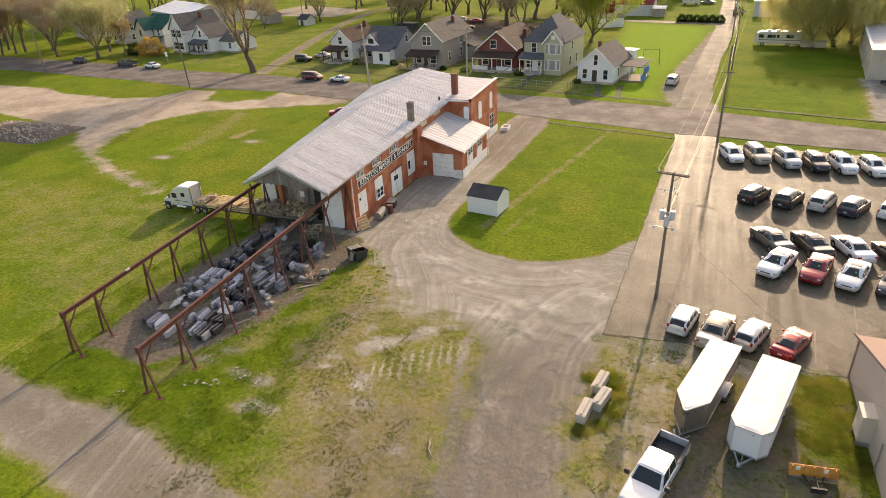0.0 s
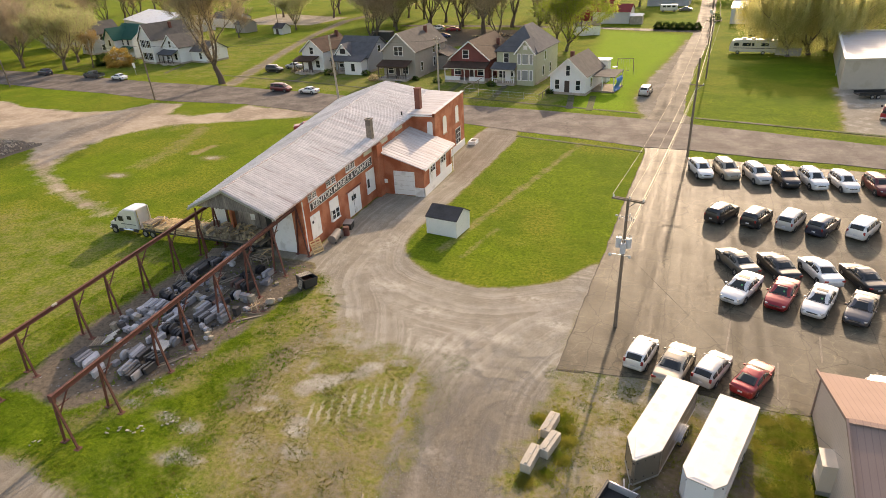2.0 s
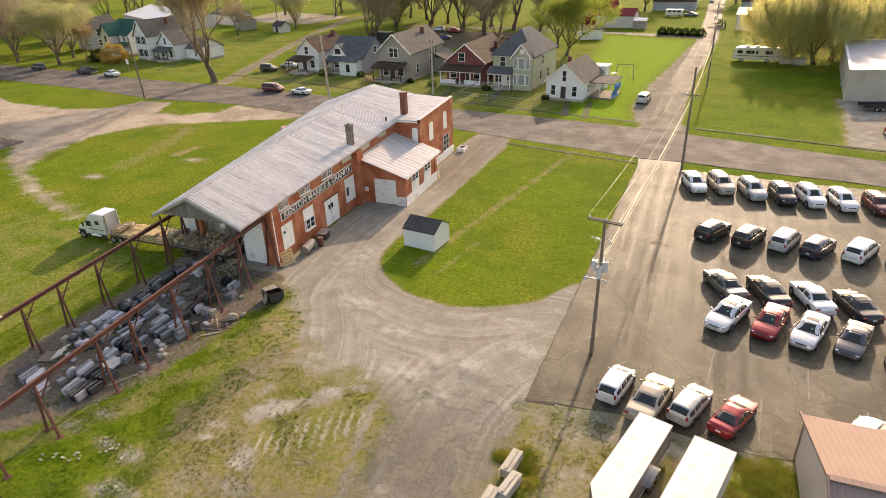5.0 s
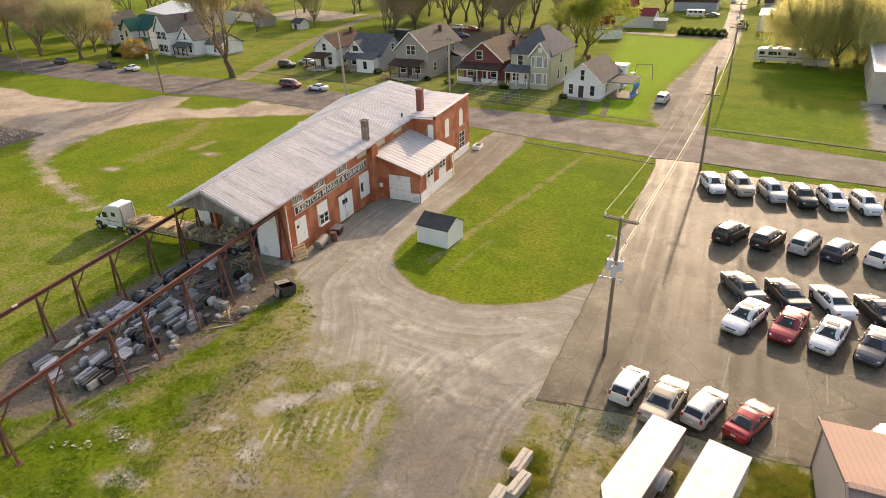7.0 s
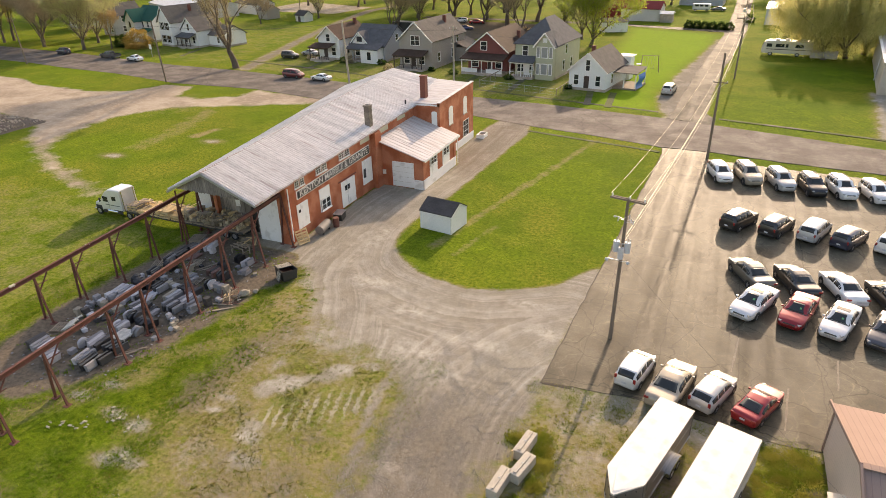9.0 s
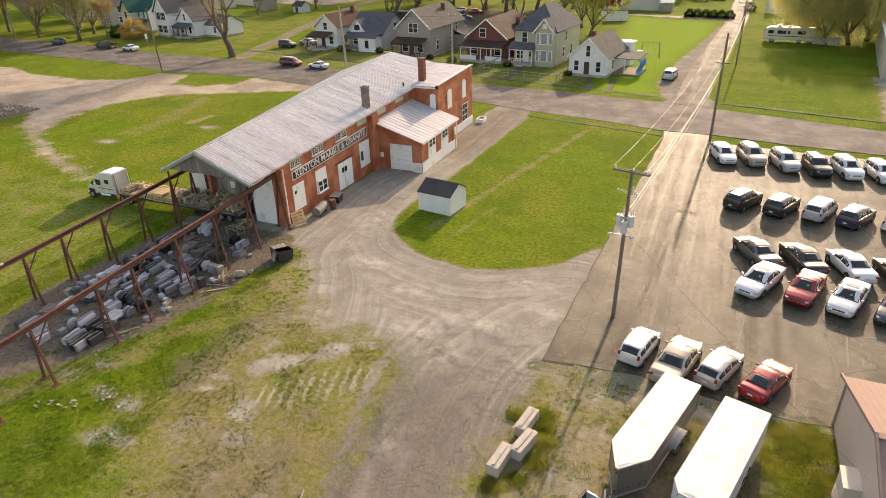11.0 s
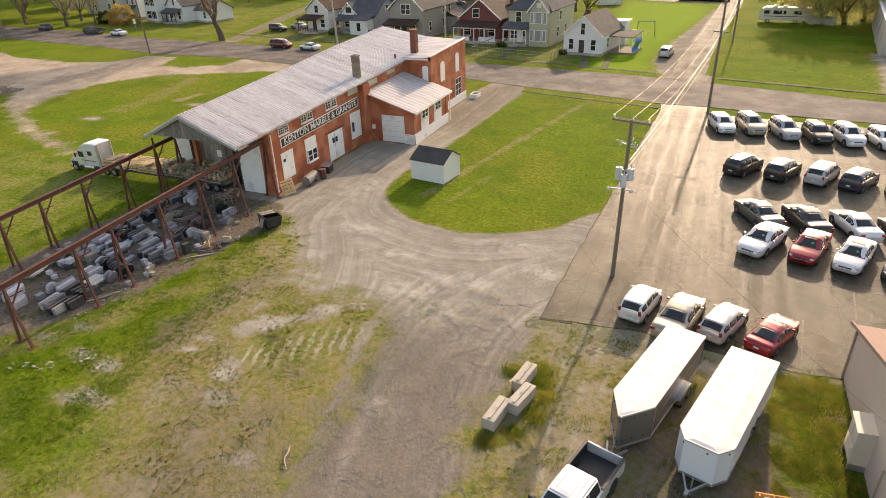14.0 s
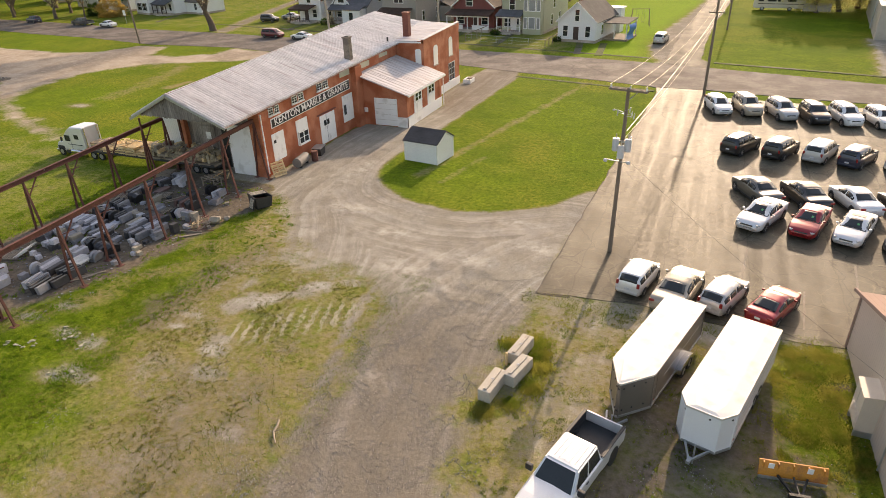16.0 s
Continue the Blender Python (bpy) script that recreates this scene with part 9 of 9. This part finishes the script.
def leaves(points, size, rnd):
    """Small three-cornered leaves at the points, each with a turn of its own."""
    pts = np.asarray(points, float)
    n = len(pts)
    g = np.random.RandomState(rnd)
    u = g.normal(size=(n, 3))
    u /= np.linalg.norm(u, axis=1)[:, None]
    v = np.cross(u, g.normal(size=(n, 3)))
    v /= np.linalg.norm(v, axis=1)[:, None]
    s = size * g.uniform(0.5, 1.4, (n, 1))
    q = np.stack([pts - u * s * 0.5 - v * s * 0.3, pts + v * s * 0.55, pts + u * s * 0.6 - v * s * 0.2], 1).reshape(-1, 3)
    me5 = bpy.data.meshes.new("crown")
    me5.from_pydata(q.tolist(), [], np.arange(3 * n).reshape(-1, 3).tolist())
    return me5


def tree(name, m, label, height, spread, leaf, count, size, seed, fork=0.25, droop=0.0, levels=4, group="trees", limbs=5, girth=1.0, twigs=8000, reach=1.0, low=3):
    """Trunk and limbs grown by forking; fine twigs on the outer limbs; leaves along the twigs. droop: hanging shoots."""
    t = thing(name, m, label, "tree", group)
    rnd = random.Random(seed)
    bm = bmesh.new()
    ends = []
    rt = height * 0.022

    def grow(p, dirn, length, r, lv):
        steps = 3
        for j in range(steps):
            dirn = (dirn + Vector((rnd.uniform(-1, 1), rnd.uniform(-1, 1), rnd.uniform(-0.3, 0.7))) * 0.14).normalized()
            q = p + dirn * length / steps
            tube(p, q, r, r * 0.86, bm, sides=7 if lv > 2 else (5 if lv > 0 else 4), caps=False)
            p, r = q, r * 0.86
            if lv <= low:
                ends.append((p.copy(), dirn.copy()))
        if lv == 0:
            return
        n = limbs if lv == levels else rnd.choice((2, 3, 3))
        turn = rnd.uniform(0, 6.28)
        for j in range(n):
            a = turn + 6.283 * j / n + rnd.uniform(-0.4, 0.4)
            out = Vector((math.cos(a), math.sin(a), 0))
            wide = spread * (rnd.uniform(0.2, 0.6) if j == 0 else rnd.uniform(0.7, 1.15))
            grow(p, (dirn * 1.0 + out * wide + Vector((0, 0, rnd.uniform(0.0, 0.5)))).normalized(), (height * 0.26 if lv == levels else length) * rnd.uniform(0.66, 0.9), r * (0.74 if n < 4 else 0.62), lv - 1)

    grow(Vector((0, 0, -0.2)), Vector((rnd.uniform(-0.05, 0.05), rnd.uniform(-0.05, 0.05), 1)), height * fork, rt, levels)
    fit_h = height / max(p.z for p, _ in ends)
    bmesh.ops.scale(bm, vec=(fit_h * girth, fit_h * girth, fit_h), verts=list(bm.verts))
    part("trunk", bm, M_BARK, t, "grey-brown trunk and limbs", smooth=True)
    g = np.random.RandomState(seed)
    at = np.array([(p.x * fit_h * girth, p.y * fit_h * girth, p.z * fit_h) for p, _ in ends])
    to = np.array([tuple(d_) for _, d_ in ends])
    k = g.randint(0, len(at), twigs)
    way = to[k] * 0.55 + g.normal(0, 0.6, (twigs, 3)) + np.array([0, 0, 0.12])
    way /= np.linalg.norm(way, axis=1)[:, None]
    ln = g.uniform(0.35, 1.15, (twigs, 1)) * height * 0.075 * reach
    root = at[k] + g.normal(0, 0.012 * height, (twigs, 3))
    bend = way * ln
    if droop:
        bend = np.column_stack([g.normal(0, 0.5, twigs), g.normal(0, 0.5, twigs), -g.uniform(0.15, 1.0, twigs) * droop])
        bend[:, 2] = np.maximum(bend[:, 2], 0.6 - root[:, 2])
    tip = root + bend
    side = np.cross(bend, g.normal(size=(twigs, 3)))
    side /= np.linalg.norm(side, axis=1)[:, None] + 1e-9
    wd = g.uniform(0.012, 0.028, (twigs, 1))
    q = np.stack([root - side * wd, root + side * wd, tip], 1).reshape(-1, 3)
    me5 = bpy.data.meshes.new("twig_spray")
    me5.from_pydata(q.tolist(), [], np.arange(3 * twigs).reshape(-1, 3).tolist())
    me5.materials.append(M_LEAF[leaf] if droop else M_TWIG)
    c = new("twig_spray", me5)
    c.parent = t
    c["label"] = "fine brown twigs"
    if count:
        h = g.randint(0, twigs, count)
        pts = root[h] + bend[h] * g.uniform(0.1, 1.05, (count, 1)) + g.normal(0, 0.10, (count, 3))
        me5 = leaves(pts, size, seed)
        me5.materials.append(M_LEAF[leaf])
        c = new("crown", me5)
        c.parent = t
        c["label"] = "thin crown of young spring leaves"
    return t


def sc(x, y, turn, s):
    return pose(x, y, 0, 0, 0, turn) @ Matrix.Scale(s, 4)


street = tree("street_tree", pose(-61.9, 66.0, 0, 0, 0, 30), "tall street tree with thin golden-green spring leaves", 23, 0.52, "yellow", 40000, 0.15, 3, fork=0.16, levels=5, limbs=5, twigs=20000, girth=1.45, low=4)
lime = tree("maple_tree", pose(3.4, 111, 0), "rounded maple in fresh lime-green leaf behind the houses", 14.5, 0.8, "lime", 36000, 0.22, 5, low=4, girth=1.15, fork=0.1, levels=4, limbs=6, twigs=6000, reach=1.4)
willow = tree("willow_tree", pose(50.5, 108.0, 0), "broad willow with hanging yellow-green shoots", 16, 0.75, "willow", 32000, 0.18, 8, fork=0.08, droop=8.0, levels=4, limbs=6, twigs=6000, girth=1.1, low=4)
bare = tree("bare_tree", pose(-133.2, 75.0, 0), "bare brown tree with reddish spring buds", 16, 0.7, "rust", 18000, 0.13, 12, fork=0.12, levels=5, limbs=4, twigs=15000, girth=1.2)
budding = tree("budding_tree", pose(-117.6, 74.5, 0), "budding tree with yellow-green leaves by the street", 15, 0.8, "olive", 38000, 0.16, 15, fork=0.13, levels=4, limbs=6, twigs=9000, reach=1.5, girth=1.25)
small = tree("small_tree", pose(-111.4, 77.5, 0), "small slender tree with rusty buds", 9, 0.45, "orange", 3500, 0.14, 17, fork=0.3, levels=4, limbs=4, twigs=4000)
copper = tree("copper_tree", pose(-152.2, 77.0, 0), "slender tree with coppery orange buds by the far street", 15, 0.42, "copper", 12000, 0.16, 19, fork=0.2, levels=4, limbs=4, twigs=8000)
for x, y, a, s, src in ((54.6, 110.5, 80, 1.0, willow), (47.6, 114, 200, 0.85, willow), (58.5, 116, 140, 1.0, willow), (66, 122, 20, 1.0, willow), (75, 124, 300, 1.0, willow),
                        (-155.5, 75.4, 70, 1.0, copper), (-153.0, 80.5, 150, 1.1, copper), (-162, 82, 20, 1.1, copper), (-146, 84, 210, 1.0, bare), (-140, 80, 33, 0.9, bare), (-139, 92, 250, 1.1, budding), (-124, 84, 100, 0.85, budding), (-170, 84, 200, 1.1, bare), (-162, 72, 310, 0.95, bare), (-149, 99, 80, 1.1, bare),
                        (-52.6, 118.6, 50, 0.95, bare), (-51.2, 119.6, 130, 1.0, bare), (-45.5, 145, 10, 1.25, bare), (-17, 123, 200, 0.95, bare), (-93.8, 144.8, 90, 0.75, budding), (-56, 144, 270, 0.9, budding), (-35, 144, 20, 1.0, bare), (-26, 139, 75, 1.0, street), (-8, 128, 140, 0.9, street), (-1, 122, 260, 0.85, budding),
                        (-103.9, 127.6, 40, 0.6, bare), (-70, 158, 140, 0.9, budding), (-104, 160, 220, 0.9, bare), (-88, 186, 20, 1.0, bare), (-122, 180, 80, 1.0, budding), (-66, 176, 100, 1.0, bare), (-38, 172, 200, 1.0, budding), (-20, 178, 50, 1.0, bare), (-12, 160, 120, 0.9, budding),
                        (-140, 170, 30, 1.1, bare), (-165, 185, 130, 1.1, bare), (-185, 170, 230, 1.2, bare), (-75, 205, 300, 1.0, budding), (-190, 120, 60, 1.2, bare), (-200, 145, 160, 1.2, budding), (72, 140, 20, 1.1, bare), (85, 140, 120, 1.1, bare), (92, 160, 220, 1.2, bare), (64, 175, 70, 1.0, bare), (80, 190, 170, 1.1, budding), (-175, 105, 10, 1.1, copper), (-182, 95, 95, 1.1, bare),
                        (12, 205, 70, 1.0, lime), (-5, 215, 170, 1.0, bare), (42, 235, 20, 1.0, budding), (25, 250, 120, 1.1, bare), (60, 225, 220, 1.1, bare), (-40, 225, 60, 1.1, bare), (-100, 225, 160, 1.1, bare), (-150, 230, 260, 1.2, bare), (-220, 215, 20, 1.2, bare),
                        (-177, 131, 40, 1.1, bare), (-181, 149, 250, 1.1, bare), (-183, 163, 20, 1.2, bare), (-196, 172, 110, 1.2, bare), (-172, 172, 200, 1.2, budding), (-190, 138, 70, 1.1, bare),
                        (-50.9, 159.4, 60, 1.4, bare), (-47, 164, 170, 1.3, bare), (-66, 166, 20, 1.0, budding), (-58, 172, 220, 1.0, budding), (-30, 158, 310, 1.0, budding), (-37.4, 153, 100, 1.1, budding), (-60.8, 152.2, 30, 0.9, budding), (-21, 152, 190, 0.9, street), (-98, 178, 90, 1.1, bare), (-102, 190, 250, 1.1, bare)):
    copy_thing(src, sc(x, y, a, s))


def bush(m, label, rx, ry, rz, leaf, count, size, seed, name="bush", group="bushes"):
    b = thing(name, m, label, "bush", group)
    g = np.random.RandomState(seed)
    d_ = g.normal(size=(count, 3))
    d_ /= np.linalg.norm(d_, axis=1)[:, None]
    r = g.uniform(0.55, 1.0, (count, 1)) ** 0.6
    lump = 1 + 0.22 * np.sin(d_[:, :1] * 7 + seed) * np.cos(d_[:, 1:2] * 6 + 2 * seed) + 0.12 * np.sin(d_[:, 2:] * 9)
    pts = d_ * r * lump * np.array([rx, ry, rz])
    pts[:, 2] = np.abs(pts[:, 2] + rz * 0.45)
    me5 = leaves(pts, size, seed)
    me5.materials.append(M_LEAF[leaf])
    c = new("foliage", me5)
    c.parent = b
    bm = bmesh.new()
    rr = random.Random(seed)
    for j in range(7):
        a = rr.uniform(0, 6.28)
        tube((0, 0, -0.05), (rx * 0.6 * math.cos(a), ry * 0.6 * math.sin(a), rz * rr.uniform(0.7, 1.2)), 0.05, 0.015, bm, sides=5)
    part("stems", bm, M_BARK, b)
    return b


bush(pose(-105.0, 80.5, 0), "round golden-orange shrub before the green-roofed house", 3.6, 3.2, 3.0, "orange", 9000, 0.2, 1)
bush(pose(-111.5, 81.0, 0), "dark evergreen shrub beside the golden one", 2.2, 2.0, 1.9, "hedge", 5000, 0.18, 2)
bush(pose(47.2, 137.0, 0), "dark evergreen bush beside the alley garage", 3.0, 3.0, 3.2, "hedge", 7000, 0.2, 3)
for j in range(6):
    bush(pose(22.0 + 2.0 * j, 148.6 - 0.36 * j, 0), "clipped dark green hedge section by the lane", 1.25, 1.0, 1.25, "hedge", 3600, 0.16, 20 + j, "hedge", "hedge sections")
for j, (x, y, r, h, leaf_) in enumerate(((-42.6, 77.6, 0.8, 0.8, "hedge"), (-40.9, 77.4, 0.7, 0.6, "rust"), (-33.6, 78.2, 0.8, 0.7, "hedge"), (-29.4, 73.6, 0.9, 0.8, "rust"), (-20.6, 75.0, 0.6, 0.5, "hedge"), (-15.2, 73.4, 0.8, 0.7, "hedge"), (-3.6, 71.8, 0.7, 0.6, "hedge"), (8.6, 67.6, 0.6, 0.5, "hedge"), (-52.2, 79.4, 0.8, 0.6, "rust"), (-104.2, 84.0, 1.2, 0.9, "hedge"))):
    bush(pose(x, y, 0), "low dark shrub growing against a house front", r * 1.3, r, h, leaf_, 1200, 0.14, 40 + j, group="shrubs by the houses")
bush(pose(36.7, 163, 0), "dark round bush beside the alley", 1.6, 1.6, 1.6, "hedge", 900, 0.26, 31)

def blades(name, count, seed, keep, hmin, hmax, leaf, label):
    """A scatter of narrow grass blades over the places that keep(x, y) allows."""
    g = np.random.RandomState(seed)
    pts = []
    while len(pts) < count:
        xy = keep(g, count)
        pts.extend(xy.tolist())
    p = np.array(pts[:count])
    n = len(p)
    a = g.uniform(0, 2 * np.pi, n)
    h = g.uniform(hmin, hmax, n) * (0.8 + 0.3 * (np.sin(p[:, 0] * 2.1 + np.sin(p[:, 1] * 1.7)) * 0.5 + 0.5))
    w = h * g.uniform(0.10, 0.24, n)
    lean = g.uniform(0.1, 0.9, n) * h
    b = np.arctan2(g.normal(size=n), g.normal(size=n))
    base = np.column_stack([p, np.full(n, -0.03)])
    s = np.column_stack([np.cos(a) * w, np.sin(a) * w, np.zeros(n)])
    tip = base + np.column_stack([np.cos(b) * lean, np.sin(b) * lean, h])
    q = np.stack([base - s, base + s, tip], 1).reshape(-1, 3)
    me5 = bpy.data.meshes.new(name)
    me5.from_pydata(q.tolist(), [], np.arange(3 * n).reshape(-1, 3).tolist())
    me5.materials.append(M_LEAF[leaf])
    tagged(new(name, me5), label, "grass", kind="stuff")


def rect_keep(x0, x1, y0, y1, *without, only=None):
    def f(g, n):
        x, y = g.uniform(x0, x1, n), g.uniform(y0, y1, n)
        ok = np.ones(n, bool)
        for poly in without:
            ok &= inside(x, y, poly) < g.normal(0.0, 0.25, n)
        if only:
            ok &= inside(x, y, only) > g.uniform(-0.6, 0.5, n)
        return np.column_stack([x, y])[ok]
    return f


def drifts(keep, scale=0.8, least=-0.05):
    """Growth in uneven patches, with gaps between them."""
    def f(g, n):
        xy = keep(g, n)
        return xy[[noise.noise(Vector((x_ * scale, y_ * scale, 3.0))) + 0.35 * noise.noise(Vector((x_ * 3, y_ * 3, 7.0))) > least for x_, y_ in xy]]
    return f


def tufts(keep, per, r):
    """Rosettes of blades gathered round scattered points."""
    def f(g, n):
        xy = keep(g, max(1, n // per))
        a, q = g.uniform(0, 6.283, (len(xy), per)), np.abs(g.normal(0, r, (len(xy), per)))
        return np.stack([xy[:, :1] + q * np.cos(a), xy[:, 1:] + q * np.sin(a)], 2).reshape(-1, 2)
    return f


def pebbles(name, count, seed, keep, smin, smax, material, label):
    """Loose angular stones, four-sided, trodden into the ground."""
    g = np.random.RandomState(seed)
    pts = []
    while len(pts) < count:
        pts.extend(keep(g, count).tolist())
    p = np.array(pts[:count])
    r = smin + (smax - smin) * g.uniform(0, 1, count) ** 3
    a = g.uniform(0, 2 * np.pi, count)
    q = [np.column_stack([p[:, 0] + np.cos(a + k * 1.57) * r * g.uniform(0.7, 1.2, count), p[:, 1] + np.sin(a + k * 1.57) * r * g.uniform(0.7, 1.2, count), np.full(count, -0.03)]) for k in range(4)]
    q.append(np.column_stack([p[:, 0] + g.uniform(-0.4, 0.4, count) * r, p[:, 1] + g.uniform(-0.4, 0.4, count) * r, -0.012 + r * g.uniform(0.3, 0.9, count)]))
    v = np.stack(q, 1).reshape(-1, 3)
    f = (np.array([[0, 1, 4], [1, 2, 4], [2, 3, 4], [3, 0, 4]])[None] + 5 * np.arange(count)[:, None, None]).reshape(-1, 3)
    me7 = bpy.data.meshes.new(name)
    me7.from_pydata(v.tolist(), [], f.tolist())
    me7.materials.append(material)
    tagged(new(name, me7), label, "gravel", kind="stuff")


M_PEBBLE = mat("loose_yard_stone", (0.40, 0.365, 0.31), 0.95, 0.3, 8, other=(0.22, 0.19, 0.155), mix=0.4)
pebbles("loose_gravel", 26000, 81, drifts(rect_keep(12, 29, -36, -9, only=[(19, -9), (26, -9.5), (25.6, -20), (29, -36), (17, -36), (18.5, -22), (18, -14)])), 0.012, 0.05, M_PEBBLE, "loose grey stones on the damp gravel track")
pebbles("yard_gravel", 22000, 82, drifts(rect_keep(2, 26, -10, 14, only=YARD)), 0.012, 0.04, M_PEBBLE, "loose stones on the gravel yard")
pebbles("soil_stones", 5000, 83, drifts(rect_keep(8, 20, -34, -9), 0.5, 0.1), 0.015, 0.04, M_PEBBLE, "small stones on the trampled soil")
pebbles("verge_stones", 5000, 84, drifts(rect_keep(25.5, 41, -30, -10.6)), 0.015, 0.05, M_PEBBLE, "stones along the trailer verge")
blades("rough_grass", 130000, 61, rect_keep(-14, 8, -30, -2, YARD, STONEYARD, SOUTHROAD, MIXED), 0.03, 0.1, "grass", "rough tufted grass round the stone yard")
blades("patchy_grass", 40000, 62, rect_keep(6, 20, -32, -11), 0.03, 0.09, "grass", "thin patchy grass on the trampled yard")
blades("trailer_weeds", 52000, 66, tufts(drifts(rect_keep(37.4, 41, -19.5, -11.2), 0.9, -0.02), 30, 0.11), 0.04, 0.1, "weed", "thick weeds between the trailer and the metal building")
blades("verge_grass", 60000, 63, tufts(drifts(rect_keep(25.8, 41, -32, -10.8, only=[(26, -10.9), (41, -10.8), (40.5, -24), (28, -34), (26, -22)]), 0.8, 0.0), 26, 0.1), 0.03, 0.09, "weed", "long green weeds round the trailers")
blades("lawn_grass", 60000, 64, rect_keep(8, 28, -2, 38, only=[(10.1, 40.2), (27.2, 36.7), (26.6, 10.5), (26.0, 5.2), (23.6, 1.4), (20.3, -0.5), (17, -1.6), (12.6, -0.5), (9.7, 1.5), (8.4, 4), (7.8, 7), (8.8, 15.7), (9.3, 28.5)]), 0.02, 0.05, "grass", "short lawn grass beside the workshop")
blades("edge_weeds", 4000, 65, rect_keep(25.0, 41, -11.6, -10.2), 0.04, 0.12, "weed", "weeds along the broken asphalt edge")

blades("broad_weeds", 26000, 67, tufts(drifts(rect_keep(4, 19, -34, -12, only=[(4, -12), (9, -12.5), (16.5, -13), (17.5, -17), (16.5, -21), (17.5, -34), (4, -34)]), 0.35, 0.0), 14, 0.07), 0.04, 0.10, "straw", "dark rosettes of yard weeds in the worn grass")
blades("field_weeds", 30000, 68, tufts(rect_keep(-14, 8, -30, -2, YARD, STONEYARD, SOUTHROAD), 16, 0.09), 0.06, 0.13, "grass", "taller tufts in the rough grass")
blades("dead_leaves", 9000, 69, tufts(drifts(rect_keep(5, 20, -34, -12), 0.3, 0.05), 4, 0.1), 0.03, 0.08, "litter", "brown leaf litter on the trampled grass")
blades("yard_weeds", 9000, 71, tufts(drifts(rect_keep(-8.5, 2.2, -23, -2.5), 0.5, 0.1), 14, 0.08), 0.05, 0.14, "grass", "weeds growing between the stones")


def clump(g_, x, y, r):
    def f(g, n):
        a, q = g.uniform(0, 6.283, n), np.abs(g.normal(0, r, n))
        return np.column_stack([x + q * np.cos(a), y + q * np.sin(a)])
    return f


for k, (x, y, r) in enumerate(((40.2, -12.6, 0.6), (39.8, -14.6, 0.6), (40.2, -18.4, 0.5), (27.35, -16.0, 0.35), (26.9, -15.1, 0.4), (27.5, -18.4, 0.4), (26.0, -20.6, 0.3), (39.6, -11.6, 0.5), (38.8, -13.2, 0.5), (25.7, -15.6, 0.3), (26.9, -19.7, 0.35), (39.0, -15.8, 0.6), (38.3, -11.9, 0.4), (38.4, -17.2, 0.5), (39.6, -17.0, 0.5), (27.6, -16.9, 0.3))):
    blades("weed_clump", 4200, 70 + k, clump(None, x, y, r), 0.05, 0.15, "weed", "clump of tall bright green weeds")

# rubble heap on the sandy ground
hp = thing("rubble_heap", pose(-71, 17.5, 0), "grey-brown heap of rubble and brush on sandy ground", "heap")
rnd = random.Random(5)
bm = bmesh.new()
bmesh.ops.create_grid(bm, x_segments=24, y_segments=16, size=1.0)
for v_ in bm.verts:
    x_, y_ = v_.co.x * 10, v_.co.y * 5
    e_ = max(0, 1 - v_.co.x ** 2) * max(0, 1 - v_.co.y ** 2)
    v_.co = Vector((x_, y_, e_ * (1.0 + 0.5 * noise.noise(Vector((x_ * 0.5, y_ * 0.5, 0)))) - 0.06))
part("mound", bm, M_BARK, hp, smooth=True)
bm = bmesh.new()
for j in range(900):
    u_, w_2 = rnd.uniform(-0.9, 0.9), rnd.uniform(-0.9, 0.9)
    z_ = max(0, 1 - u_ ** 2) * max(0, 1 - w_2 ** 2) * 1.0
    s_ = rnd.uniform(0.08, 0.34)
    bmesh.ops.create_cube(bm, size=1, matrix=pose(u_ * 10, w_2 * 5, z_, rnd.uniform(0, 90), rnd.uniform(0, 90), rnd.uniform(0, 90)) @ Matrix.Diagonal((s_, s_ * 0.6, s_ * 0.4, 1)))
M_RUBBLE = mat("brown_rubble", (0.33, 0.265, 0.19), 0.95, 0.4, 0.5, other=(0.46, 0.39, 0.31), mix=0.5)
ob = part("rubble", bm, M_RUBBLE, hp)
ob["kind"] = "stuff"
# pale rubble scraps in the grass
M_SCRAP = mat("mossy_broken_concrete", (0.40, 0.375, 0.31), 0.95, 0.3, 3.0, other=(0.24, 0.24, 0.14), mix=0.5)
SCRAPS = ((5.4, -22.9, 22), (5.1, -22.3, 12), (3.6, -22.6, 16), (4.2, -22.7, 14), (5.9, -25.1, 14), (6.8, -24.9, 16), (1.7, -24.2, 14), (0.7, -24.6, 10), (2.6, -23.6, 12), (-2.6, -26.2, 6))
rnd = random.Random(8)
for x, y, count in SCRAPS:
    bm = bmesh.new()
    for j in range(count // 2):
        s_ = rnd.uniform(0.03, 0.11)
        bmesh.ops.create_cube(bm, size=1, matrix=pose(rnd.gauss(0, 0.3), rnd.gauss(0, 0.14), 0.0, rnd.uniform(-14, 14), rnd.uniform(-14, 14), rnd.uniform(0, 90)) @ Matrix.Diagonal((s_ * 2.2, s_ * 1.3, s_ * 0.6, 1)))
    ob = link("stone_scraps", bm, M_SCRAP)
    ob.matrix_world = pose(x, y, 0, 0, 0, rnd.uniform(0, 180))
    tagged(ob, "scatter of pale stone chips in the grass", "stone chips", "stone chips", kind="stuff")
